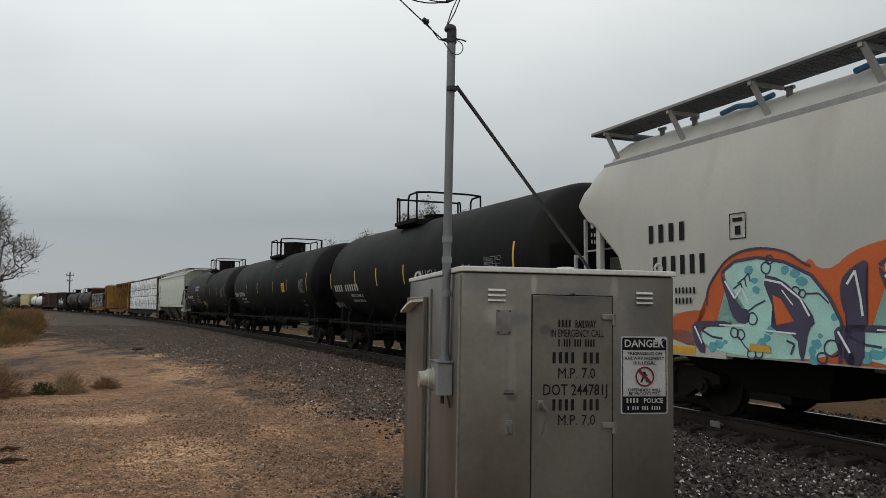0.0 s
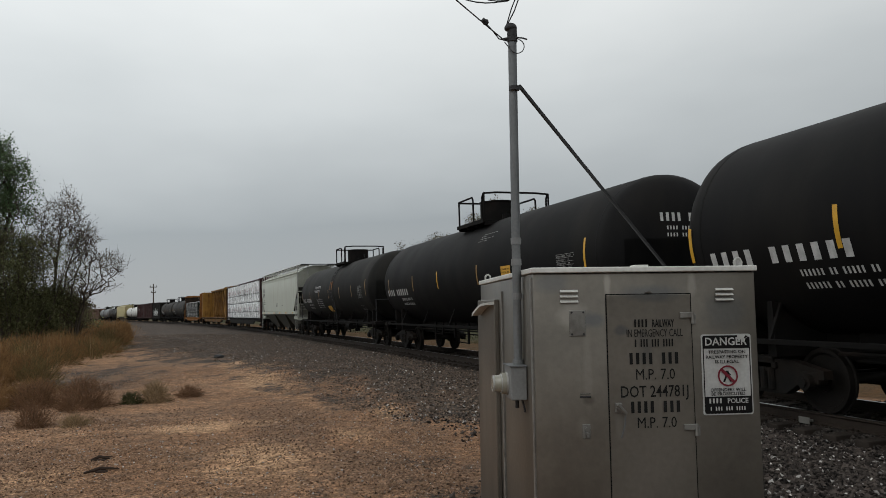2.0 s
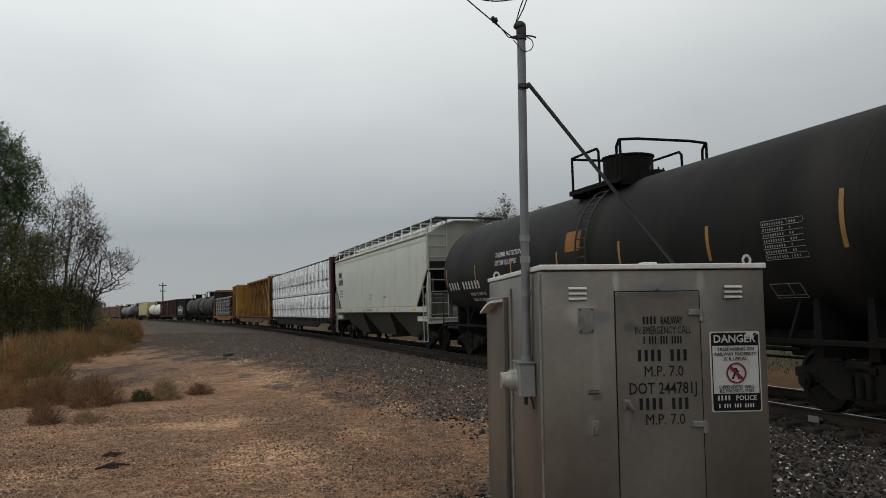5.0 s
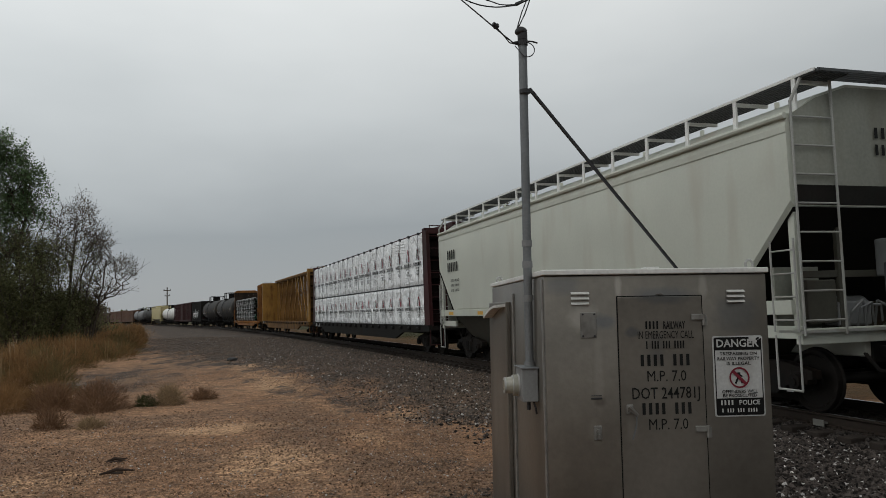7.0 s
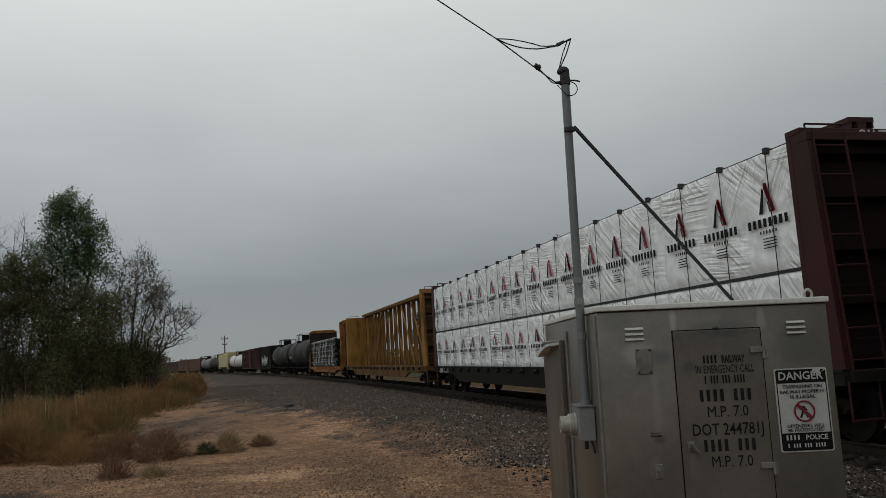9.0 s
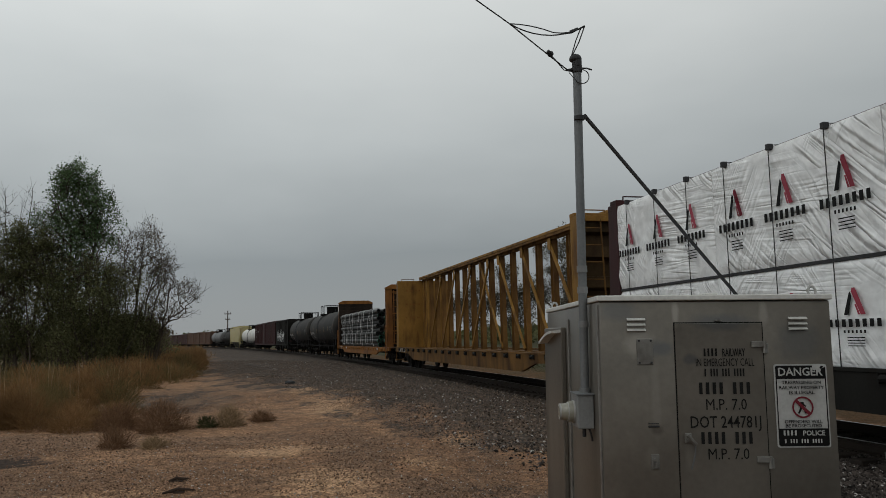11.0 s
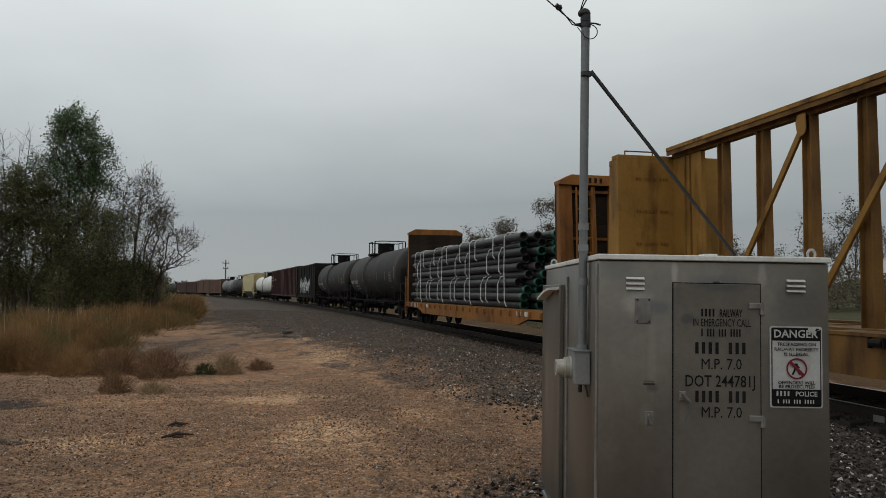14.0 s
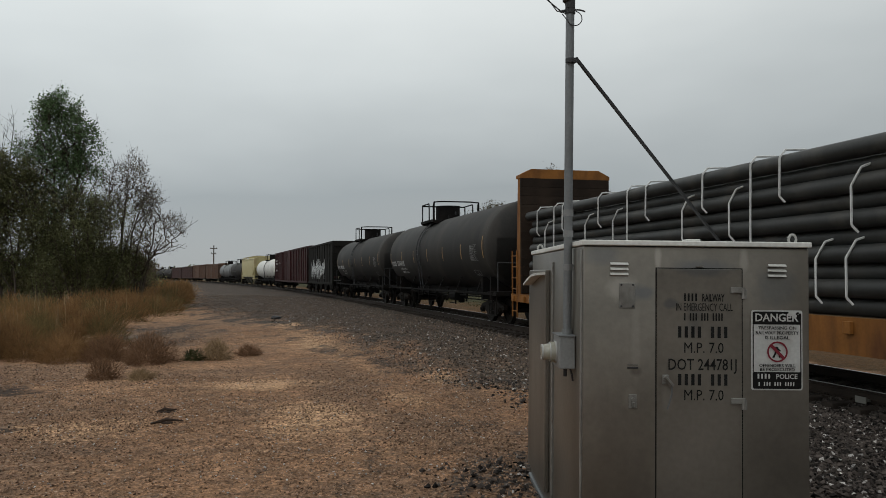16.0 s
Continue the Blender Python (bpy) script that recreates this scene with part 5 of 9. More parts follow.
            for i in range(8):
                for j in range(12):
                    bm.faces.new((grid[i][j], grid[i][j + 1], grid[i + 1][j + 1], grid[i + 1][j]))
            bmesh.ops.solidify(bm, geom=bm.faces[:], thickness=0.03)
            smooth(part("head_shield", bm, paint, car, "dark half shield over the tank end"), 40)
            part("lettering", bars("xxxx xxxxxx", 0.17, 0.105, head_spot(-0.55, 3.22, sgn)), M_MARK, car, "white stencilled bars")
            for k in range(2):
                part("lettering", bars("xxxx xxxxx xx xxx", 0.075, 0.056, head_spot(-0.42, 3.05 - 0.14 * k, sgn)), M_MARK, car, "small white bars")
        if sgn < 0:
            bm = bmesh.new()
            ring = [(0.55 + 0.26 * math.cos(a), sgn * (e + 0.05), 1.75 + 0.26 * math.sin(a)) for a in np.linspace(0, 2 * math.pi, 17)]
            tube(bm, ring, 0.018, 6)
            rod(bm, (0.29, sgn * (e + 0.05), 1.75), (0.81, sgn * (e + 0.05), 1.75), 0.012, 6)
            rod(bm, (0.55, sgn * (e + 0.05), 1.05), (0.55, sgn * (e + 0.05), 1.75), 0.03, 8)
            part("brake_wheel", bm, M_UNDER, car)
    for sx in (-1, 1):
        bm = bmesh.new()
        box(bm, *sorted((sx * 1.38, sx * 1.45)), -length / 2 + 0.8, length / 2 - 0.8, 0.985, 1.06, 0.008)
        for y in np.linspace(-hb * 0.75, hb * 0.75, 6):
            beam(bm, (sx * 1.42, y, 0.98), (sx * 1.15, y, 1.6), 0.05, 0.04)
        part("side_sill", bm, M_UNDER, car)
        bm = bmesh.new()
        rod(bm, (sx * 0.55, -length / 2 + 3.6, 0.70), (sx * 0.55, length / 2 - 3.6, 0.74), 0.022, 6)
        rod(bm, (sx * 0.85, -length / 2 + 3.6, 0.86), (sx * 0.85, length / 2 - 3.6, 0.86), 0.03, 6)
        part("brake_rod", bm, M_UNDER, car)
    for k, y in enumerate((-3.6, -2.1, -1.0, 0.9, 2.2, 3.4, 4.2)):
        bm = bmesh.new()
        low = (0.62, 0.48, 0.66, 0.45, 0.60, 0.68, 0.5)[k]
        slab(bm, [(y - 0.07, 1.12), (y + 0.07, 1.12), (y + 0.03, low), (y - 0.03, low)], -0.92, -0.87)
        if k % 2:
            rod(bm, (-0.9, y, low + 0.03), (-0.9, y + 0.95, low + 0.04), 0.018, 6)
        part("hanger", bm, M_UNDER, car)
    bm = bmesh.new()
    box(bm, -0.22, 0.22, -0.3, 0.3, 0.62, zc - r + 0.12, 0.03)
    rod(bm, (0, 0, 0.62), (0, 0, 0.45), 0.14, 12)
    part("bottom_outlet", bm, M_UNDER, car)
    bm = bmesh.new()
    rod(bm, (-0.9, -2.6, 0.82), (-0.9, -1.7, 0.82), 0.2, 12)
    part("brake_cylinder", bm, M_UNDER, car)
    bm = bmesh.new()
    box(bm, -0.45, 0.45, -hb + 2.6, hb - 2.6, 0.86, zc - r + 0.08, 0.03)
    part("belly_beam", bm, M_UNDER, car)
    if platform:
        zt = zc + r
        # a low rail round the rear, a tall hoop across the front
        yr, back, yf, fore = (py + 1.9, 0.2, py + 0.28, 0.7) if rails == "long" else (py + 1.42, 1.25, py - 0.70, 0.16)
        X = 1.05
        bm = bmesh.new()
        box(bm, -X - 0.03, X + 0.03, yf - 0.06, yr + 0.06, zt - 0.15, zt - 0.10)
        pl = part("top_platform", bm, M_UNDER, car)
        for x in (-X - 0.072, X + 0.032):
            bm = bmesh.new()
            box(bm, x, x + 0.04, yf - 0.06, yr + 0.06, zt - 0.18, zt - 0.07)
            part("toe_board", bm, M_UNDER, pl)
        for y in np.linspace(yf, yr, 4):
            bm = bmesh.new()
            box(bm, -X, X, y - 0.05, y + 0.05, zt - 0.24, zt - 0.152)
            part("cross_bearer", bm, M_UNDER, pl)
        zr = zt + 0.70

        def hoop(pts):
            q = bmesh.new()
            tube(q, pts, 0.03, 8)
            part("safety_railing", q, M_UNDER, pl)

        for sx in (-X, X):
            hoop([(sx, yr, zt - 0.2), (sx, yr, zr), (sx, yr - back + 0.10, zr), (sx, yr - back + 0.02, zr - 0.08), (sx, yr - back, zt - 0.15)])
            hoop([(sx, yf, zt - 0.15), (sx, yf, zr), (sx, yf + fore - 0.12, zr - 0.01), (sx, yf + fore - 0.02, zr - 0.12), (sx, yf + fore, zt - 0.15)])
        hoop([(-X, yr, zr - 0.02), (X, yr, zr - 0.02)])
        hoop([(-X, yf, zr), (-X * 0.6, yf, zr + 0.03), (X * 0.6, yf, zr + 0.03), (X, yf, zr)])
        bm = bmesh.new()
        yd = py + (0.73 if rails != "long" else 0.75)
        rod(bm, (0, yd, zt - 0.1), (0, yd, zt + dome_h), 0.56, 24)
        rod(bm, (0, yd, zt + dome_h), (0, yd, zt + dome_h + 0.035), 0.59, 24)
        rod(bm, (-0.25, yd + 0.2, zt + dome_h + 0.03), (0.25, yd, zt + dome_h + 0.06), 0.025, 6)
        part("valve_dome", bm, M_UNDER, pl)
        ym = py - 0.25 if rails != "long" else py + 1.45
        bm = bmesh.new()
        rod(bm, (0, ym, zt - 0.05), (0, ym, zt + 0.14), 0.26, 16)
        for a in (0.3, 1.4, 2.5, 3.6, 4.7, 5.8):
            rod(bm, (0.22 * math.cos(a), ym + 0.22 * math.sin(a), zt + 0.1), (0.22 * math.cos(a), ym + 0.22 * math.sin(a), zt + 0.2), 0.02, 6)
        part("manway", bm, M_UNDER, pl)
        bm = bmesh.new()
        rod(bm, (0.2, ym + 0.4, zt), (0.2, ym + 0.4, zt + 0.36), 0.035, 8)
        part("relief_valve", bm, M_DARK, pl)
        bm = bmesh.new()
        rr = r + 0.10
        pts = [(-1.42, 0.98)] + [(-rr * math.cos(a), zc + rr * math.sin(a)) for a in np.linspace(-0.35, 1.0, 9)]
        for y in (py - 0.22, py + 0.22):
            tube(bm, [(x, y, z) for x, z in pts], 0.022, 6)
        for i in range(14):
            t = i / 13 * (len(pts) - 1)
            k = min(int(t), len(pts) - 2)
            x = pts[k][0] + (pts[k + 1][0] - pts[k][0]) * (t - k)
            z = pts[k][1] + (pts[k + 1][1] - pts[k][1]) * (t - k)
            rod(bm, (x, py - 0.22, z), (x, py + 0.22, z), 0.014, 6)
        if steps:
            part("side_ladder", bm, M_DARK, car)
        else:
            bm.free()
    # reflectors and stencils
    spots = {"a": (-6.69, -3.23, -0.28, 2.1, 4.3, 7.3), "b": (-7.9, -4.56, -1.76, 1.8, 4.6, 7.9)}.get(marks, np.linspace(-hb + 1.0, hb - 0.8, 7))
    for k, y in enumerate(spots):
        m = {"a": M_REFL, "b": (M_REFL if k % 3 == 0 else M_DULLREFL), "c": M_DULLREFL}.get(marks, M_MARK)
        part("reflector", wrap_patch(r, zc, y - 0.04, y + 0.04, 2.24, 2.80 if k else 3.0), m, car, "yellow reflector strip")
    sp = lambda u, v: tank_spot(r, zc, u, v)

    def outline(rects, place):
        q = bmesh.new()
        for a, b, c, d in rects:
            q.faces.new([q.verts.new(place(u, v)) for u, v in ((a, c), (b, c), (b, d), (a, d))])
        return q

    if neat:
        part("lettering", bars("xxxx xxxxxx", 0.24, 0.20, sp(hb - 0.95, 2.12), 0.3), M_MARK, car, "white stencilled bars")
        for z in (1.90, 1.70):
            part("lettering", bars("xxxxxx xx xxxxx xx", 0.10, 0.058, sp(hb - 2.7, z)), M_MARK, car, "small white bars")
        # framed data table and outlined panel
        w, h = 0.80, 0.56
        rects = [(0, w, h * i / 7, h * i / 7 + 0.008) for i in range(8)] + [(x, x + 0.008, 0, h) for x in (0, 0.50, w)]
        table = part("data_table", outline(rects, sp(-hb + 2.46, 2.16)), M_MARKFAINT, car, "white ruled data table")
        for k in range(7):
            part("lettering", bars("xxxxxxxxx  xxx"[:14 - k % 3], 0.034, 0.038, sp(-hb + 2.43, 2.183 + 0.08 * k)), M_MARKFAINT, table, "data lines in small white bars")
        part("plate_mark", outline(((0, 0.6, 0, 0.012), (0, 0.6, 0.25, 0.262), (0, 0.012, 0, 0.262), (0.588, 0.6, 0, 0.262), (0.36, 0.372, 0.06, 0.25), (0, 0.6, 0.05, 0.06)), sp(-hb + 2.62, 1.53)), M_MARKFAINT, car, "white outlined panel")
    return car, length, hb, r, zc


# first tank car, with white scrawls
c, L, hb, r, zc = tank_car(14.9, 32.4, "long black tank car with white stencils and scrawls", M_TANK, spin=True, marks="a", py=-0.2, steps=False, dome_h=0.05, rails="long")
STROKES = {"Q": (((0.5, 1), (0.12, 0.75), (0.1, 0.25), (0.5, 0), (0.85, 0.3), (0.8, 0.75), (0.5, 1)), ((0.6, 0.25), (0.95, -0.1))), "U": (((0, 1), (0.1, 0.2), (0.45, 0), (0.8, 0.25), (0.9, 1)),),
           "E": (((0.9, 0.95), (0.15, 0.85), (0.45, 0.5), (0.1, 0.4), (0.3, 0.05), (0.9, 0.0)),), "N": (((0, 1), (0.3, 0.05), (0.5, 0.8), (0.8, 0.1), (1, 1)),),
           "L": (((0, 1), (0.12, 0.4), (0.25, 0), (0.7, 0.2)), ((0.25, 0), (0.25, -0.5))), "O": (((0.5, 0.9), (0.1, 0.6), (0.4, 0.1), (0.9, 0.3), (0.8, 0.8), (0.5, 0.9)),), "I": (((0.3, 1.2), (0.35, 0.9)),),
           "S": (((0.6, 1.1), (0.1, 0.75), (0.8, 0.6), (0.95, 0.3), (0.3, 0.0), (0.35, -0.5)),)}
for word, s_, z_, wd, ht, step in (("QUEN", 22.22, 2.22, 0.25, 0.36, 0.30), ("LOIS", 20.02, 2.28, 0.30, 0.30, 0.27), ("NUNU", 31.2, 1.4, 0.2, 0.3, 0.26)):
    for i, ch in enumerate(word):
        place = tank_spot(r, zc, s_ - 23.65 - i * step, z_)
        bm = bmesh.new()
        for pts in STROKES[ch]:
            for (a, b), (cc, d) in zip(pts, pts[1:]):
                a, b, cc, d = a * wd, b * ht, cc * wd, d * ht
                ln = math.hypot(cc - a, d - b)
                px, py = -(d - b) / ln * 0.024, (cc - a) / ln * 0.024
                bm.faces.new([bm.verts.new(place(x, y)) for x, y in ((a + px, b + py), (cc + px, d + py), (cc - px, d - py), (a - px, b - py))])
        part("scrawl", bm, M_MARKFAINT, c, "white chalk scrawl")
for s_, z_ in ((20.65, 1.86), (20.62, 1.80), (19.75, 1.86), (19.75, 1.82), (19.6, 1.72), (19.55, 1.66)):
    part("lettering", bars("xxxxxxxx xxxxxxx", 0.03, 0.042, tank_spot(r, zc, s_ - 23.65, z_)), M_MARKFAINT, c, "small white bars")

# second tank car
c, L, hb, r, zc = tank_car(32.4, 52.5, "long black tank car with an amber placard", M_TANK, zc=2.65, spin=True, marks="b", py=-0.42, steps=False)
part("placard", wrap_patch(r, zc, 38.95 - 42.45, 38.35 - 42.45, 2.24, 2.66), M_REFL, c, "faded amber placard")
for k in range(4):
    part("lettering", bars("xxxxxx xx", 0.035, 0.045, tank_spot(r, zc, 38.92 - 42.45, 2.32 + 0.08 * k, 0.012), 0.3), M_MARKDK, c, "small dark bars")
for k in range(4):
    part("lettering", bars(("xxxxxxx xxxx", "xxxx xxxxx xxxx xx", "xxxxxx", "xxxxxxx xxxxxx xxx")[k], 0.035, 0.044, tank_spot(r, zc, -1.45 - 0.05 * k, 3.50 + 0.08 * k)), M_MARKFAINT, c, "small white bars")

# third tank car
c, L, hb, r, zc = tank_car(52.5, 72.4, "dull sooty tank car with worn amber placards", M_TANKDULL, r=1.60, spin=True, marks="c", py=-1.2)
part("placard", wrap_patch(r, zc, -0.3, -1.0, 2.75, 3.2), M_ORANGE, c, "rust-stained placard")
part("placard", wrap_patch(r, zc, 0.2, 1.2, 1.45, 1.85), M_REFL, c, "yellow stencil patch")
part("lettering", letters("THERMAL PROTECTION", 0.13, tank_spot(r, zc, hb - 5.1, 2.92), 1.75), M_MARK, c, "white stencilled words")
part("lettering", letters("SYSTEM EQUIPPED", 0.13, tank_spot(r, zc, hb - 5.1, 2.70), 1.5), M_MARK, c, "white stencilled words")
for k in range(5):
    part("lettering", bars("xxxxxxx xxx xxxxx", 0.05, 0.075, tank_spot(r, zc, hb - 5.4, 1.75 + 0.12 * k)), M_MARK, c, "small white bars")


def dome_end(car, hb, sgn):
    """Corner ladders, step platform, stirrups and equipment panel at one end of the rounded hopper."""
    for sx in (-1, 1):
        x = sx * 1.50
        bm = bmesh.new()
        ya, yb = sgn * (hb + 0.30), sgn * (hb + 0.63)
        box(bm, x - 0.03, x + 0.03, *sorted((ya - 0.025, ya + 0.025)), 1.15, 3.20, 0.004)
        box(bm, x - 0.03, x + 0.03, *sorted((yb - 0.025, yb + 0.025)), 1.15, 2.58, 0.004)
        for z in (1.45, 1.98, 2.53):
            rod(bm, (x, ya, z), (x, yb, z), 0.016, 8)
        beam(bm, (x, ya, 2.62), (x - sx * 0.25, sgn * (hb - 0.15), 2.66), 0.03, 0.03)
        part("corner_ladder", bm, M_LADDER, car, "white steel corner ladder")
        bm = bmesh.new()
        for y in (sgn * (hb + 0.05), sgn * (hb + 0.55)):
            box(bm, x - 0.025, x + 0.025, y - 0.025, y + 0.025, 0.55, 1.18, 0.004)
        rod(bm, (x, sgn * (hb + 0.05), 0.57), (x, sgn * (hb + 0.55), 0.57), 0.02, 8)
        rod(bm, (x, sgn * (hb + 0.05), 0.88), (x, sgn * (hb + 0.55), 0.88), 0.016, 8)
        part("stirrup_step", bm, M_LADDER, car)
        bm = bmesh.new()
        y0, y1 = sorted((sgn * (hb - 3.2), sgn * (hb + 0.02)))
        box(bm, *sorted((sx * 1.568, sx * 1.44)), y0, y1, 0.92, 1.30, 0.006)
        part("end_side_plate", bm, M_WHITECAR, car)
        bm = bmesh.new()
        y0, y1 = sorted((sgn * (hb - 2.6), sgn * (hb - 0.12)))
        box(bm, *sorted((sx * 1.574, sx * 1.56)), y0, y1, 0.95, 1.06)
        part("reflector", bm, M_REFL, car, "yellow reflector stripe")
        bm = bmesh.new()
        y0, y1 = sorted((sgn * (hb - 0.75), sgn * (hb - 0.02)))
        box(bm, *sorted((sx * 1.18, sx * 1.22)), y0, y1, 1.36, 2.50, 0.02)
        tube(bm, [(sx * 1.25, sgn * (hb - 0.2), 1.4), (sx * 1.25, sgn * (hb - 0.2), 2.2), (sx * 1.25, sgn * (hb - 0.3), 2.3), (sx * 1.25, sgn * (hb - 0.7), 2.3)], 0.014, 6)
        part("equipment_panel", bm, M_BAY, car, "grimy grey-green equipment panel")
        bm = bmesh.new()
        box(bm, sx * 1.28 - 0.03, sx * 1.28 + 0.03, *sorted((sgn * (hb + 0.02), sgn * (hb + 0.09))), 1.3, 3.35, 0.004)
        part("corner_post", bm, M_HOPBLK, car)
    bm = bmesh.new()
    box(bm, -1.53, 1.53, *sorted((sgn * (hb + 0.02), sgn * (hb + 0.68))), 1.10, 1.18, 0.01)
    part("end_platform", bm, M_LADDER, car, "white steel end platform")
    if sgn > 0:
        ws = lambda y0, z0: (lambda u, v: Vector((-1.576, y0 - u, z0 + v)))
        part("lettering", letters("LIFT HERE", 0.055, ws(hb - 0.42, 1.23), 0.36), M_MARKDK, car, "small black words")
        part("lettering", letters("JACK HERE", 0.05, ws(hb - 0.78, 1.10), 0.34), M_MARKDK, car, "small black words")
        bm = bmesh.new()
        rod(bm, (-1.574, hb - 0.58, 1.15), (-1.55, hb - 0.58, 1.15), 0.055, 14)
        part("jack_socket", bm, M_BLACK, car)


def hopper_car(s0, s1, label, paint, spin=False, top=4.40, walk=4.92, sill=1.55, bays=3, dark_end=True, slope=2.5, near=True, dome=False, rungs=9, ladder_top=None, bracket=None, gap=1.25, zlow=2.95, high=False):
    car, length = start_car("hopper_car", label, "hopper car", s0, s1, spin, inset=2.15)
    hb = length / 2 - (0.80 if dome else 0.65)
    hw = 1.55
    bracket = M_BRACKET if dome else bracket or (M_WHITE if near else paint)
    ladder_top = ladder_top or top + 0.40
    # body: upper flanks upright, ends slope in below mid height
    bm = bmesh.new()
    stations = []
    n = 7
    zmid = 3.35 if dome else zlow
    for i in range(n):
        t = i / (n - 1)
        stations.append((-hb + slope * t, zmid + (sill - zmid) * t, top))
    if dome:
        stations = [(-hb + 0.01, 3.02, top), (-hb + 0.17, 2.89, top), (-hb + 0.73, 2.42, top), (-hb + 0.86, 2.1, top), (-hb + 0.92, 1.65, top), (-hb + 1.05, sill, top)]
        stations = [(-hb - 0.42, 3.40, 3.56), (-hb - 0.33, 3.30, 3.85), (-hb - 0.14, 3.13, 4.06)] + stations
    st = stations + [(-y, z, zt) for y, z, zt in stations[::-1]]
    rings = []
    for y, zb, zt in st:
        rise = 1.0 if zt == top else 0.12
        left = [(-hw + 0.06, zb), (-hw + 0.005, zb + 0.08 * rise), (-hw - 0.005, (zb + zt) / 2), (-hw + 0.005, zt - 0.16 * rise), (-hw + 0.05, zt - 0.05 * rise), (-hw + 0.02, zt - 0.04 * rise),
                (-hw + 0.16, zt), (-hw + 0.55, zt + (0.26 if dome or high else 0.14) * rise), (-0.45, zt + (0.44 if dome or high else 0.24) * rise)]
        if dome:
            f = (zt - zb) / (top - sill)
            left = [(-1.49, zb), (-1.545, zb + 0.08 * rise), (-1.562, zb + 0.30 * (zt - zb)), (-1.555, zb + 0.52 * (zt - zb)), (-1.50, zb + 0.70 * (zt - zb)), (-1.41, zb + 0.85 * (zt - zb)),
                    (-1.30, zt - 0.05 * f), (-1.22, zt), (-0.98, zt + 0.30 * rise), (-0.72, zt + 0.47 * rise), (-0.40, zt + 0.54 * rise)]
        rings.append([(x, y, z) for x, z in left] + [(-x, y, z) for x, z in left[::-1]])
    loft(bm, rings)
    smooth(part("body", bm, paint, car), 25)
    # eave moulding
    bm = bmesh.new()
    for sx in (-1, 1):
        if dome:
            beam(bm, (sx * 1.285, -hb, top - 0.03), (sx * 1.285, hb, top - 0.03), 0.025, 0.13)
        else:
            rod(bm, (sx * (hw + 0.005), -hb, top - 0.06), (sx * (hw + 0.005), hb, top - 0.06), 0.045, 8)
            box(bm, *sorted((sx * (hw + 0.01), sx * (hw - 0.01))), -hb, hb, top - 0.30, top - 0.20, 0.004)
    part("eave", bm, M_BRACKET if dome else paint, car)
    # side sill
    bm = bmesh.new()
    for sx in (-1, 1):
        box(bm, *sorted((sx * 1.50, sx * 1.562)), -hb + 0.1, hb - 0.1, sill - (0.50 if dome else 0.16), sill + 0.04, 0.006)
    part("side_sill", bm, paint, car)
    if near and not dome:
        for y in np.linspace(-hb + 1.6, hb - 1.2, 6):
            bm = bmesh.new()
            box(bm, -1.568, -1.56, y - 0.22, y + 0.22, sill - 0.12, sill - 0.02)
            part("reflector", bm, M_REFL, car, "yellow reflector strip")
    # outlet bays
    span = 2 * (hb - slope) + 1.2
    w = span / bays
    for b in range(bays):
        bm = bmesh.new()
        y0 = -span / 2 + b * w
        zt, zb = sill - 0.02, 0.42
        m = y0 + w / 2
        vs = []
        for z, hy, hx in ((zt, w / 2 - 0.02, 1.44), (zb, w * 0.27, 0.75)):
            vs.append([bm.verts.new((x, y, z)) for x, y in ((-hx, m - hy), (hx, m - hy), (hx, m + hy), (-hx, m + hy))])
        for i in range(4):
            j = (i + 1) % 4
            bm.faces.new((vs[0][i], vs[0][j], vs[1][j], vs[1][i]))
        bm.faces.new(vs[0])
        bm.faces.new(vs[1][::-1])
        box(bm, -0.75, 0.75, m - 0.38, m + 0.38, 0.30, 0.42, 0.02)
        # Bays are darker than the body: underside shade put in their colour.
        part("outlet_bay", bm, M_HOPBLK if dome else M_BAY, car)
    bm = bmesh.new()
    box(bm, -0.32, 0.32, -length / 2 + 0.75, length / 2 - 0.75, 0.80, 1.10, 0.02)
    for sgn in (-1, 1):
        e = sgn * hb
        box(bm, -1.50, 1.50, *sorted((e, e - sgn * 0.12)), 1.02, 1.24, 0.01)
        box(bm, -1.50, -1.42, *sorted((e, e - sgn * slope)), 1.10, 1.28, 0.01)
        box(bm, 1.42, 1.50, *sorted((e, e - sgn * slope)), 1.10, 1.28, 0.01)
        for x in (-1.45, 1.45):
            box(bm, x - 0.05, x + 0.05, *sorted((e - sgn * 0.02, e - sgn * 0.14)), 1.2, 3.4, 0.01)
            if not near:
                beam(bm, (x, e - sgn * 1.6, 1.2), (x, e - sgn * 0.1, 3.2), 0.08, 0.08)
    frame_mat = paint
    part("end_frame", bm, frame_mat, car)
    if dark_end:
        for sgn in (-1, 1):
            bm = bmesh.new()
            v = [bm.verts.new((x, sgn * (hb - slope * t) + sgn * 0.02, z - 0.0)) for x, t, z in ((-1.535, 0.0, zmid - 0.02), (1.535, 0.0, zmid - 0.02), (1.535, 0.99, sill - 0.01), (-1.535, 0.99, sill - 0.01))]
            bm.faces.new(v)
            v2 = [bm.verts.new((p.co.x, p.co.y + sgn * 0.012, p.co.z - 0.012)) for p in v]
            bm.faces.new(v2[::-1])
            part("slope_sheet", bm, M_HOPBLK, car, "black painted slope sheet")
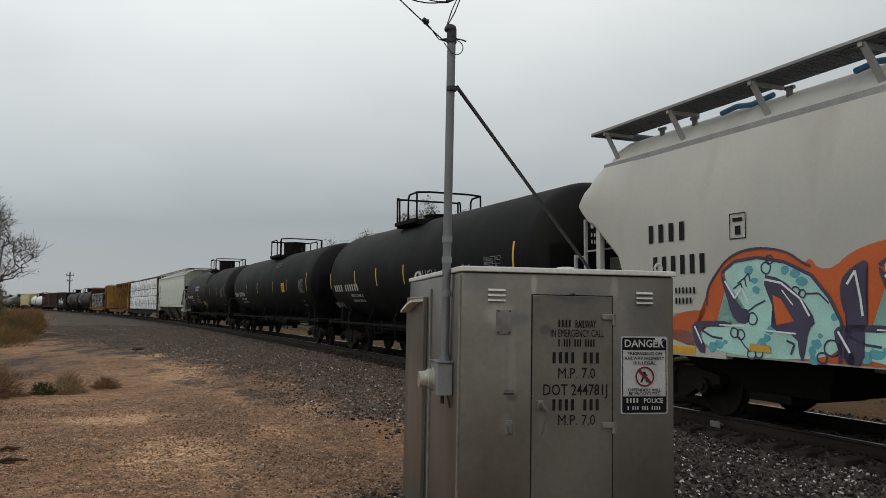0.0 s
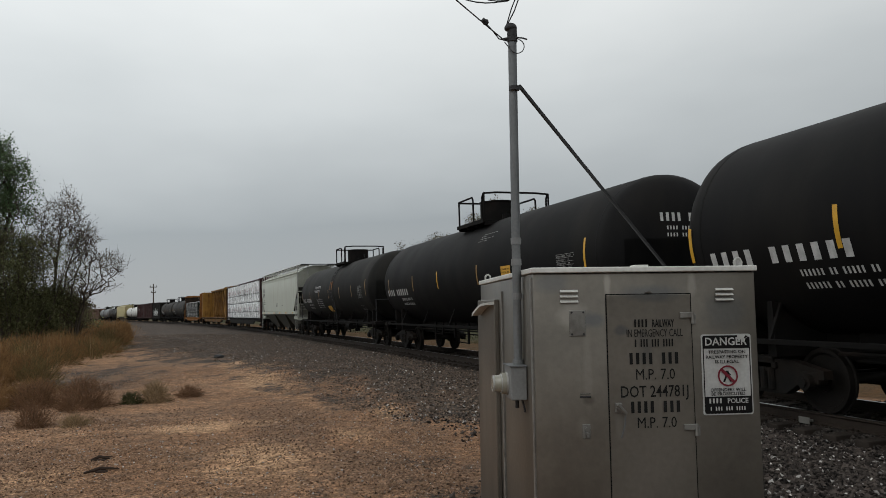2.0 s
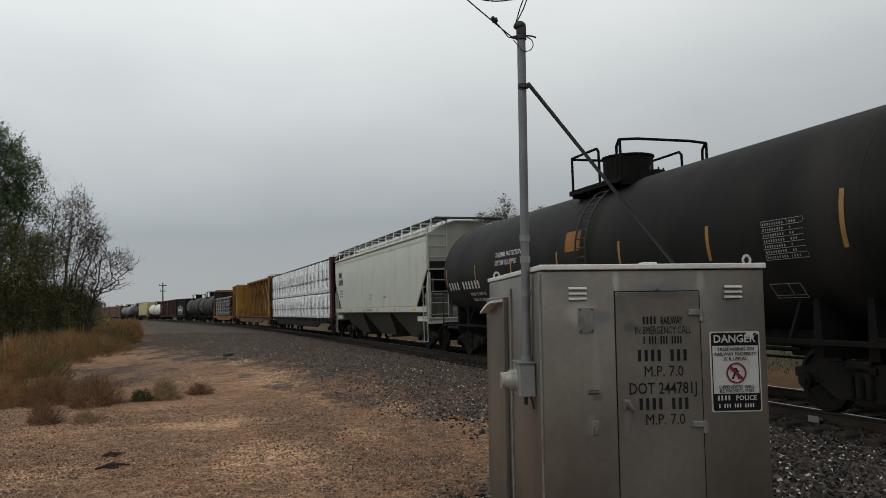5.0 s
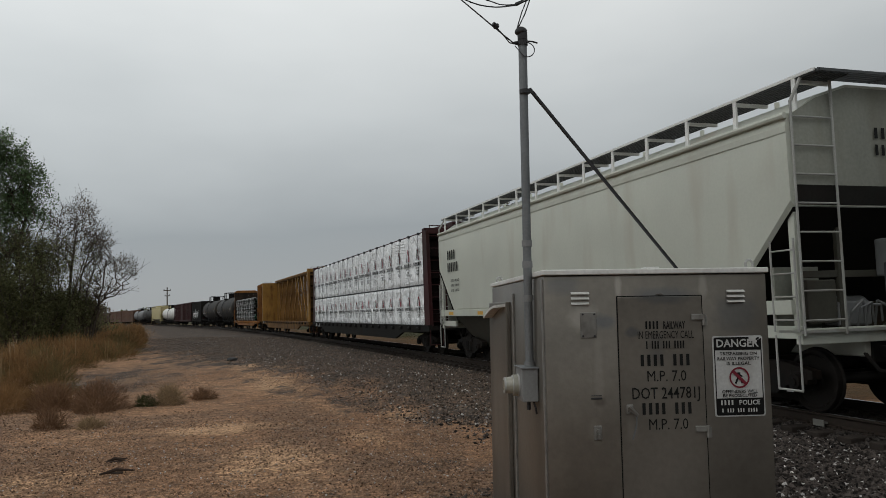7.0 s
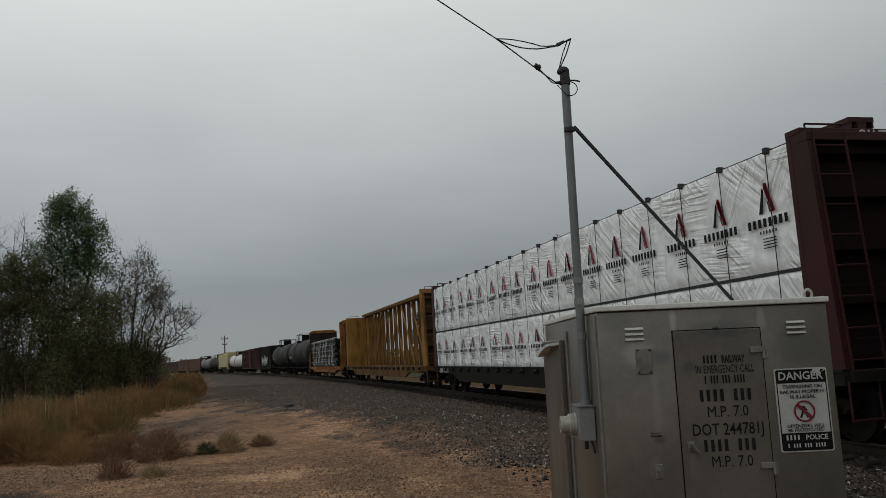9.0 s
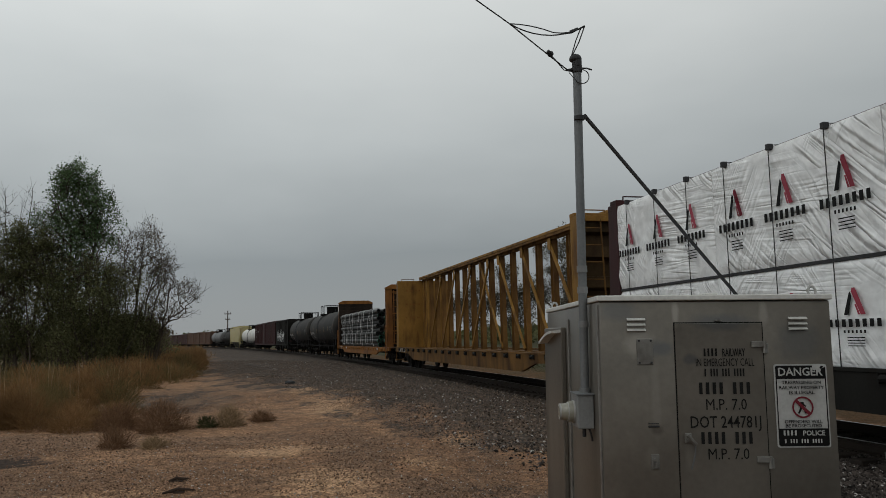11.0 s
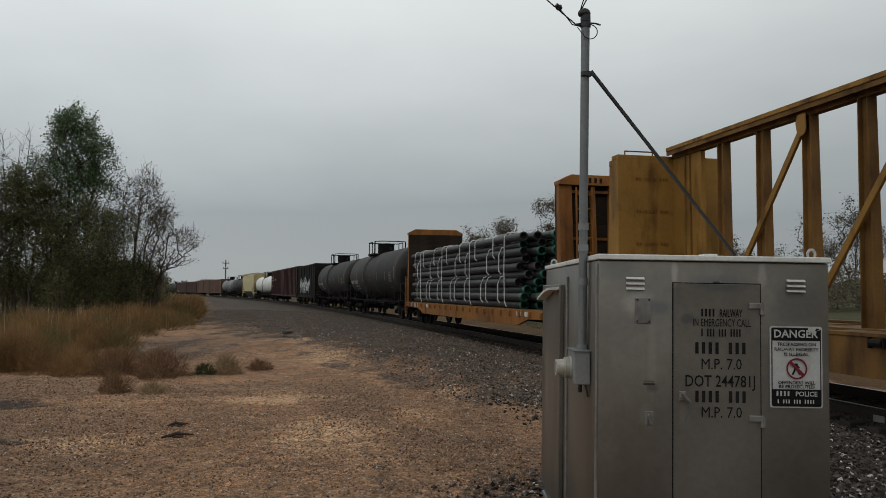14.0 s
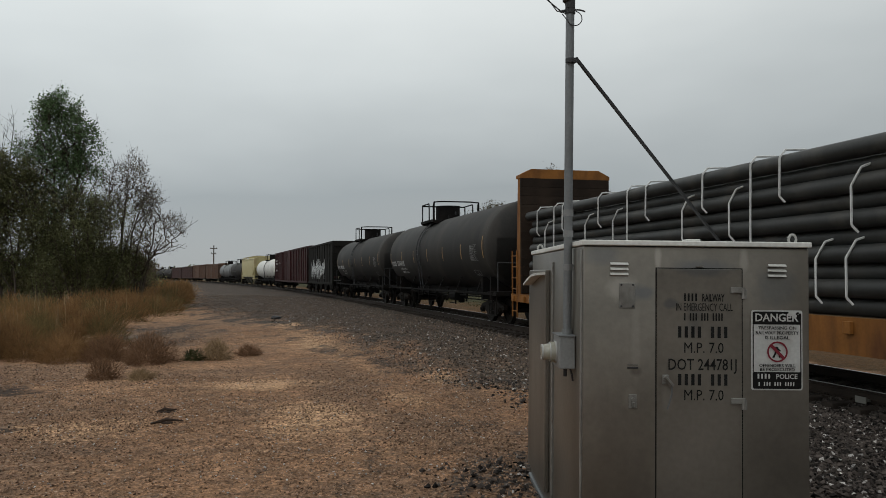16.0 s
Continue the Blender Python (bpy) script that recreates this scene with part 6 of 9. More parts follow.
    # ladders at the ends
    for sgn in (-1, 1):
        e = sgn * (hb + 0.06)
        if dome:
            dome_end(car, hb, sgn)
        else:
            bm = bmesh.new()
            lw = 0.72 if high else 0.52
            for x in (-1.50, 1.50 - lw):
                ladder(bm, (x, e, 1.15), (x, e, ladder_top - (0.28 if high else 0)), (lw, 0, 0), rungs, 0.0145)
                if high:
                    for u, d in ((0, 0.22), (lw, 0.0)):
                        rod(bm, (x + u, e, ladder_top - 0.28), (x + u + (d if x < 0 else 0), e, walk - 0.02), 0.025, 6)
            for sx in (-1.56, 1.56):
                ladder(bm, (sx, e - sgn * 0.05, 1.2), (sx, e - sgn * 0.05, 2.5), (0, -sgn * 0.46, 0), 4, 0.0125)
                tube(bm, [(sx, e - sgn * 0.05, 1.15), (sx, e - sgn * 0.05, 0.40), (sx, e - sgn * 0.50, 0.40), (sx, e - sgn * 0.50, 1.15)], 0.017, 6)
            box(bm, -1.5, 1.5, *sorted((e, e - sgn * 0.5)), 1.18, 1.22)
            part("end_ladder", bm, M_LADDER if near else paint, car, "grey-white steel ladder")
        if high:
            f = sgn * (hb + 0.004)
            bm = bmesh.new()
            box(bm, -1.44, 1.44, *sorted((f - sgn * 0.02, f + sgn * 0.006)), zlow + 0.02, zlow + 0.30, 0.003)
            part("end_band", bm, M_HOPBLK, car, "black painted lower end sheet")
            # The end's shade is put into this sheet's darker colour.
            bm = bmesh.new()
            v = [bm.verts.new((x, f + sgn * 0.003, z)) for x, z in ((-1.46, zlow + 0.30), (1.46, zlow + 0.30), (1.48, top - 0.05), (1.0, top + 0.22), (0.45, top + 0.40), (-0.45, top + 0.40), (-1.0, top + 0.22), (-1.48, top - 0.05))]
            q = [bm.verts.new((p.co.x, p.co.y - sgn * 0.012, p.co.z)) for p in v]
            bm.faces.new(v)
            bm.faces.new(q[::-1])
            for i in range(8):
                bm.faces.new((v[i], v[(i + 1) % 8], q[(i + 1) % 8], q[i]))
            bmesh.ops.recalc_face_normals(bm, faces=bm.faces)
            part("end_sheet", bm, M_ENDDARK, car, "grimy grey-green upper end sheet, darkened for shade")
            bm = bmesh.new()
            for x in (-1.25, -0.55, 0.75):
                box(bm, x - 0.03, x + 0.03, *sorted((e - sgn * 0.35, e - sgn * 0.28)), 1.22, 2.7, 0.006)
            box(bm, -1.3, 0.9, *sorted((e - sgn * 0.36, e - sgn * 0.30)), 1.95, 2.05, 0.006)
            part("end_brace", bm, M_BAY, car, "grimy grey end braces")
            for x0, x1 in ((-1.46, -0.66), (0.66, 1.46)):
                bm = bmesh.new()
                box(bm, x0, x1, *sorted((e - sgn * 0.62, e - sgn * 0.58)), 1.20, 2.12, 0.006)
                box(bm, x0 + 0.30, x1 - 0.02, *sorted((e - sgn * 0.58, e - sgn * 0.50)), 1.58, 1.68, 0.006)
                part("end_panel", bm, M_ENDDARK, car, "grimy grey-green panel behind the ladder")
            bm = bmesh.new()
            box(bm, -1.15, -0.62, *sorted((e - sgn * 0.75, e - sgn * 0.30)), 1.30, 1.92, 0.02)
            part("valve_box", bm, M_BAY, car, "grimy valve box")
            bm = bmesh.new()
            for k in range(4):
                x = -0.5 + 0.16 * k
                tube(bm, [(x, e - sgn * 0.25, 1.2), (x - 0.06, e - sgn * 0.12, 1.45 + 0.05 * k), (x + 0.14, e - sgn * 0.10, 1.62 - 0.04 * k), (x + 0.26, e - sgn * 0.2, 1.3)], 0.018, 6)
            part("brake_pipe", bm, M_GREYBOX, car, "bent grey brake pipes")
        if near and sgn < 0:
            bm = bmesh.new()
            ring = [(0.35 + 0.28 * math.cos(a), e - 0.14, 2.25 + 0.28 * math.sin(a)) for a in np.linspace(0, 2 * math.pi, 19)]
            tube(bm, ring, 0.02, 6)
            for a in (0.4, 2.5, 4.6):
                rod(bm, (0.35, e - 0.12, 2.25), (0.35 + 0.28 * math.cos(a), e - 0.14, 2.25 + 0.28 * math.sin(a)), 0.014, 6)
            rod(bm, (0.35, e + 0.1, 2.25), (0.35, e - 0.14, 2.25), 0.06, 10)
            box(bm, 0.1, 0.6, e - 0.02, e + 0.28, 1.95, 2.5, 0.03)
            tube(bm, [(0.2, e, 2.0), (0.1, e - 0.1, 1.6), (0.3, e - 0.05, 1.3), (0.0, e, 1.15)], 0.025, 6)
            part("brake_wheel", bm, M_GREYBOX, car)
            bm = bmesh.new()
            rod(bm, (-0.9, e + 0.7, 1.5), (0.2, e + 0.7, 1.5), 0.18, 14)
            box(bm, -0.6, 0.0, e + 0.3, e + 0.6, 1.25, 1.6, 0.03)
            part("brake_cylinder", bm, M_GREYBOX, car)
    # running boards on brackets
    bm = bmesh.new()
    for sx in (-1, 1):
        x0, x1 = sorted((sx * 1.30, sx * 0.72))
        k = max(2, int(2 * hb / 0.11)) if near else 12
        for i in range(9 if near else 3):
            x = x0 + (x1 - x0) * i / (8 if near else 2)
            box(bm, x - 0.012, x + 0.012, -hb - 0.35, hb + 0.35, walk - 0.05, walk)
        if near:
            for i in range(k):
                y = -hb - 0.3 + (2 * hb + 0.6) * i / k
                box(bm, x0, x1, y - 0.006, y + 0.006, walk - 0.045, walk - 0.01)
    part("running_board", bm, M_GRATE, car, "grey steel grating walkway")
    bm = bmesh.new()
    nb = int(2 * hb / gap)
    for sx in (-1, 1):
        for i in range(nb + 1):
            y = -hb + 0.05 + (2 * hb - 0.1) * i / nb
            beam(bm, (sx * (1.32 if not dome else 1.10), y - (0.0 if not dome else 0.12), top + (0.02 if not dome else 0.12)), (sx * 1.31, y, walk + 0.0), 0.075 if not dome else 0.09, 0.03, up=(1, 0, 0))
            box(bm, *sorted((sx * 0.7, sx * 1.32)), y - 0.03, y + 0.03, walk - 0.10, walk - 0.05)
        box(bm, *sorted((sx * 1.29, sx * 1.33)), -hb - 0.35, hb + 0.35, walk - 0.03, walk + 0.01)
    part("walkway_bracket", bm, bracket, car, "pale walkway brackets")
    bm = bmesh.new()
    box(bm, -0.33, 0.33, -hb + 0.8, hb - 0.8, top + 0.22, top + 0.36, 0.04)
    for i in range(8):
        y = -hb + 1.4 + (2 * hb - 2.8) * i / 7
        box(bm, -0.45, 0.45, y - 0.06, y + 0.06, top + 0.20, top + 0.44, 0.02)
        rod(bm, (-0.42, y, top + 0.4), (-0.42, y, top + 0.55), 0.04, 8)
    part("roof_hatch", bm, paint, car)
    for sgn in (-1, 1):
        e = sgn * (hb + 0.2)
        bm = bmesh.new()
        for i in range(6):
            box(bm, -1.3, 1.3, e - 0.2 + i * 0.075, e - 0.18 + i * 0.075, walk - 0.04, walk)
        for x in (-1.28, 0.0, 1.28):
            box(bm, x - 0.012, x + 0.012, e - 0.20, e + 0.195, walk - 0.045, walk - 0.004)
        part("end_walkway", bm, M_GRATE, car)
    return car, length, hb


# graffiti hopper: a rounded pale car
def rounded(poly, rounds=2):
    """Cuts the corners of an outline."""
    for _ in range(rounds):
        out = []
        for (a, b), (c, d) in zip(poly, poly[1:] + poly[:1]):
            out += [(a * 0.75 + c * 0.25, b * 0.75 + d * 0.25), (a * 0.25 + c * 0.75, b * 0.25 + d * 0.75)]
        poly = out
    return poly


def spray(car, name, m, polys, x, lab, rounds=0):
    bm = bmesh.new()
    for poly in polys:
        if rounds and len(poly) > 4:
            poly = rounded(poly, rounds)
        vs = [bm.verts.new((x, y, z)) for y, z in poly]
        bm.faces.new(vs)
    bmesh.ops.triangulate(bm, faces=bm.faces)
    part(name, bm, m, car, lab)


def blob(cy, cz, ry, rz, wob=0.0, seed=0, n=22, a0=0.0, a1=2 * math.pi):
    out = []
    for i in range(n):
        a = a0 + (a1 - a0) * i / (n if a1 - a0 > 6 else n - 1)
        k = 1 + wob * noise.noise((math.cos(a) * 1.5 + seed, math.sin(a) * 1.5, seed * 3.1))
        out.append((cy + ry * k * math.cos(a), cz + rz * k * math.sin(a)))
    return out


def ribbon(pts, w):
    """A stroke of width w along points, as quads."""
    out = []
    for (a, b), (c, d) in zip(pts, pts[1:]):
        ln = math.hypot(c - a, d - b) or 1
        px, pz = -(d - b) / ln * w / 2, (c - a) / ln * w / 2
        out.append([(a + px, b + pz), (c + px, d + pz), (c - px, d - pz), (a - px, b - pz)])
    return out


def arch(cy, z0, ry, rz, n=12):
    return [(cy + ry * math.cos(a), z0 + rz * math.sin(a)) for a in np.linspace(math.pi, 0, n)]


c, L, hb = hopper_car(-4.0, 14.9, "pale grey-white covered hopper car with cyan and orange graffiti", M_WHITECAR, spin=True, top=4.13, walk=4.79, sill=1.46, bays=4, dark_end=False, slope=1.9,
                      dome=True, rungs=5, ladder_top=3.1, bracket=M_GREYBOX, gap=1.68)
GX = -1.568
ctr = (-4.0 + 14.9) / 2
gy = lambda s: s - ctr   # metres along the car, from a place along the train
G = lambda *p: [(gy(a), b) for a, b in p]


def bubble_letter(s):
    """One fat letter whose left foot stands at s: filled arch, dark counter, outlines, blots and highlights."""
    fill = G((s - 0.5, 2.10), (s - 0.75, 2.25), (s - 1.15, 2.28), (s - 1.6, 2.20), (s - 2.0, 2.02), (s - 2.25, 1.74), (s - 2.4, 1.46), (s - 2.36, 0.985),
             (s - 0.2, 0.985), (s, 1.36), (s - 0.98, 1.40), (s - 0.98, 1.58), (s - 0.78, 1.75))
    dark = [G((s - 1.2, 2.06), (s - 1.54, 2.0), (s - 1.85, 1.75), (s - 2.06, 1.46), (s - 1.94, 1.38), (s - 1.86, 0.99), (s - 1.8, 0.99), (s - 1.76, 1.30), (s - 1.33, 1.35), (s - 1.45, 1.52)),
            G((s - 0.46, 2.12), (s - 0.60, 1.99), (s - 0.82, 1.63), (s - 1.02, 1.59), (s - 0.98, 1.40), (s - 0.73, 1.44), (s - 0.63, 1.67)),
            G((s + 0.13, 1.33), (s + 0.03, 1.44), (s - 0.7, 1.44), (s - 0.64, 1.36), (s, 1.36), (s - 0.2, 0.985), (s - 0.01, 0.985))]
    rim = fill + fill[:1]
    dark += ribbon(rim[:8], 0.045)
    for q, (a, b, r_) in enumerate(((1.05, 1.48, 0.08), (1.3, 2.14, 0.08), (1.36, 2.24, 0.06), (0.72, 1.29, 0.07), (0.84, 1.27, 0.07), (1.02, 1.02, 0.07), (1.15, 1.03, 0.06), (2.25, 1.16, 0.10), (2.12, 1.04, 0.07),
                                    (1.76, 1.83, 0.06), (1.86, 1.80, 0.05))):
        ring = blob(gy(s - a), b, r_, r_ * 0.95, 0.15, q, 12)
        dark += ribbon(ring + ring[:1], 0.022)
    dark += ribbon(G((s - 0.80, 1.24), (s - 0.9, 1.12), (s - 1.0, 1.05)), 0.02) + ribbon(G((s - 1.9, 1.80), (s - 2.1, 1.80), (s - 2.24, 1.68)), 0.022)
    dark += ribbon(G((s - 0.72, 1.88), (s - 0.86, 1.95), (s - 0.9, 1.84)), 0.02) + ribbon(G((s - 0.8, 1.95), (s - 0.93, 2.02), (s - 0.96, 1.9)), 0.02) + ribbon(G((s - 0.9, 2.0), (s - 1.0, 2.08), (s - 1.03, 1.97)), 0.02)
    dark += ribbon(G((s - 0.98, 1.58), (s - 1.12, 1.66), (s - 1.28, 1.72)), 0.022) + ribbon(G((s - 1.6, 1.22), (s - 1.72, 1.18), (s - 1.66, 1.05)), 0.03) + ribbon(G((s - 0.1, 1.30), (s - 0.3, 1.22), (s - 0.5, 1.20)), 0.03)
    warm = [G((s - 1.40, 1.79), (s - 1.53, 1.74), (s - 1.73, 1.46), (s - 1.45, 1.41))]
    white = ribbon(G((s - 0.57, 1.99), (s - 0.75, 1.75), (s - 0.88, 1.89), (s - 1.0, 1.67)), 0.03)
    white += ribbon(G((s - 1.28, 1.99), (s - 1.54, 1.94), (s - 1.83, 1.74), (s - 1.96, 1.53)), 0.028) + ribbon(G((s - 1.2, 1.34), (s - 1.75, 1.31)), 0.02) + ribbon(G((s + 0.05, 1.36), (s - 0.1, 1.12)), 0.03)
    white += ribbon(G((s - 0.45, 1.39), (s - 0.9, 1.38)), 0.018) + ribbon(G((s - 1.55, 1.85), (s - 1.72, 1.66)), 0.018)
    blots = []
    rnd = random.Random(int(s * 10))
    for a, b, r_ in ((1.6, 2.1, .09), (1.76, 2.05, .08), (1.85, 1.95, .09), (1.0, 2.12, .07), (1.1, 1.98, .07), (1.12, 1.86, .06), (0.42, 1.12, .10), (0.3, 1.08, .08), (0.55, 1.16, .05), (1.2, 1.16, .08), (1.28, 1.24, .07), (1.28, 1.1, .06),
                     (2.05, 1.2, .07), (1.98, 1.1, .07), (2.0, 1.0, .06), (2.3, 1.52, .06), (1.34, 1.34, .06), (2.1, 1.3, .05)):
        blots.append(blob(gy(s - a), b, r_ * rnd.uniform(0.7, 1.1), r_ * rnd.uniform(0.6, 1.0), 0.35, a * 7, 11))
    gold = [G((s - 1.0, 1.16), (s - 1.32, 1.14), (s - 1.36, 1.05), (s - 0.98, 1.06))]
    return fill, dark, warm, white, blots, gold


spray(c, "graffiti", G_ORANGE, [G((12.1, 0.985), (12.08, 1.49), (11.53, 1.60), (11.22, 1.55), (11.26, 1.83), (11.09, 2.07), (10.78, 2.34), (10.33, 2.42), (9.81, 2.34), (9.56, 2.16), (9.46, 2.24), (9.38, 2.10), (9.15, 2.08),
                                  (8.91, 2.27), (8.5, 2.38), (7.9, 2.42), (7.2, 2.25), (6.6, 2.3), (5.9, 2.1), (5.4, 1.6), (5.3, 0.985))], GX, "orange-red spray paint ground", 2)
fills, darks, warms, whites, blots_all, golds = [], [], [], [], [], []
for s_ in (11.45, 9.05, 6.9):
    f_, d_, w_, h_, b_, g_ = bubble_letter(s_)
    fills.append(f_)
    darks += d_
    warms += w_
    whites += h_
    blots_all += b_
    golds += g_
darks += ribbon(rounded(G((11.22, 1.55), (11.26, 1.83), (11.09, 2.07), (10.78, 2.34), (10.33, 2.42), (9.81, 2.34), (9.56, 2.16), (9.40, 2.12)), 2)[:-6], 0.03)
darks += [G((9.06, 1.94), (8.89, 2.10), (8.67, 2.19), (8.75, 1.93), (8.70, 1.51), (8.77, 1.35), (8.77, 0.985), (9.04, 0.985), (9.02, 1.34), (8.96, 1.47), (9.05, 1.67))]
whites += ribbon(G((8.96, 1.9), (8.85, 2.05), (8.79, 1.73), (8.77, 1.54)), 0.03)
spray(c, "graffiti", G_CYAN, fills, GX - 0.004, "cyan spray paint letters", 2)
spray(c, "graffiti", G_TEAL, blots_all, GX - 0.007, "teal spray paint blots")
spray(c, "graffiti", G_PURPLE, darks, GX - 0.010, "dark purple spray paint outlines", 1)
spray(c, "graffiti", G_ORANGE, warms, GX - 0.013, "orange spray paint counter")
spray(c, "graffiti", G_WHITE, whites, GX - 0.015, "white spray paint highlights")
spray(c, "graffiti", G_GOLD, golds, GX - 0.013, "gold spray paint dashes")
flat = lambda y0, z0: (lambda u, v: Vector((-1.572, y0 - u, z0 + v)))
part("lettering", bars("xxxx", 0.28, 0.17, flat(gy(12.52), 2.62), 0.4), M_MARKDK, c, "black stencilled bars")
part("lettering", bars("xxxxxx", 0.28, 0.16, flat(gy(12.42), 2.12), 0.3), M_MARKDK, c, "black stencilled bars")
part("lettering", bars("xx xxxxxx", 0.09, 0.06, flat(gy(12.15), 1.83), 0.3), M_MARKDK, c, "small black bars")
part("lettering", bars("xx xxxxx", 0.09, 0.06, flat(gy(12.15), 1.68), 0.3), M_MARKDK, c, "small black bars")
e = bmesh.new()
for a, b, d, f in ((0, 0.3, 0, 0.015), (0, 0.3, 0.34, 0.355), (0, 0.015, 0, 0.355), (0.285, 0.3, 0, 0.355), (0.1, 0.2, 0.06, 0.18), (0.06, 0.24, 0.24, 0.29)):
    e.faces.new([e.verts.new(flat(gy(10.78), 2.55)(u, v)) for u, v in ((a, d), (b, d), (b, f), (a, f))])
part("plate_mark", e, M_MARKDK, c, "black outlined square mark")
bm = bmesh.new()
box(bm, -1.580, -1.572, gy(12.62), gy(12.44), 1.10, 1.25)
part("placard", bm, mat("pink_placard", (0.55, 0.16, 0.22), 0.5), c, "small pink placard on the sill")
part("lettering", letters("COMP SHOES", 0.05, flat(gy(12.75), 0.99), 0.42), M_MARKDK, c, "small black words")
# blue hoses and roof fittings under the walkway
M_HOSE = mat("blue_hose", (0.05, 0.19, 0.36), 0.5)
for y in (gy(11.2), gy(8.9), gy(6.0)):
    bm = bmesh.new()
    tube(bm, [(-0.88, y - 0.6, 4.60), (-0.90, y - 0.2, 4.55), (-0.88, y + 0.1, 4.60), (-0.90, y + 0.4, 4.56)], 0.04, 6)
    part("blue_hose", bm, M_HOSE, c, "light blue hose under the walkway")
for y in (gy(13.1), gy(12.3), gy(10.4), gy(7.6)):
    bm = bmesh.new()
    rod(bm, (-0.80, y, 4.50), (-0.80, y, 4.66), 0.045, 8)
    rod(bm, (-0.80, y - 0.08, 4.65), (-0.80, y + 0.08, 4.66), 0.03, 8)
    part("roof_latch", bm, M_GREYBOX, c)

# second covered hopper: cream
c, L, hb = hopper_car(72.4, 90.2, "cream-white covered hopper car with black end sheets", M_CREAM, spin=True, top=4.29, walk=4.81, sill=1.60, bays=3, slope=1.4, rungs=8, high=True)
flat = lambda y0, z0: (lambda u, v: Vector((-1.575, y0 - u, z0 + v)))
part("lettering", bars("xxxx", 0.30, 0.16, flat(hb - 1.0, 3.28), 0.35), M_MARKDK, c, "black stencilled bars")
part("lettering", bars("xxxxxx", 0.30, 0.14, flat(hb - 1.0, 2.88), 0.3), M_MARKDK, c, "black stencilled bars")
for k in range(3):
    part("lettering", bars("xxxx xxxxxx", 0.08, 0.06, flat(hb - 1.3, 2.55 - 0.16 * k), 0.3), M_MARKDK, c, "small black bars")
part("lettering", letters("VENT CAR WHEN UNLOADING", 0.075, flat(0.86, 1.50), 1.04), M_MARKDK, c, "small black words")
part("lettering", letters("WARNING", 0.08, flat(-2.2, 2.05), 0.5), M_MARKDK, c, "small black word")
for k in range(4):
    part("lettering", bars("xxxxxxxxx", 0.03, 0.06, flat(0.4, 2.02 + 0.08 * k), 0.3), M_MARKDK, c, "small black bars")
part("lettering", bars("xxxx", 0.16, 0.1, lambda u, v: Vector((0.0 + u, -hb - 0.03, 3.95 + v)), 0.3), M_MARKDK, c, "black stencilled bars")
part("lettering", bars("xxxxxx", 0.16, 0.09, lambda u, v: Vector((0.0 + u, -hb - 0.03, 3.70 + v)), 0.3), M_MARKDK, c, "black stencilled bars")


def bulkhead(car, y, sgn, paint, hw=1.45, z0=0.95, z1=4.66, thick=0.55, panel=None, broad=False):
    """A ribbed end wall; sgn: which way its ribbed back faces."""
    bm = bmesh.new()
    box(bm, -hw, hw, *sorted((y, y - sgn * 0.10)), z0, z1, 0.008)
    box(bm, -hw - 0.003, hw + 0.003, *sorted((y - sgn * 0.103, y + sgn * thick * 0.4)), z1 - 0.06, z1 + 0.03, 0.01)
    bk = part("bulkhead", bm, paint, car)
    bm = bmesh.new()
    box(bm, -hw + 0.12, hw - 0.12, *sorted((y + sgn * 0.002, y + sgn * 0.014)), z0 + 0.05, z1 - 0.08)
    # A panel colour, where given, has the recess's shade mixed in.
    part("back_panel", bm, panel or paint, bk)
    for x in (-hw + 0.055, hw - 0.055) if broad else (-hw + 0.055, -0.55, 0.0, 0.55, hw - 0.055):
        bm = bmesh.new()
        tip = thick * (0.62 if broad else 0.35)
        slab(bm, [(y, z0), (y + sgn * thick, z0), (y + sgn * tip, z1 - 0.06), (y, z1 - 0.06)], x - 0.05, x + 0.05)
        part("rib", bm, paint, bk)
    for z in (1.35, 2.15, 2.95, 3.75, 4.42):
        if broad:
            bm = bmesh.new()
            d = sgn * 0.20
            slab(bm, [(y + sgn * 0.012, z - 0.20), (y + d, z - 0.12), (y + d, z + 0.16), (y + sgn * 0.012, z + 0.18)], -hw + 0.11, hw - 0.11)
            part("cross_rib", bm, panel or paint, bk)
    if broad:
        bm = bmesh.new()
        box(bm, -hw, hw, *sorted((y + sgn * 0.13, y + sgn * 0.36)), z1 - 0.20, z1 - 0.062, 0.01)
        part("top_beam", bm, paint, bk)
    for z in () if broad else (1.9, 2.75, 3.6, 4.4):
        bm = bmesh.new()
        box(bm, -hw + 0.11, hw - 0.11, *sorted((y, y + sgn * 0.15)), z - 0.05, z + 0.05, 0.006)
        part("cross_rib", bm, paint, bk)
    return bk


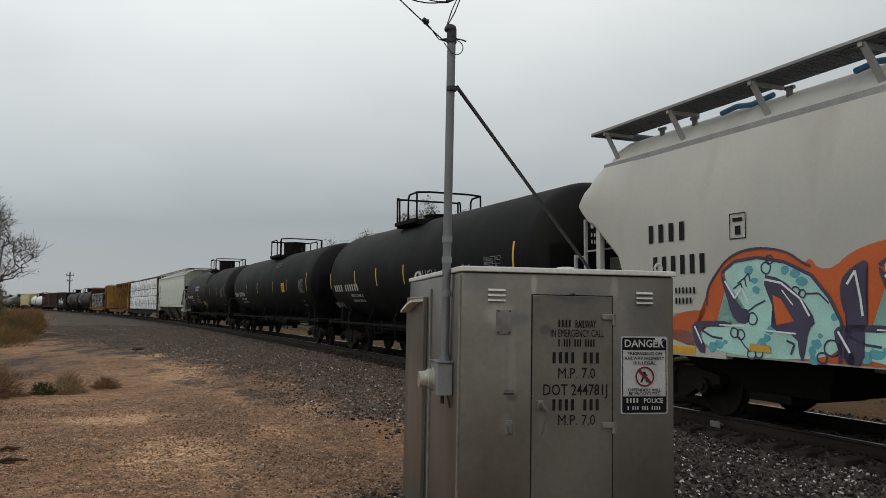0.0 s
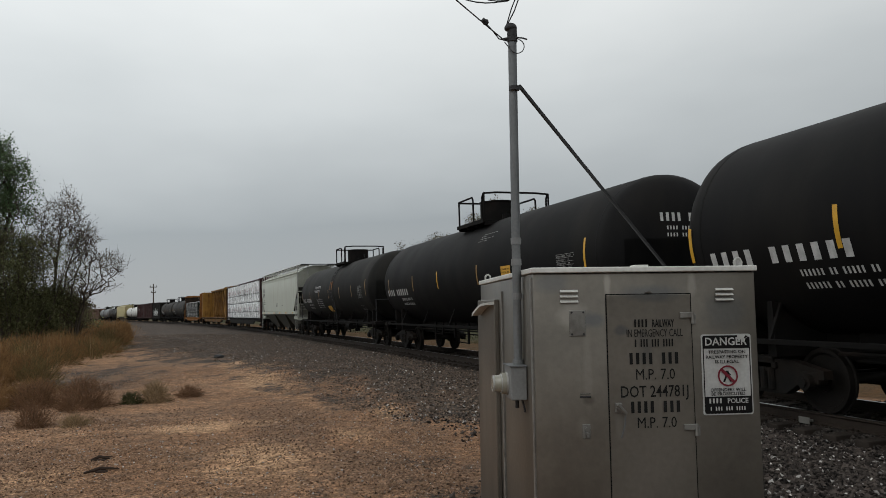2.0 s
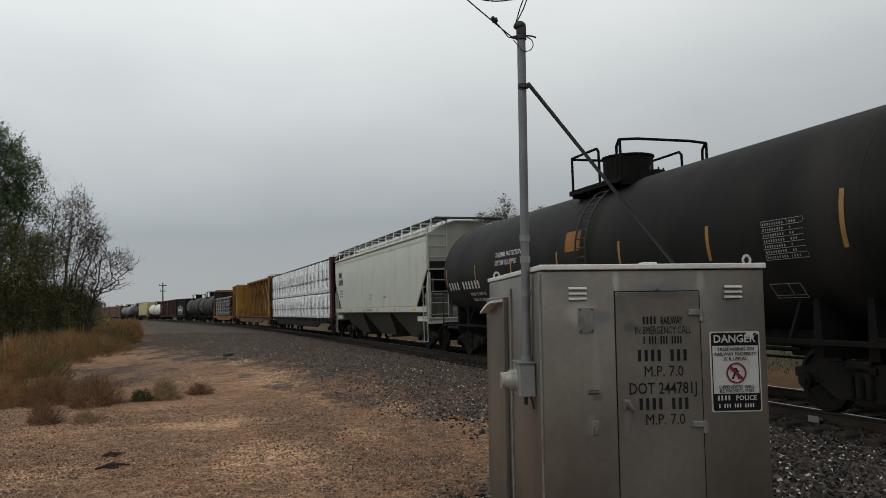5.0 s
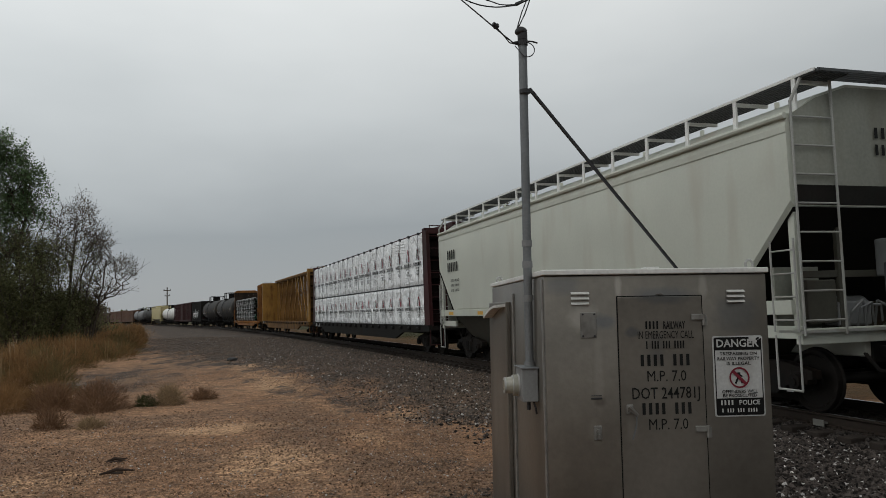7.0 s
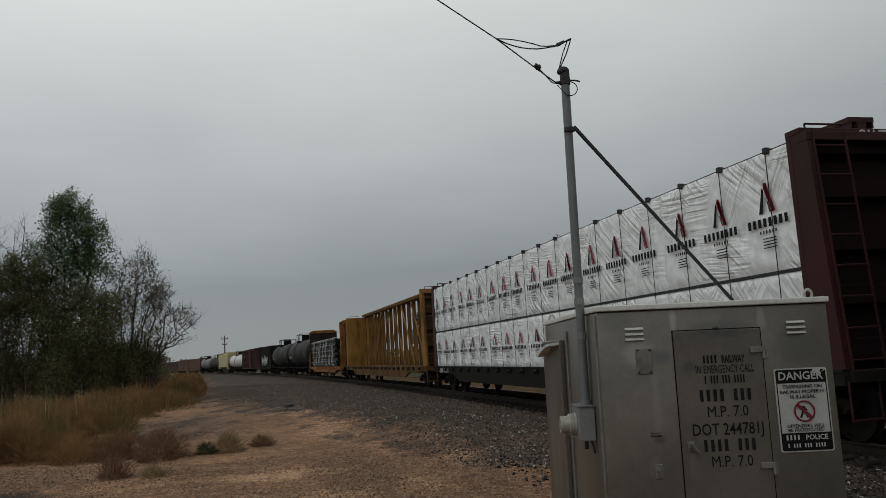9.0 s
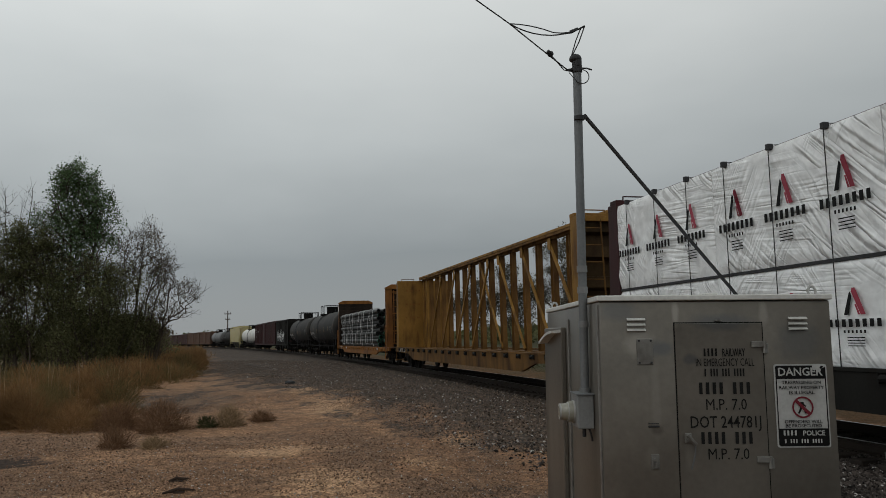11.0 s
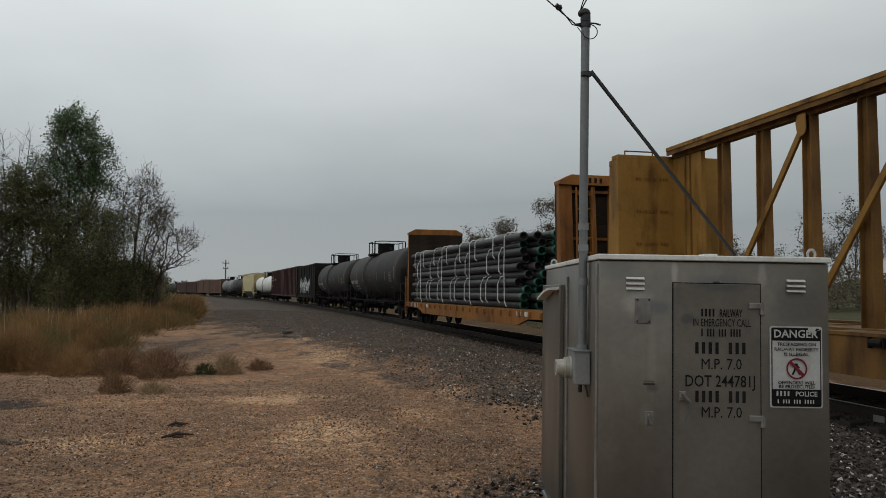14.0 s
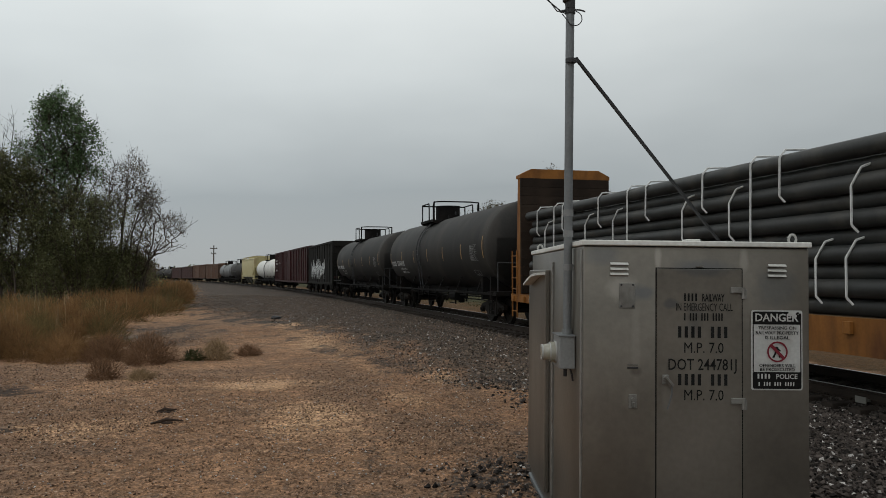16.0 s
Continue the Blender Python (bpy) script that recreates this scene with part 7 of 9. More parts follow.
def centre_beam_car(s0, s1, label, paint, deckpaint, spin, webpaint=None, broad=False, z1=4.66, inside=None):
    webpaint = webpaint or paint
    car, length = start_car("centre_beam_car", label, "flat car", s0, s1, spin)
    hb = length / 2 - 0.75
    bm = bmesh.new()
    for sx in (-1, 1):
        x0, x1 = sorted((sx * 1.50, sx * 1.40))
        slab(bm, [(-hb, 0.88), (-hb, 1.10), (hb, 1.10), (hb, 0.88), (hb - 3.4, 0.80), (hb - 4.6, 0.52), (-hb + 4.6, 0.52), (-hb + 3.4, 0.80)], x0, x1)
        box(bm, *sorted((sx * 1.52, sx * 1.30)), -hb, hb, 1.06, 1.11, 0.004)
    part("side_sill", bm, deckpaint, car)
    bm = bmesh.new()
    box(bm, -0.30, 0.30, -hb, hb, 0.70, 1.08)
    n = int(2 * hb / 1.2)
    for i in range(n + 1):
        y = -hb + 2 * hb * i / n
        box(bm, -1.40, 1.40, y - 0.07, y + 0.07, 0.92, 1.075)
    part("deck_frame", bm, deckpaint, car)
    bm = bmesh.new()
    for i in range(n):
        y = -hb + 2 * hb * (i + 0.5) / n
        box(bm, -1.40, 1.40, y - 0.40, y + 0.40, 1.02, 1.06)
    part("deck_board", bm, M_DECK, car)
    for sgn in (-1, 1):
        bk = bulkhead(car, sgn * (hb - 0.55), sgn, paint, panel=inside, broad=broad, z1=z1)
        bm = bmesh.new()
        e = sgn * (hb + 0.02)
        ladder(bm, (-1.34 if broad else -1.40, e, 1.0), (-1.34 if broad else -1.40, sgn * (hb - (0.2 if broad else 0.4)), 4.6), (0.56 if broad else 0.48, 0, 0), 8 if broad else 10, 0.016)
        tube(bm, [(-1.45, e, 0.95), (-1.45, e, 0.4), (-0.95, e, 0.4), (-0.95, e, 0.95)], 0.02, 6)
        tube(bm, [(-1.2, sgn * (hb - 0.5), z1), (-1.2, sgn * (hb - 0.5), z1 + 0.14), (-0.5, sgn * (hb - 0.5), z1 + 0.14), (-0.5, sgn * (hb - 0.5), z1)], 0.016, 6)
        part("end_ladder", bm, webpaint, bk)
    # the beam: chords, posts and braces
    inner = hb - 0.65
    bm = bmesh.new()
    box(bm, -0.24, 0.24, -inner, inner, 4.89, 4.98, 0.01)
    part("top_chord", bm, paint, car)
    for x0, x1, z0 in ((-0.22, -0.19, 4.80), (0.19, 0.22, 4.80), (-0.08, 0.08, 4.73)):
        bm = bmesh.new()
        box(bm, x0, x1, -inner, inner, z0, 4.89)
        part("chord_plate", bm, webpaint, car)
    posts = 2 * round(inner / 1.32)
    step = 2 * inner / posts
    pm = bmesh.new()
    section = lambda h, z: [(x, y, z) for x, y in ((-0.09, -h), (0.09, -h), (0.09, -h + 0.022), (0.012, -h + 0.022), (0.012, h - 0.022), (0.09, h - 0.022),
                                                   (0.09, h), (-0.09, h), (-0.09, h - 0.022), (-0.012, h - 0.022), (-0.012, -h + 0.022), (-0.09, -h + 0.022))]
    loft(pm, [section(0.15, 1.05), section(0.105, 4.75)])
    bmesh.ops.recalc_face_normals(pm, faces=pm.faces)
    me = bpy.data.meshes.new("post")
    pm.to_mesh(me)
    pm.free()
    me.materials.append(webpaint)
    for i in range(posts // 2):
        for sgn in (-1, 1):
            share("post", me, car, (0, sgn * step * (i + 0.5), 0))
    for sgn in (-1, 1):
        for k in range(0, posts // 2 - 1, 2):
            a, b = sgn * step * (k - 0.5), sgn * step * (k + 1.5)
            off = -0.13 if sgn > 0 or k else -0.06
            bm = bmesh.new()
            beam(bm, (off, a, 4.55), (off, b, 1.15), 0.115, 0.055, up=(1, 0, 0))
            br = part("brace", bm, paint, car)
            bm = bmesh.new()
            tab = [(a - sgn * 0.10, 4.76), (a - sgn * 0.10, 4.50)] + [(a + sgn * 0.02 - sgn * 0.12 * math.cos(q), 4.50 - 0.13 * math.sin(q)) for q in np.linspace(0.3, 2.6, 7)] + [(a + sgn * 0.16, 4.62), (a + sgn * 0.10, 4.76)]
            slab(bm, tab, off - 0.045, off - 0.030)
            part("gusset", bm, paint, br)
    # solid web panels beside the bulkheads
    for sgn in (-1, 1):
        bm = bmesh.new()
        y0, y1 = sorted((sgn * inner, sgn * (inner - step * 0.9)))
        box(bm, -0.05, 0.05, y0, y1, 1.05, 4.72)
        part("web_panel", bm, paint, car)
    # winches along the sill
    bm = bmesh.new()
    rod(bm, (-1.53, -0.10, 0.99), (-1.53, 0.10, 0.99), 0.055, 8)
    box(bm, -1.56, -1.50, -0.14, -0.11, 0.92, 1.06)
    box(bm, -1.56, -1.50, 0.11, 0.14, 0.92, 1.06)
    me = bpy.data.meshes.new("strap_winch")
    bm.to_mesh(me)
    bm.free()
    me.materials.append(M_TRUCK)
    for i in range(n):
        share("strap_winch", me, car, (0, -hb + 1.2 + (2 * hb - 2.4) * i / (n - 1), 0))
    return car, length, hb


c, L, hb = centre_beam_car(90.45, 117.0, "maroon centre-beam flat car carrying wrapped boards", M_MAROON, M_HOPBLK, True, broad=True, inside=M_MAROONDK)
part("lettering", letters("CAUTION", 0.16, lambda u, v: Vector((-0.45 + u, -hb + 0.28, 4.50 + v)), 0.9), M_MARK, c, "white stencilled word")
part("lettering", bars("xxxx xxxxx", 0.2, 0.13, lambda u, v: Vector((-1.512, hb - 1.2 - u, 0.84 + v))), M_MARK, c, "white stencilled bars")


def board_load(s0, s1, car_span):
    ctr = (car_span[0] + car_span[1]) / 2
    load = thing("wrapped_board_load", "two tiers of white plastic-wrapped board bundles strapped to the beam", "cargo")
    TRAIN.append((load, ctr, (car_span[1] - car_span[0]) / 2 - 2.35))
    y0, y1 = s0 - ctr, s1 - ctr
    n = 6
    w = (y1 - y0) / n
    variants = []
    for k in range(4):
        bm = bmesh.new()
        gx, gz = 64, 24
        h = 1.76
        rnd = random.Random(40 + k)
        ph = rnd.uniform(0, 9)
        grid = []
        for j in range(gz + 1):
            row = []
            for i in range(gx + 1):
                u, v = i / gx, j / gz
                q = u * w
                edge = min(q, w - q, v * h, (1 - v) * h)
                fold = noise.noise((q * 0.9 + ph + v * 2, v * 3.5 - q * 1.3, k)) * 0.030 + noise.noise((q * 1.6 + v * 5 + ph, v * 8 - q * 3.5, k + 3)) * 0.018
                pull = max(0, 0.10 - edge) * 0.35
                row.append(bm.verts.new((-fold * min(1, edge * 5) + pull, (u - 0.5) * (w - 0.012), v * h)))
            grid.append(row)
        for j in range(gz):
            for i in range(gx):
                bm.faces.new((grid[j][i], grid[j][i + 1], grid[j + 1][i + 1], grid[j + 1][i]))
        b0 = [bm.verts.new((1.05, y, z)) for y, z in ((-w / 2 + 0.006, 0), (w / 2 - 0.006, 0), (w / 2 - 0.006, h), (-w / 2 + 0.006, h))]
        bm.faces.new([grid[0][i] for i in range(gx + 1)] + [b0[1], b0[0]])
        bm.faces.new([grid[gz][i] for i in range(gx + 1)][::-1] + [b0[3], b0[2]])
        bm.faces.new([grid[j][0] for j in range(gz + 1)][::-1] + [b0[0], b0[3]])
        bm.faces.new([grid[j][gx] for j in range(gz + 1)] + [b0[2], b0[1]])
        bm.faces.new(b0)
        bmesh.ops.recalc_face_normals(bm, faces=bm.faces)
        me = bpy.data.meshes.new("wrapped_pack")
        bm.to_mesh(me)
        bm.free()
        me.materials.append(M_WRAP)
        me.shade_smooth()
        me.set_sharp_from_angle(angle=radians(50))
        variants.append(me)
    # printed emblem and bars, repeated along a pack
    bm = bmesh.new()
    X = -0.034
    for poly in (((0.17, 0.80), (0.26, 0.80), (0.10, 1.24), (0.04, 1.24), (0.02, 1.18)), ((0.12, 0.80), (0.16, 0.80), (0.10, 0.97), (0.07, 0.97))):
        bm.faces.new([bm.verts.new((X, -y + 0.05, z)) for y, z in poly])
    me_red = bpy.data.meshes.new("emblem")
    bmesh.ops.solidify(bm, geom=bm.faces[:], thickness=0.001)
    bm.to_mesh(me_red)
    bm.free()
    me_red.materials.append(M_RED)
    bm = bmesh.new()
    bm.faces.new([bm.verts.new((X, -y + 0.05, z)) for y, z in ((-0.14, 0.80), (-0.05, 0.80), (0.03, 1.12), (0.0, 1.18), (-0.02, 1.16))])
    u = 0.50
    for i in range(8):
        bm.faces.new([bm.verts.new((X, y, z)) for y, z in ((u, 0.60), (u - 0.076, 0.60), (u - 0.076, 0.73), (u, 0.73))])
        u -= 0.128
    u = 0.22
    for i in range(6):
        bm.faces.new([bm.verts.new((X, y, z)) for y, z in ((u, 0.50), (u - 0.035, 0.50), (u - 0.035, 0.55), (u, 0.55))])
        u -= 0.075
    for i in range(4):
        bm.faces.new([bm.verts.new((X, y, z)) for y, z in ((0.16, 0.42 - i * 0.045), (-0.16, 0.42 - i * 0.045), (-0.16, 0.435 - i * 0.045), (0.16, 0.435 - i * 0.045))])
    me_blk = bpy.data.meshes.new("print")
    bm.to_mesh(me_blk)
    bm.free()
    me_blk.materials.append(M_MARKDK)
    rnd = random.Random(8)
    for tier, z, high in ((0, 1.11, 1.465), (1, 2.63, 1.91)):
        for i in range(n):
            y = y0 + w * (i + 0.5)
            b = share("wrapped_pack", variants[rnd.randrange(4)], load, (-1.44 + rnd.uniform(-0.01, 0.01), y, z))
            b.scale = (1, 1, high / 1.76)
            for q in (-1.32, -0.04, 1.24):
                share("emblem", me_red, b, (-0.006, q, 0.06), "red slanted emblem")
                share("print", me_blk, b, (-0.006, q, 0.06), "black printed bars")
            o = share("wrapped_pack", variants[rnd.randrange(4)], load, (1.44, y, z))
            o.rotation_euler = (0, 0, math.pi)
            o.scale = (1, 1, high / 1.76)
    cables = 19
    for i in range(cables):
        y = y0 + (y1 - y0) * (i + 0.45) / cables
        bm = bmesh.new()
        tube(bm, [(-1.475, y + 0.02, 1.1), (-1.482, y, 2.9), (-1.475, y, 4.57), (-0.35, y, 4.66)], 0.008, 4)
        cable = part("tie_cable", bm, M_DARK, load, "dark tie-down cable")
        bm = bmesh.new()
        box(bm, -1.50, -1.40, y - 0.04, y + 0.04, 4.49, 4.59, 0.01)
        part("corner_protector", bm, M_DARK, cable)
    bm = bmesh.new()
    box(bm, -1.43, -0.45, y0, y1, 2.578, 2.628)
    box(bm, 0.45, 1.43, y0, y1, 2.578, 2.628)
    part("dunnage", bm, M_DARK, load)


board_load(91.75, 115.75, (90.45, 117.0))

c, L, hb = centre_beam_car(117.0, 143.4, "empty faded yellow centre-beam flat car", M_YELLOW, M_YELGRIMY, True, M_YELGRIMY, broad=True, z1=4.76, inside=M_YELDARK)
for sgn, n in ((1, 3), (-1, 3)):
    for k in range(n):
        part("lettering", bars("xx xxxx xxx", 0.07, 0.06, lambda u, v, k=k: Vector((-1.0 + u, hb - 0.66, 4.2 - 0.75 * k + v))), M_ORANGE, c, "worn stencil bars")
part("lettering", bars("xxx xxxxxx", 0.2, 0.14, lambda u, v: Vector((-1.512, hb - 1.0 - u, 0.88 + v))), M_MARK, c, "white stencilled bars")


def pipe_car(s0, s1):
    car, length = start_car("bulkhead_flat_car", "rusty orange bulkhead flat car with timber-faced bulkheads", "flat car", s0, s1, True)
    hb = length / 2 - 0.75
    bm = bmesh.new()
    for sx in (-1, 1):
        x0, x1 = sorted((sx * 1.50, sx * 1.40))
        slab(bm, [(-hb, 0.86), (-hb, 1.08), (hb, 1.08), (hb, 0.86), (hb - 3.2, 0.80), (hb - 4.2, 0.58), (-hb + 4.2, 0.58), (-hb + 3.2, 0.80)], x0, x1)
    part("side_sill", bm, M_ORANGE, car)
    bm = bmesh.new()
    n = int(2 * hb / 0.9)
    box(bm, -1.56, -1.50, -0.07, 0.07, 0.86, 1.03, 0.01)
    me = bpy.data.meshes.new("stake_pocket")
    bm.to_mesh(me)
    bm.free()
    me.materials.append(M_ORANGE)
    for i in range(n + 1):
        share("stake_pocket", me, car, (0, -hb + 0.3 + (2 * hb - 0.6) * i / n, 0))
    bm = bmesh.new()
    m = int(2 * hb / 0.25)
    for i in range(m):
        y = -hb + 2 * hb * (i + 0.5) / m
        box(bm, -1.45, 1.45, y - 0.115, y + 0.115, 1.03, 1.075)
    part("deck_board", bm, M_DECK, car)
    bm = bmesh.new()
    box(bm, -0.3, 0.3, -hb, hb, 0.62, 1.0)
    part("centre_sill", bm, M_TRUCK, car)
    for sgn in (-1, 1):
        y = hb - 0.75 if sgn > 0 else -(hb - 1.2)
        bm = bmesh.new()
        # cap with chamfered shoulders
        poly = [(-1.46, 4.57), (1.46, 4.57), (1.46, 4.67), (1.10, 4.85), (-1.10, 4.85), (-1.46, 4.67)]
        prism(bm, poly, *sorted((y - sgn * 0.02, y + sgn * 0.34)))
        bk = part("bulkhead", bm, M_ORANGE, car, "orange steel bulkhead frame")
        for x, w in ((-1.25, 0.19), (-0.40, 0.045), (0.14, 0.06), (0.70, 0.045), (1.25, 0.19)):
            bm = bmesh.new()
            slab(bm, [(y + sgn * 0.08, 1.0), (y + sgn * 0.46, 1.0), (y + sgn * 0.24, 4.57), (y + sgn * 0.08, 4.57)], x - w, x + w)
            part("bulkhead_post", bm, M_ORANGE, bk)
        for z, q in ((1.3, 0.12), (2.05, 0.36), (3.1, 0.12), (4.4, 0.2)):
            bm = bmesh.new()
            box(bm, -1.055, 1.055, *sorted((y + sgn * 0.08, y + sgn * q)), z - 0.035, z + 0.035)
            part("cross_rail", bm, M_ORANGE, bk)
        part("lettering", bars("xxxx xxxxxx", 0.14, 0.13, lambda u, v, y=y, sgn=sgn: Vector((-0.75 + u, y + sgn * 0.345, 4.63 + v))), M_MARKDK, bk, "dark stencilled bars")
        pb = bmesh.new()
        box(pb, -1.44, 1.44, *sorted((y - sgn * 0.02, y + sgn * 0.07)), 0.0, 0.264, 0.008)
        me = bpy.data.meshes.new("plank")
        bmesh.ops.recalc_face_normals(pb, faces=pb.faces)
        pb.to_mesh(me)
        pb.free()
        me.materials.append(M_WOOD)
        for i in range(13):
            share("plank", me, bk, (0, 0, 1.10 + i * 0.267))
        bm = bmesh.new()
        e = y + sgn * 0.50
        ladder(bm, (-1.02, e + sgn * 0.02, 1.3), (-0.98, y + sgn * 0.38, 4.5), (0.46, 0, 0), 8, 0.02)
        ladder(bm, (-1.50, y + sgn * 0.2, 0.4), (-1.50, y + sgn * 0.2, 2.4), (0, sgn * 0.42, 0), 6, 0.016)
        part("end_ladder", bm, M_ORANGE, bk)
    bm = bars("xxxx xxxxxx", 0.2, 0.12, lambda u, v: Vector((-1.512, hb - 1.6 - u, 0.86 + v)))
    part("lettering", bm, M_MARK, car, "white stencilled bars")
    for y in (-hb + 3.8, -hb + 3.1, hb - 5.2):
        bm = bmesh.new()
        box(bm, -1.512, -1.503, y, y + 0.36, 0.88, 1.02)
        part("data_plate", bm, M_MARK, car, "pale data plate")
    # the load of pipes
    load = thing("pipe_load", "stacked black steel pipes with green ends in white straps", "cargo")
    TRAIN.append((load, (s0 + s1) / 2, length / 2 - 2.35))
    rnd = random.Random(21)
    d = 0.268
    pitch = 0.2425
    rear = hb - 0.95
    seg = 14
    for row in range(10):
        z = 1.212 + row * pitch
        inset = 0.135 * (1 - row % 2)
        for k in range(7 + row % 2):
            x = -1.24 + inset + 0.354 * k + rnd.uniform(-0.012, 0.012)
            front = max(-6.25 - 0.55 * k, -8.9) + rnd.uniform(-0.40, 0.30)
            yr = rear - rnd.uniform(0.0, 0.35)
            bm = bmesh.new()
            ro, ri = d / 2, d / 2 - 0.018
            dz = rnd.uniform(-0.02, 0.012)
            ringf = lambda r_, y_: [(x + r_ * math.cos(a), y_, z + dz * (y_ < 0) + r_ * math.sin(a)) for a in np.linspace(0, 2 * math.pi, seg + 1)[:-1]]
            loft(bm, [ringf(ri, yr - 0.4), ringf(ri, yr), ringf(ro, yr), ringf(ro, front + 0.16)])
            p = smooth(part("pipe", bm, M_PIPE, load), 30)
            bm = bmesh.new()
            loft(bm, [ringf(ri, front + 0.5), ringf(ri, front), ringf(ro + 0.010, front), ringf(ro + 0.010, front + 0.16), ringf(ro, front + 0.17)], close=False)
            part("pipe_collar", bm, M_GREEN if rnd.random() < (0.25 if k < 1 else 0.8) else M_PIPE, p, "green coated pipe end")
    # white straps: over the top tiers, round the middle ones, and right down the side
    y = -5.0
    i = 0
    while y < rear - 0.4:
        kind = (0, 1, 2, 1, 3, 2)[i % 6]
        if kind == 0:
            pts = [(-0.9, y, 3.60), (-1.28, y, 3.58), (-1.385, y, 3.46), (-1.395, y + 0.02, 2.3), (-1.39, y, 1.30), (-1.34, y - 0.05, 1.12)]
        elif kind == 2:
            pts = [(-0.9, y, 3.60), (-1.28, y, 3.58), (-1.385, y, 3.46), (-1.395, y + 0.01, 2.86), (-1.34, y - 0.05, 2.76)]
        else:
            o = 0.0 if kind == 1 else -0.98
            pts = [(-1.08, y - 0.22, 3.20 + o), (-1.33, y - 0.12, 3.10 + o), (-1.392, y, 2.86 + o), (-1.395, y, 2.32 + o), (-1.34, y - 0.06, 2.22 + o)]
        bm = bmesh.new()
        tube(bm, pts, 0.017, 5)
        part("strap", bm, M_STRAP, load, "white tie-down strap")
        if kind == 1:
            bm = bmesh.new()
            tube(bm, [(px_, py_ + 0.12, pz_ - 0.98) for px_, py_, pz_ in pts], 0.017, 5)
            part("strap", bm, M_STRAP, load, "white tie-down strap")
        y += rnd.uniform(0.55, 0.8)
        i += 1


pipe_car(143.9, 166.7)

# ---- the cars farther back ----
tank_car(166.7, 185.6, "sooty grey-black tank car with a yellow mark", M_TANKGREY, r=1.56, spin=False, marks="c", py=1.4)
tank_car(185.6, 204.3, "sooty dark grey tank car", M_TANKGREY, r=1.54, marks="c", py=0.9)


def box_body(s0, s1, name, label, category, paint, top=4.55, open_top=False, ribs=12, door=False):
    car, length = start_car(name, label, category, s0, s1)
    hb = length / 2 - 0.7
    bm = bmesh.new()
    if open_top:
        box(bm, -1.50, -1.40, -hb, hb, 1.0, top, 0.01)
        box(bm, 1.40, 1.50, -hb, hb, 1.0, top, 0.01)
        box(bm, -1.40, 1.40, -hb, -hb + 0.1, 1.6, top, 0.01)
        box(bm, -1.40, 1.40, hb - 0.1, hb, 1.6, top, 0.01)
        box(bm, -1.40, 1.40, -hb + 0.1, hb - 0.1, 1.0, 1.2)
    else:
        prism(bm, [(-1.48, 1.0), (1.48, 1.0), (1.48, top - 0.12), (1.30, top), (0.0, top + 0.06), (-1.30, top), (-1.48, top - 0.12)], -hb, hb)
    part("body", bm, paint, car)
    bm = bmesh.new()
    for sx in (-1, 1):
        for i in range(ribs + 1):
            y = -hb + 0.05 + (2 * hb - 0.1) * i / ribs
            box(bm, *sorted((sx * 1.48, sx * 1.56)), y - 0.06, y + 0.06, 1.0, top - 0.1, 0.01)
        box(bm, *sorted((sx * 1.48, sx * 1.57)), -hb, hb, top - 0.18, top - 0.05, 0.01)
        box(bm, *sorted((sx * 1.48, sx * 1.57)), -hb, hb, 0.9, 1.08, 0.01)
    for sgn in (-1, 1):
        for i in range(6):
            z = 1.3 + (top - 1.7) * i / 5
            box(bm, -1.4, 1.4, *sorted((sgn * hb, sgn * (hb + 0.07))), z - 0.05, z + 0.05, 0.01)
    part("rib", bm, paint, car)
    if door:
        bm = bmesh.new()
        box(bm, -1.60, -1.50, -1.6, 1.6, 1.05, top - 0.2, 0.02)
        for y in (-0.8, 0.8):
            rod(bm, (-1.62, y, 1.1), (-1.62, y, top - 0.25), 0.025, 6)
        part("sliding_door", bm, paint, car)
    bm = bmesh.new()
    box(bm, -0.3, 0.3, -hb, hb, 0.7, 1.0)
    for sgn in (-1, 1):
        for sx in (-1.52, 1.10):
            ladder(bm, (sx, sgn * (hb + 0.1), 0.6), (sx, sgn * (hb + 0.1), top - 0.3), (0.42, 0, 0), 8, 0.016)
    part("end_ladder", bm, M_TRUCK, car)
    if open_top:
        for b in (-0.62, -0.2, 0.2, 0.62):
            y = b * hb
            bm = bmesh.new()
            slab(bm, [(y - hb * 0.2, 1.05), (y + hb * 0.2, 1.05), (y + 0.3, 0.4), (y - 0.3, 0.4)], -1.2, 1.2)
            part("outlet_bay", bm, paint, car)
    return car, length, hb


c, L, hb = box_body(204.3, 219.6, "open_hopper_car", "black open-top hopper car with white graffiti", "hopper car", M_HOPBLK, 4.42, True, 10)
rs = random.Random(12)
polys = []
for i in range(16):
    y = hb - 2.2 - i * 0.5
    polys += ribbon([(y, 1.5 + rs.uniform(-.2, .3)), (y - 0.2, 2.9 + rs.uniform(-.5, .3)), (y - 0.38, 1.7 + rs.uniform(-.2, .5)), (y - 0.5, 2.5)], 0.09)
spray(c, "graffiti", G_WHITE, polys, -1.566, "white graffiti strokes")
c, L, hb = box_body(219.6, 248.6, "box_car", "long dark maroon box car", "box car", M_MAROON, 4.60, False, 22, True)
for k, (y, z) in enumerate(((hb - 1.5, 3.4), (hb - 1.5, 3.0), (hb - 4.5, 3.1), (hb - 1.5, 2.2))):
    part("lettering", bars("xxxx xxxx", 0.22, 0.13, lambda u, v, y=y, z=z: Vector((-1.575, y - u, z + v))), M_MARK, c, "white stencilled bars")
tank_car(248.6, 272.5, "white tank car with rounded ends", M_TANKWHITE, r=1.42, zc=2.62, marks="d", neat=False)
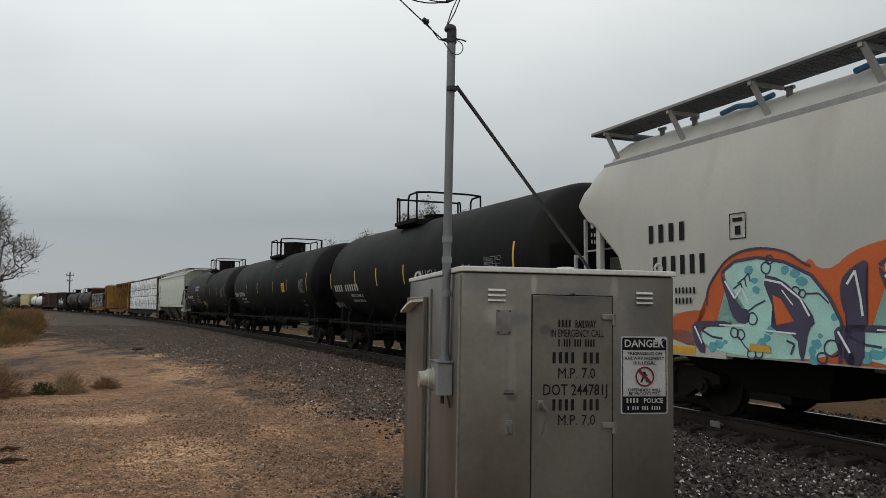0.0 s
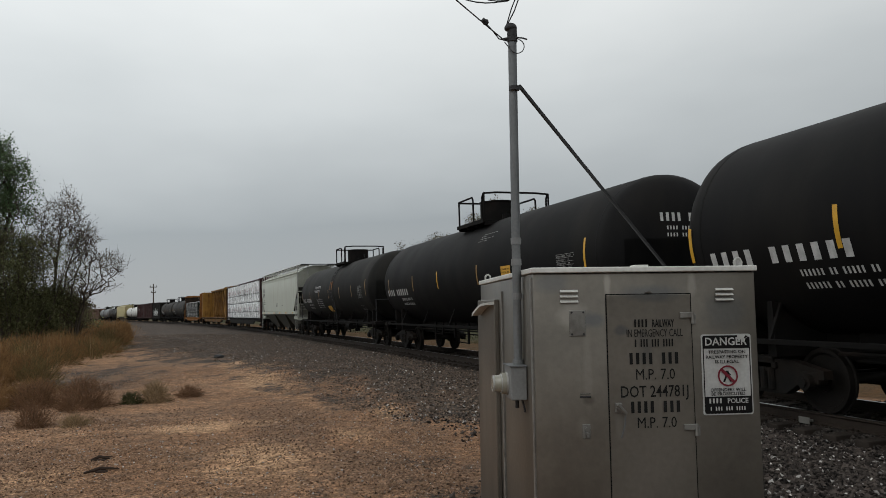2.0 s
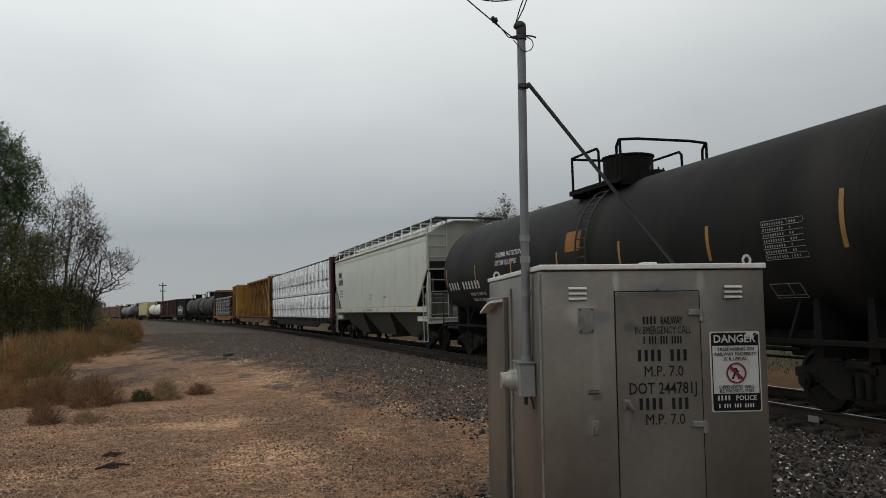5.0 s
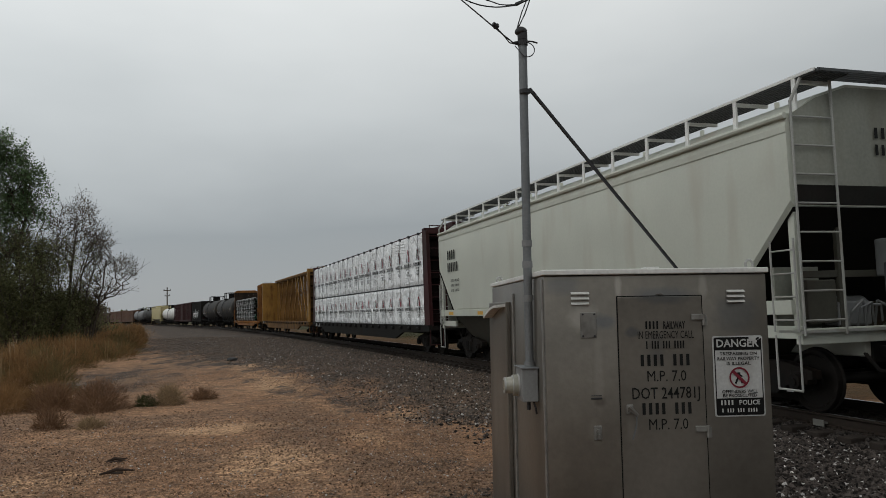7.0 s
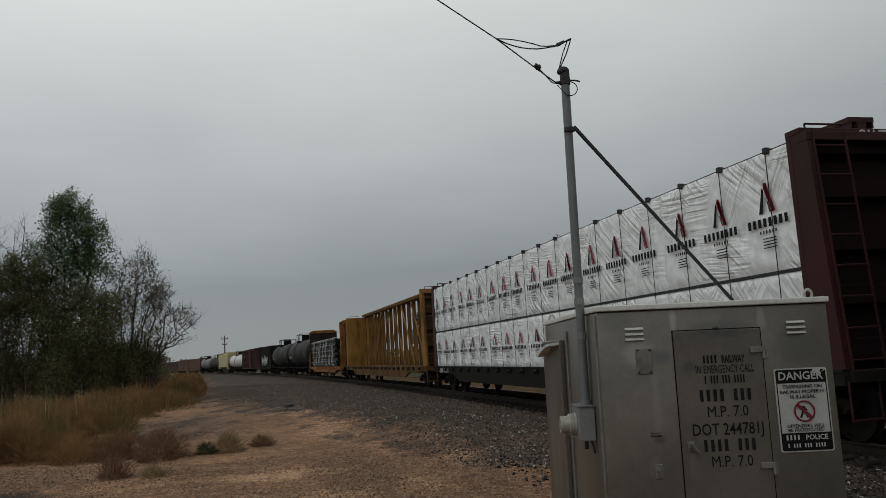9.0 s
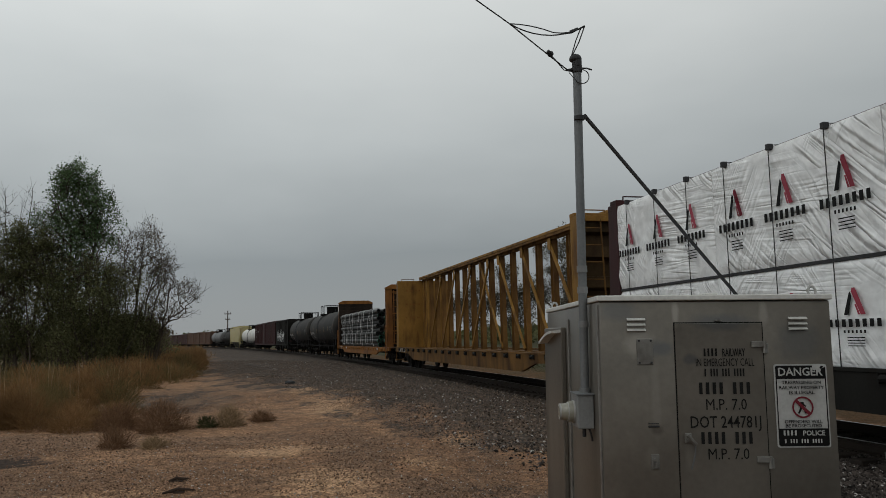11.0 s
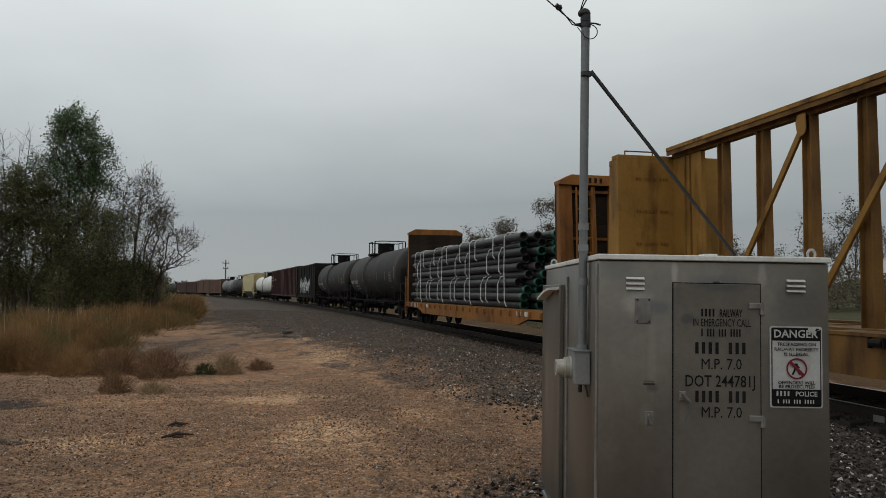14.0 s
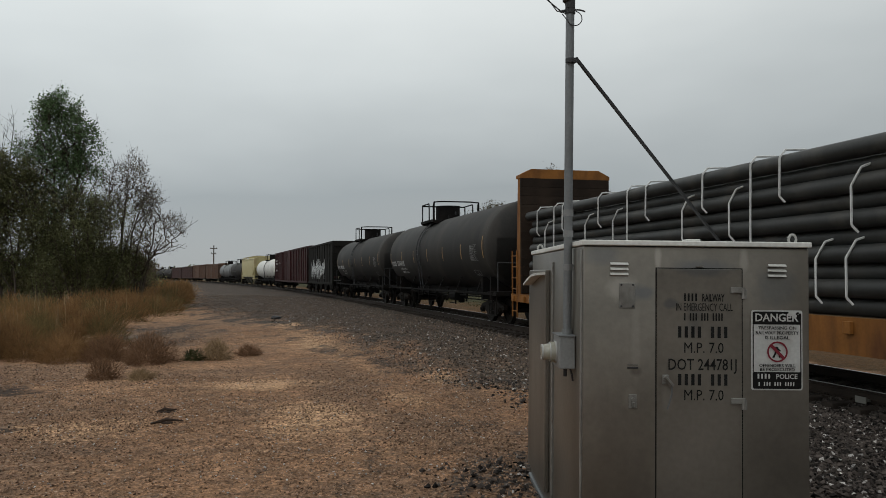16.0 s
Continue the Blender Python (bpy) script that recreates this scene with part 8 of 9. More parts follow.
hopper_car(272.5, 291.8, "pale yellow covered hopper car", M_YELHOP, top=4.45, walk=4.88, sill=1.6, dark_end=False, near=False)
tank_car(291.8, 311.0, "dark grey tank car", M_TANKGREY, r=1.5, marks="d", neat=False)
tank_car(311.0, 330.6, "light grey tank car", M_TANKLIGHT, r=1.5, marks="d", neat=False)
box_body(330.6, 356.0, "box_car", "rusty brown box car", "box car", M_BROWN, 4.5, False, 14, True)
box_body(356.0, 384.0, "box_car", "weathered orange-brown box car", "box car", M_BROWN, 4.65, False, 14, True)
box_body(384.0, 408.0, "box_car", "dark red box car", "box car", M_DKRED, 4.45, False, 14)
box_body(408.0, 432.0, "box_car", "dark red box car", "box car", M_DKRED, 4.4, False, 14)
tank_car(432.0, 452.0, "dark grey tank car", M_TANKGREY, r=1.5, marks="d", neat=False)
tank_car(452.0, 472.0, "dark grey tank car", M_TANKGREY, r=1.5, marks="d", neat=False)
box_body(472.0, 496.0, "box_car", "dark red box car", "box car", M_DKRED, 4.4, False, 14)
box_body(496.0, 520.0, "box_car", "dark red box car", "box car", M_DKRED, 4.4, False, 14)


# ---- trees, weeds and the far distance ----
def leaf_mesh(spots, size, rng, droop=0.5):
    """Small folded leaves at the given spots, as vertices and faces."""
    n = len(spots)
    base = np.array([(0, -0.5, 0), (0.42, 0, 0.10), (0, 0.5, 0), (-0.42, 0, 0.10)])
    sc = rng.uniform(0.55, 1.2, n) * size
    a, b = rng.uniform(0, 2 * np.pi, n), rng.normal(0, 0.8, n)
    ca, sa, cb, sb = np.cos(a), np.sin(a), np.cos(b), np.sin(b)
    v = base[None] * sc[:, None, None]
    y2 = v[:, :, 1] * cb[:, None] - v[:, :, 2] * sb[:, None]
    z2 = v[:, :, 1] * sb[:, None] + v[:, :, 2] * cb[:, None]
    x3 = v[:, :, 0] * ca[:, None] - y2 * sa[:, None]
    y3 = v[:, :, 0] * sa[:, None] + y2 * ca[:, None]
    out = np.stack([x3, y3, z2], 2) + np.asarray(spots)[:, None, :]
    idx = np.arange(n)[:, None] * 4
    faces = np.concatenate([idx + np.array([[0, 1, 2]]), idx + np.array([[0, 2, 3]])])
    return out.reshape(-1, 3).tolist(), faces.tolist()


def sticks(name, p, q, r0, r1, material, parent, sides=4):
    """Tapered rods from p to q in one mesh."""
    p, q = np.asarray(p, float), np.asarray(q, float)
    d = q - p
    d /= np.maximum(np.linalg.norm(d, axis=1), 1e-6)[:, None]
    up = np.where(np.abs(d[:, 2:3]) > 0.9, np.array([[1.0, 0, 0]]), np.array([[0, 0, 1.0]]))
    u = np.cross(d, up)
    u /= np.linalg.norm(u, axis=1)[:, None]
    w = np.cross(d, u)
    n = len(p)
    v = np.zeros((n, 2 * sides, 3))
    for k in range(sides):
        a = 2 * math.pi * k / sides
        o = u * math.cos(a) + w * math.sin(a)
        v[:, k] = p + o * np.asarray(r0)[:, None]
        v[:, sides + k] = q + o * np.asarray(r1)[:, None]
    i = np.arange(n)[:, None] * 2 * sides
    faces = []
    for k in range(sides):
        j = (k + 1) % sides
        faces += (i + np.array([[k, j, sides + j, sides + k]])).tolist()
    me = bpy.data.meshes.new(name)
    me.from_pydata(v.reshape(-1, 3).tolist(), [], faces)
    me.materials.append(material)
    me.shade_smooth()
    ob = new(name, me)
    ob.parent = parent
    return ob


def leaves_on(th, spots, size, material, rng, name="crown"):
    vs, fs = leaf_mesh(spots, size, rng)
    me = bpy.data.meshes.new(name)
    me.from_pydata(vs, [], fs)
    me.materials.append(material)
    ob = new(name, me)
    ob.parent = th


def tree(x, y, label, stems, lobes, limbs, leaves, leaf_mat, seed, leaf_size=0.15, puff=0.16, thick=0.012, twigs=2, group="", twig_len=0.55, tufted=1.0):
    """Limbs grown from the stems out into the lobes of a crown. stems: lists of points; lobes: (x, y, z, rx, ry, rz, share of leaves)."""
    rng = np.random.default_rng(seed)
    th = thing("tree", label, "tree", group, at=pose(x, y, level(x, y)))
    nodes, par = [], []
    for st in stems:
        prev = -1
        for a, b in zip(st, st[1:]):
            a, b = np.array(a, float), np.array(b, float)
            n = max(2, int(np.linalg.norm(b - a) / 0.6))
            for k in range(n + 1):
                if k == 0 and prev >= 0:
                    continue
                nodes.append(a + (b - a) * k / n + rng.normal(0, 0.05, 3) * (k > 0))
                par.append(prev)
                prev = len(nodes) - 1
    vol = np.array([l[3] * l[4] * l[5] for l in lobes]) ** 0.75
    pick = rng.choice(len(lobes), limbs, p=vol / vol.sum())
    tg = []
    for i in pick:
        l = lobes[i]
        d = rng.normal(0, 1, 3)
        d /= np.linalg.norm(d)
        d *= rng.random() ** 0.45 * rng.uniform(0.85, 1.12)
        tg.append((l[0] + d[0] * l[3], l[1] + d[1] * l[4], max(0.4, l[2] + d[2] * l[5]), l[6]))
    tg.sort(key=lambda t: (t[0] ** 2 + t[1] ** 2) + t[2] ** 2 * 0.5)
    weight = [0.0] * len(nodes)
    for t in tg:
        P = np.array(t[:3])
        N = np.array(nodes)
        dv = P - N
        flat = np.hypot(dv[:, 0], dv[:, 1])
        cost = np.linalg.norm(dv, axis=1) + 1.6 * np.maximum(0, 0.45 * flat - dv[:, 2]) + 0.25 * np.maximum(0, dv[:, 2] - 3)
        j = int(np.argmin(cost))
        A = nodes[j].copy()
        ln = np.linalg.norm(P - A)
        n = max(1, int(ln / 0.42))
        bow = np.array([0, 0, -0.10 * ln]) + rng.normal(0, 0.05 * ln, 3)
        for k in range(1, n + 1):
            f = k / n
            nodes.append(A + (P - A) * f + bow * 4 * f * (1 - f) * 0.5 + rng.normal(0, 0.035, 3))
            par.append(j)
            weight.append(t[3] * (0.4 + 0.6 * f))
            j = len(nodes) - 1
    N = np.array(nodes)
    count = np.ones(len(N))
    for i in range(len(N) - 1, -1, -1):
        if par[i] >= 0:
            count[par[i]] += count[i]
    rad = np.clip(thick * 0.62 * count ** 0.46, 0.008, 0.22)
    idx = [i for i in range(len(N)) if par[i] >= 0]
    p, q = N[[par[i] for i in idx]], N[idx]
    r0, r1 = np.minimum(rad[[par[i] for i in idx]], rad[idx] * 1.5), rad[idx]
    ends = [i for i in idx if count[i] < 5]
    tw_p, tw_q = [], []
    for i in ends:
        for _ in range(twigs):
            d = (N[i] - N[par[i]])
            d = d / (np.linalg.norm(d) + 1e-6) * 0.8 + rng.normal(0, 0.55, 3) + np.array([0, 0, 0.35])
            tw_p.append(N[i])
            tw_q.append(N[i] + d / np.linalg.norm(d) * twig_len * rng.uniform(0.4, 1.2))
    big = rad[idx] > 0.03
    sticks("trunk", np.concatenate([p[big], p[~big]]), np.concatenate([q[big], q[~big]]), np.concatenate([r0[big], r0[~big]]), np.concatenate([r1[big], r1[~big]]), M_BARK, th, 6)
    if tw_p:
        tw = sticks("twig_spray", tw_p, tw_q, np.full(len(tw_p), 0.009), np.full(len(tw_p), 0.004), M_BARK, th, 3)
        tw["kind"] = "stuff"
    if leaves:
        wt = np.array(weight) * (count < 7) * (rng.random(len(N)) < tufted)
        spots = []
        ch = rng.choice(len(N), leaves, p=wt / wt.sum())
        tufts = {}
        for c in ch:
            if c not in tufts:
                tufts[c] = N[c] + rng.normal(0, 0.12, 3)
            spots.append(tuple(tufts[c] + rng.normal(0, puff, 3)))
        leaves_on(th, spots, leaf_size, leaf_mat, rng)
    return th


def shrub(x, y, rx, ry, h, label, leaves, leaf_mat, seed, size=0.14):
    """A dense bush: many stems and leaves in an uneven mound."""
    rnd = random.Random(seed)
    rng = np.random.default_rng(seed)
    th = thing("shrub", label, "shrub", at=pose(x, y, level(x, y)))
    bm = bmesh.new()
    spots = []
    lumps = [(rnd.gauss(0, 0.45) * rx, rnd.gauss(0, 0.45) * ry, rnd.uniform(0.35, 1.0) * h, rnd.uniform(0.35, 0.6)) for _ in range(14)]
    for lx, ly, lz, lr in lumps:
        tube(bm, [(lx * 0.3, ly * 0.3, -0.1), (lx * 0.7, ly * 0.7, lz * 0.5), (lx, ly, lz * 0.95)], 0.025, 4)
        for _ in range(5):
            d = Vector((rnd.gauss(0, 1), rnd.gauss(0, 1), rnd.uniform(0.1, 1.2))).normalized()
            rod(bm, (lx * 0.8, ly * 0.8, lz * 0.65), tuple(Vector((lx, ly, lz * 0.8)) + d * lr * rx * 0.8), 0.014, 3, 0.004)
    for _ in range(leaves):
        lx, ly, lz, lr = lumps[rnd.randrange(14)]
        d = Vector((rnd.gauss(0, 1), rnd.gauss(0, 1), rnd.gauss(0, 1))).normalized() * rnd.random() ** 0.4
        z = lz * 0.8 + d.z * lr * h * 0.55
        if z > 0.02:
            spots.append((lx + d.x * lr * rx, ly + d.y * lr * ry, z))
    part("stem", bm, M_BARK, th)
    vs, fs = leaf_mesh(spots, size, rng)
    me = bpy.data.meshes.new("foliage")
    me.from_pydata(vs, [], fs)
    me.materials.append(leaf_mat)
    o = new("foliage", me)
    o.parent = th
    return th


def blades(name, label, spots, heights, material, seed, width=0.012, bend=0.35, category="grass", kind="stuff", at=None):
    """Thin bent blades in one mesh."""
    rng = np.random.default_rng(seed)
    p = np.asarray(spots, float)
    n = len(p)
    h = np.asarray(heights, float)
    a = rng.uniform(0, 2 * np.pi, n)
    lean = rng.normal(0, bend, n) * h
    dx, dy = np.cos(a) * lean, np.sin(a) * lean
    wx, wy = -np.sin(a) * width, np.cos(a) * width
    w = rng.uniform(0.6, 1.4, n)
    wx, wy = wx * w, wy * w
    v = np.zeros((n, 5, 3))
    v[:, 0] = p + np.stack([-wx, -wy, np.zeros(n)], 1)
    v[:, 1] = p + np.stack([wx, wy, np.zeros(n)], 1)
    v[:, 2] = p + np.stack([dx * 0.35 + wx * 0.8, dy * 0.35 + wy * 0.8, h * 0.6], 1)
    v[:, 3] = p + np.stack([dx * 0.35 - wx * 0.8, dy * 0.35 - wy * 0.8, h * 0.6], 1)
    v[:, 4] = p + np.stack([dx, dy, h], 1)
    i = np.arange(n)[:, None] * 5
    f4 = (i + np.array([[0, 1, 2, 3]])).tolist()
    f3 = (i + np.array([[3, 2, 4]])).tolist()
    me = bpy.data.meshes.new(name)
    me.from_pydata(v.reshape(-1, 3).tolist(), [], f4 + f3)
    me.materials.append(material)
    ob = new(name, me)
    if at is not None:
        ob.matrix_basis = at
    return tagged(ob, label, category, kind=kind)


def fuzz(name, label, p, d, ln, material, seed, width, category, kind="", at=None):
    """Short fine stems from the points p along d, each a bent sliver."""
    rng = np.random.default_rng(seed)
    n = len(p)
    s = np.cross(d, rng.normal(0, 1, (n, 3)))
    s /= np.maximum(np.linalg.norm(s, axis=1), 1e-6)[:, None]
    s *= (width * rng.uniform(0.5, 1.3, n))[:, None]
    k = rng.normal(0, 0.14, (n, 3)) * ln[:, None]
    v = np.zeros((n, 5, 3))
    v[:, 0], v[:, 1] = p - s, p + s
    mid = p + d * (ln * 0.55)[:, None]
    v[:, 2], v[:, 3] = mid + s * 0.8, mid - s * 0.8
    v[:, 4] = p + d * ln[:, None] + k
    i = np.arange(n)[:, None] * 5
    me = bpy.data.meshes.new(name)
    me.from_pydata(v.reshape(-1, 3).tolist(), [], (i + np.array([[0, 1, 2, 3]])).tolist() + (i + np.array([[3, 2, 4]])).tolist())
    me.materials.append(material)
    ob = new(name, me)
    if at is not None:
        ob.matrix_basis = at
    return tagged(ob, label, category, kind=kind)


def mound(rng, cx, cy, r, h, n, stem, z0=0.0):
    """Points, directions and lengths of the stems of one fuzzy mound."""
    a = rng.uniform(0, 2 * np.pi, n)
    el = np.arcsin(rng.uniform(-0.15, 1.0, n))
    rho = rng.random(n) ** 0.38
    lump = 1 + 0.22 * np.sin(a * 3 + cx * 7) + 0.12 * np.sin(a * 7 + cy * 5)
    out = np.stack([np.cos(a) * np.cos(el), np.sin(a) * np.cos(el), np.maximum(0.02, np.sin(el))], 1)
    p = out * rho[:, None] * np.array([r, r, h]) * 0.86
    p[:, :2] *= lump[:, None]
    d = out * 0.75 + np.array([0, 0, 0.36]) + rng.normal(0, 0.46, (n, 3))
    d /= np.linalg.norm(d, axis=1)[:, None]
    p += np.array([cx, cy, z0])
    ln = stem * rng.uniform(0.45, 1.25, n)
    return p, d, ln


def weed_clump(x, y, r, h, n, label, material, seed, stem=0.16, width=0.0035):
    rng = np.random.default_rng(seed)
    p, d, ln = mound(rng, 0, 0, r, h, n, stem)
    return fuzz("weed_clump", label, p, d, ln, material, seed, width, "weed", "", pose(x, y, level(x, y) - 0.01))


# the thicket beside the lot
tree(-19.4, 41.0, "tall young elm with green leaves", [[(0, 0, -0.1), (-0.1, 0, 3.5), (-0.2, 0, 7.0), (-0.5, 0, 11.0)], [(0.1, 0.2, -0.1), (0.6, 0.2, 4.5), (1.3, 0, 9.0)]],
     [(-0.1, 0, 9.6, 1.5, 1.3, 1.9, 1.0), (1.1, 0, 8.7, 1.35, 1.1, 1.6, 0.9), (-0.6, 0.2, 10.5, 0.7, 0.7, 1.0, 1.0), (-1.2, 0, 8.0, 1.2, 1.0, 1.3, 0.7), (0.5, 0, 7.2, 1.9, 1.5, 1.4, 0.7), (0.2, 0, 5.4, 2.2, 1.5, 1.4, 0.6)],
     820, 25000, M_LEAF, 31, 0.116, 0.19, 0.011, tufted=0.75)
tree(-21.7, 40.0, "leaning green tree in the thicket", [[(0, 0, -0.1), (-0.4, 0, 3.0), (0.2, 0, 7.6)], [(0.2, 0, -0.1), (0.9, 0.1, 4.0), (1.4, 0, 6.5)]],
     [(-0.1, 0, 6.6, 1.3, 1.2, 1.6, 1.0), (0.6, 0, 5.0, 1.7, 1.3, 1.4, 0.7), (-0.8, 0, 4.4, 1.2, 1.2, 1.3, 0.5), (1.3, 0, 6.6, 1.1, 1.0, 1.2, 0.8)], 480, 18000, M_LEAFOL, 32, 0.112, 0.20, 0.011, tufted=0.6)
tree(-22.9, 41.5, "bare thin-stemmed tree in the thicket", [[(0, 0, -0.1), (-0.3, 0, 5.0), (-0.6, 0, 10.0)], [(0.1, 0, -0.1), (0.5, 0, 5.5), (0.9, 0, 10.2)], [(-0.1, 0, -0.1), (-1.0, 0, 5.0), (-1.8, 0, 8.6)], [(0.2, 0, 0.0), (0.3, 0.2, 6.0), (0.2, 0.2, 9.0)]],
     [(-0.6, 0, 8.4, 0.55, 0.5, 1.8, 1.0), (0.8, 0, 8.6, 0.45, 0.5, 1.7, 1.0), (-1.7, 0, 7.2, 0.6, 0.6, 1.4, 1.0), (0.1, 0, 6.5, 0.9, 0.8, 1.5, 1.0)], 130, 150, M_LEAFBR, 33, 0.10, 0.1, 0.010, 3, twig_len=0.8)
tree(-16.6, 42.0, "half-bare tree with sparse dark leaves", [[(0, 0, -0.1), (0.1, 0, 3.0), (0.6, 0, 8.2)], [(0.1, 0, -0.1), (0.7, 0, 4.0), (1.7, 0, 7.0)], [(-0.1, 0, -0.1), (-0.4, 0, 4.0), (-0.5, 0, 7.2)]],
     [(0.7, 0, 7.2, 0.85, 0.9, 1.3, 1.0), (1.4, 0, 6.0, 0.8, 0.9, 1.1, 1.0), (0.0, 0, 5.8, 1.2, 1.1, 1.3, 1.0), (1.3, 0, 5.6, 0.35, 0.4, 0.45, 5.0), (-0.4, 0, 7.0, 0.7, 0.7, 1.0, 1.0)], 430, 3600, M_LEAFBR, 34, 0.09, 0.15, 0.008, 3)
tree(-15.4, 41.6, "bare spreading tree leaning over the lot", [[(0, 0, -0.1), (0.2, 0, 1.8), (1.3, 0, 3.5), (2.5, 0, 4.5)], [(0, 0, -0.1), (-0.1, 0, 2.6), (0.8, 0, 6.2)], [(0.1, 0, -0.1), (0.5, 0, 2.2), (1.0, 0, 4.8)]],
     [(1.7, 0, 4.4, 1.0, 0.9, 0.75, 1.0), (0.7, 0, 5.4, 0.75, 0.8, 0.95, 1.0), (1.3, 0, 3.4, 1.0, 0.8, 0.5, 1.0), (0.2, 0, 4.2, 0.8, 0.8, 1.0, 1.0)], 300, 1500, M_LEAFBR, 36, 0.08, 0.12, 0.009, 3, twig_len=0.5)
tree(-25.2, 43.0, "half-bare tree with sparse fading leaves", [[(0, 0, -0.1), (0.2, 0, 3.5), (-0.2, 0, 7.8)], [(0.1, 0, -0.1), (0.8, 0, 4.0), (1.0, 0, 7.0)]],
     [(0, 0, 6.2, 1.6, 1.5, 1.6, 1.0), (0.4, 0, 4.4, 1.8, 1.5, 1.4, 1.0)], 170, 1500, M_LEAFBR, 37, 0.13, 0.16, 0.011)
tree(-19.0, 39.3, "half-bare tree with many thin stems", [[(0, 0, -0.1), (-0.5, 0, 3.0), (-0.9, 0, 6.0)], [(0.1, 0, -0.1), (0.5, 0, 3.0), (0.8, 0, 6.3)], [(1.2, 0, -0.1), (1.4, 0, 3.0), (1.7, 0, 6.0)], [(-1.7, 0, -0.1), (-1.8, 0, 3.0), (-2.3, 0, 5.4)]],
     [(-1.0, 0, 5.2, 1.6, 0.8, 1.4, 1.0), (1.4, 0, 5.2, 1.5, 0.8, 1.4, 1.0), (2.6, 0, 4.4, 1.1, 0.8, 1.2, 1.0), (-3.2, 0, 4.6, 1.4, 0.8, 1.4, 1.0), (0.2, 0, 3.4, 3.4, 0.9, 1.2, 0.8)], 460, 12000, M_LEAFOL, 38, 0.10, 0.18, 0.009, 3)
shrub(-16.9, 38.6, 2.0, 1.6, 5.2, "dense dark olive bush", 12350, M_LEAFDK, 41, 0.101)
shrub(-19.4, 39.6, 2.2, 1.6, 5.4, "dense dark olive bush", 14250, M_LEAFDK, 42, 0.108)
shrub(-22.6, 40.5, 2.3, 1.6, 5.4, "dense dark bush among trees", 13300, M_LEAFDK, 43, 0.108)
shrub(-25.6, 41.0, 2.3, 1.8, 4.6, "dense dark bush among trees", 10450, M_LEAFDK, 51, 0.115)
shrub(-16.3, 41.0, 1.2, 1.4, 3.6, "dark bush with fading leaves", 10640, M_LEAFDK, 44, 0.094)
shrub(-18.6, 48.0, 1.6, 2.2, 3.3, "olive bush with fading leaves", 6840, M_LEAFOL, 45, 0.115)
shrub(-22.0, 57.0, 2.0, 3.0, 3.6, "olive bush with fading leaves", 3600, M_LEAFOL, 46, 0.19)
shrub(-28.0, 70.0, 3.0, 4.0, 4.0, "olive bush beside the line", 3800, M_LEAFDK, 47, 0.24)
shrub(-34.4, 86.0, 3.4, 5.0, 4.0, "olive bush beside the line", 3600, M_LEAFOL, 48, 0.26)
shrub(-43.4, 108.0, 4.0, 6.0, 4.2, "olive bush beside the line", 3400, M_LEAFBR, 49, 0.3)
shrub(-16.0, 43.2, 1.3, 1.3, 4.8, "fading bush behind bare branches", 7980, M_LEAFBR, 61, 0.086)
shrub(-20.5, 44.5, 3.2, 1.4, 3.4, "low dark brush under the trees", 12350, M_LEAFDK, 62, 0.122)
shrub(-25.5, 44.5, 3.0, 1.4, 3.4, "low dark brush under the trees", 10450, M_LEAFDK, 63, 0.122)
shrub(-17.6, 40.6, 1.8, 1.2, 6.4, "tall olive bush in the thicket", 9880, M_LEAFOL, 64, 0.094)

# weeds standing in the dirt
weed_clump(-5.36, 15.55, 0.56, 0.66, 3600, "rusty brown dry bush weed", M_DRY2, 51)
weed_clump(-6.45, 16.2, 0.60, 0.60, 3000, "rusty brown dry bush weed", M_DRY2, 57)
weed_clump(-4.22, 16.12, 0.30, 0.44, 1500, "tan dry weed tuft", M_DRY3, 52)
weed_clump(-4.62, 15.95, 0.22, 0.24, 900, "green weed tuft among dry stems", M_GREENWEED, 53, 0.12)
weed_clump(-3.72, 16.85, 0.28, 0.24, 1100, "dark brown low weed tuft", M_DRY2, 54, 0.12)
weed_clump(-5.28, 13.2, 0.28, 0.36, 1300, "grey-brown dry weed tuft", M_DRY2, 55, 0.13)
weed_clump(-4.60, 13.12, 0.24, 0.17, 700, "grey-brown low weed tuft", M_DRY3, 56, 0.12)


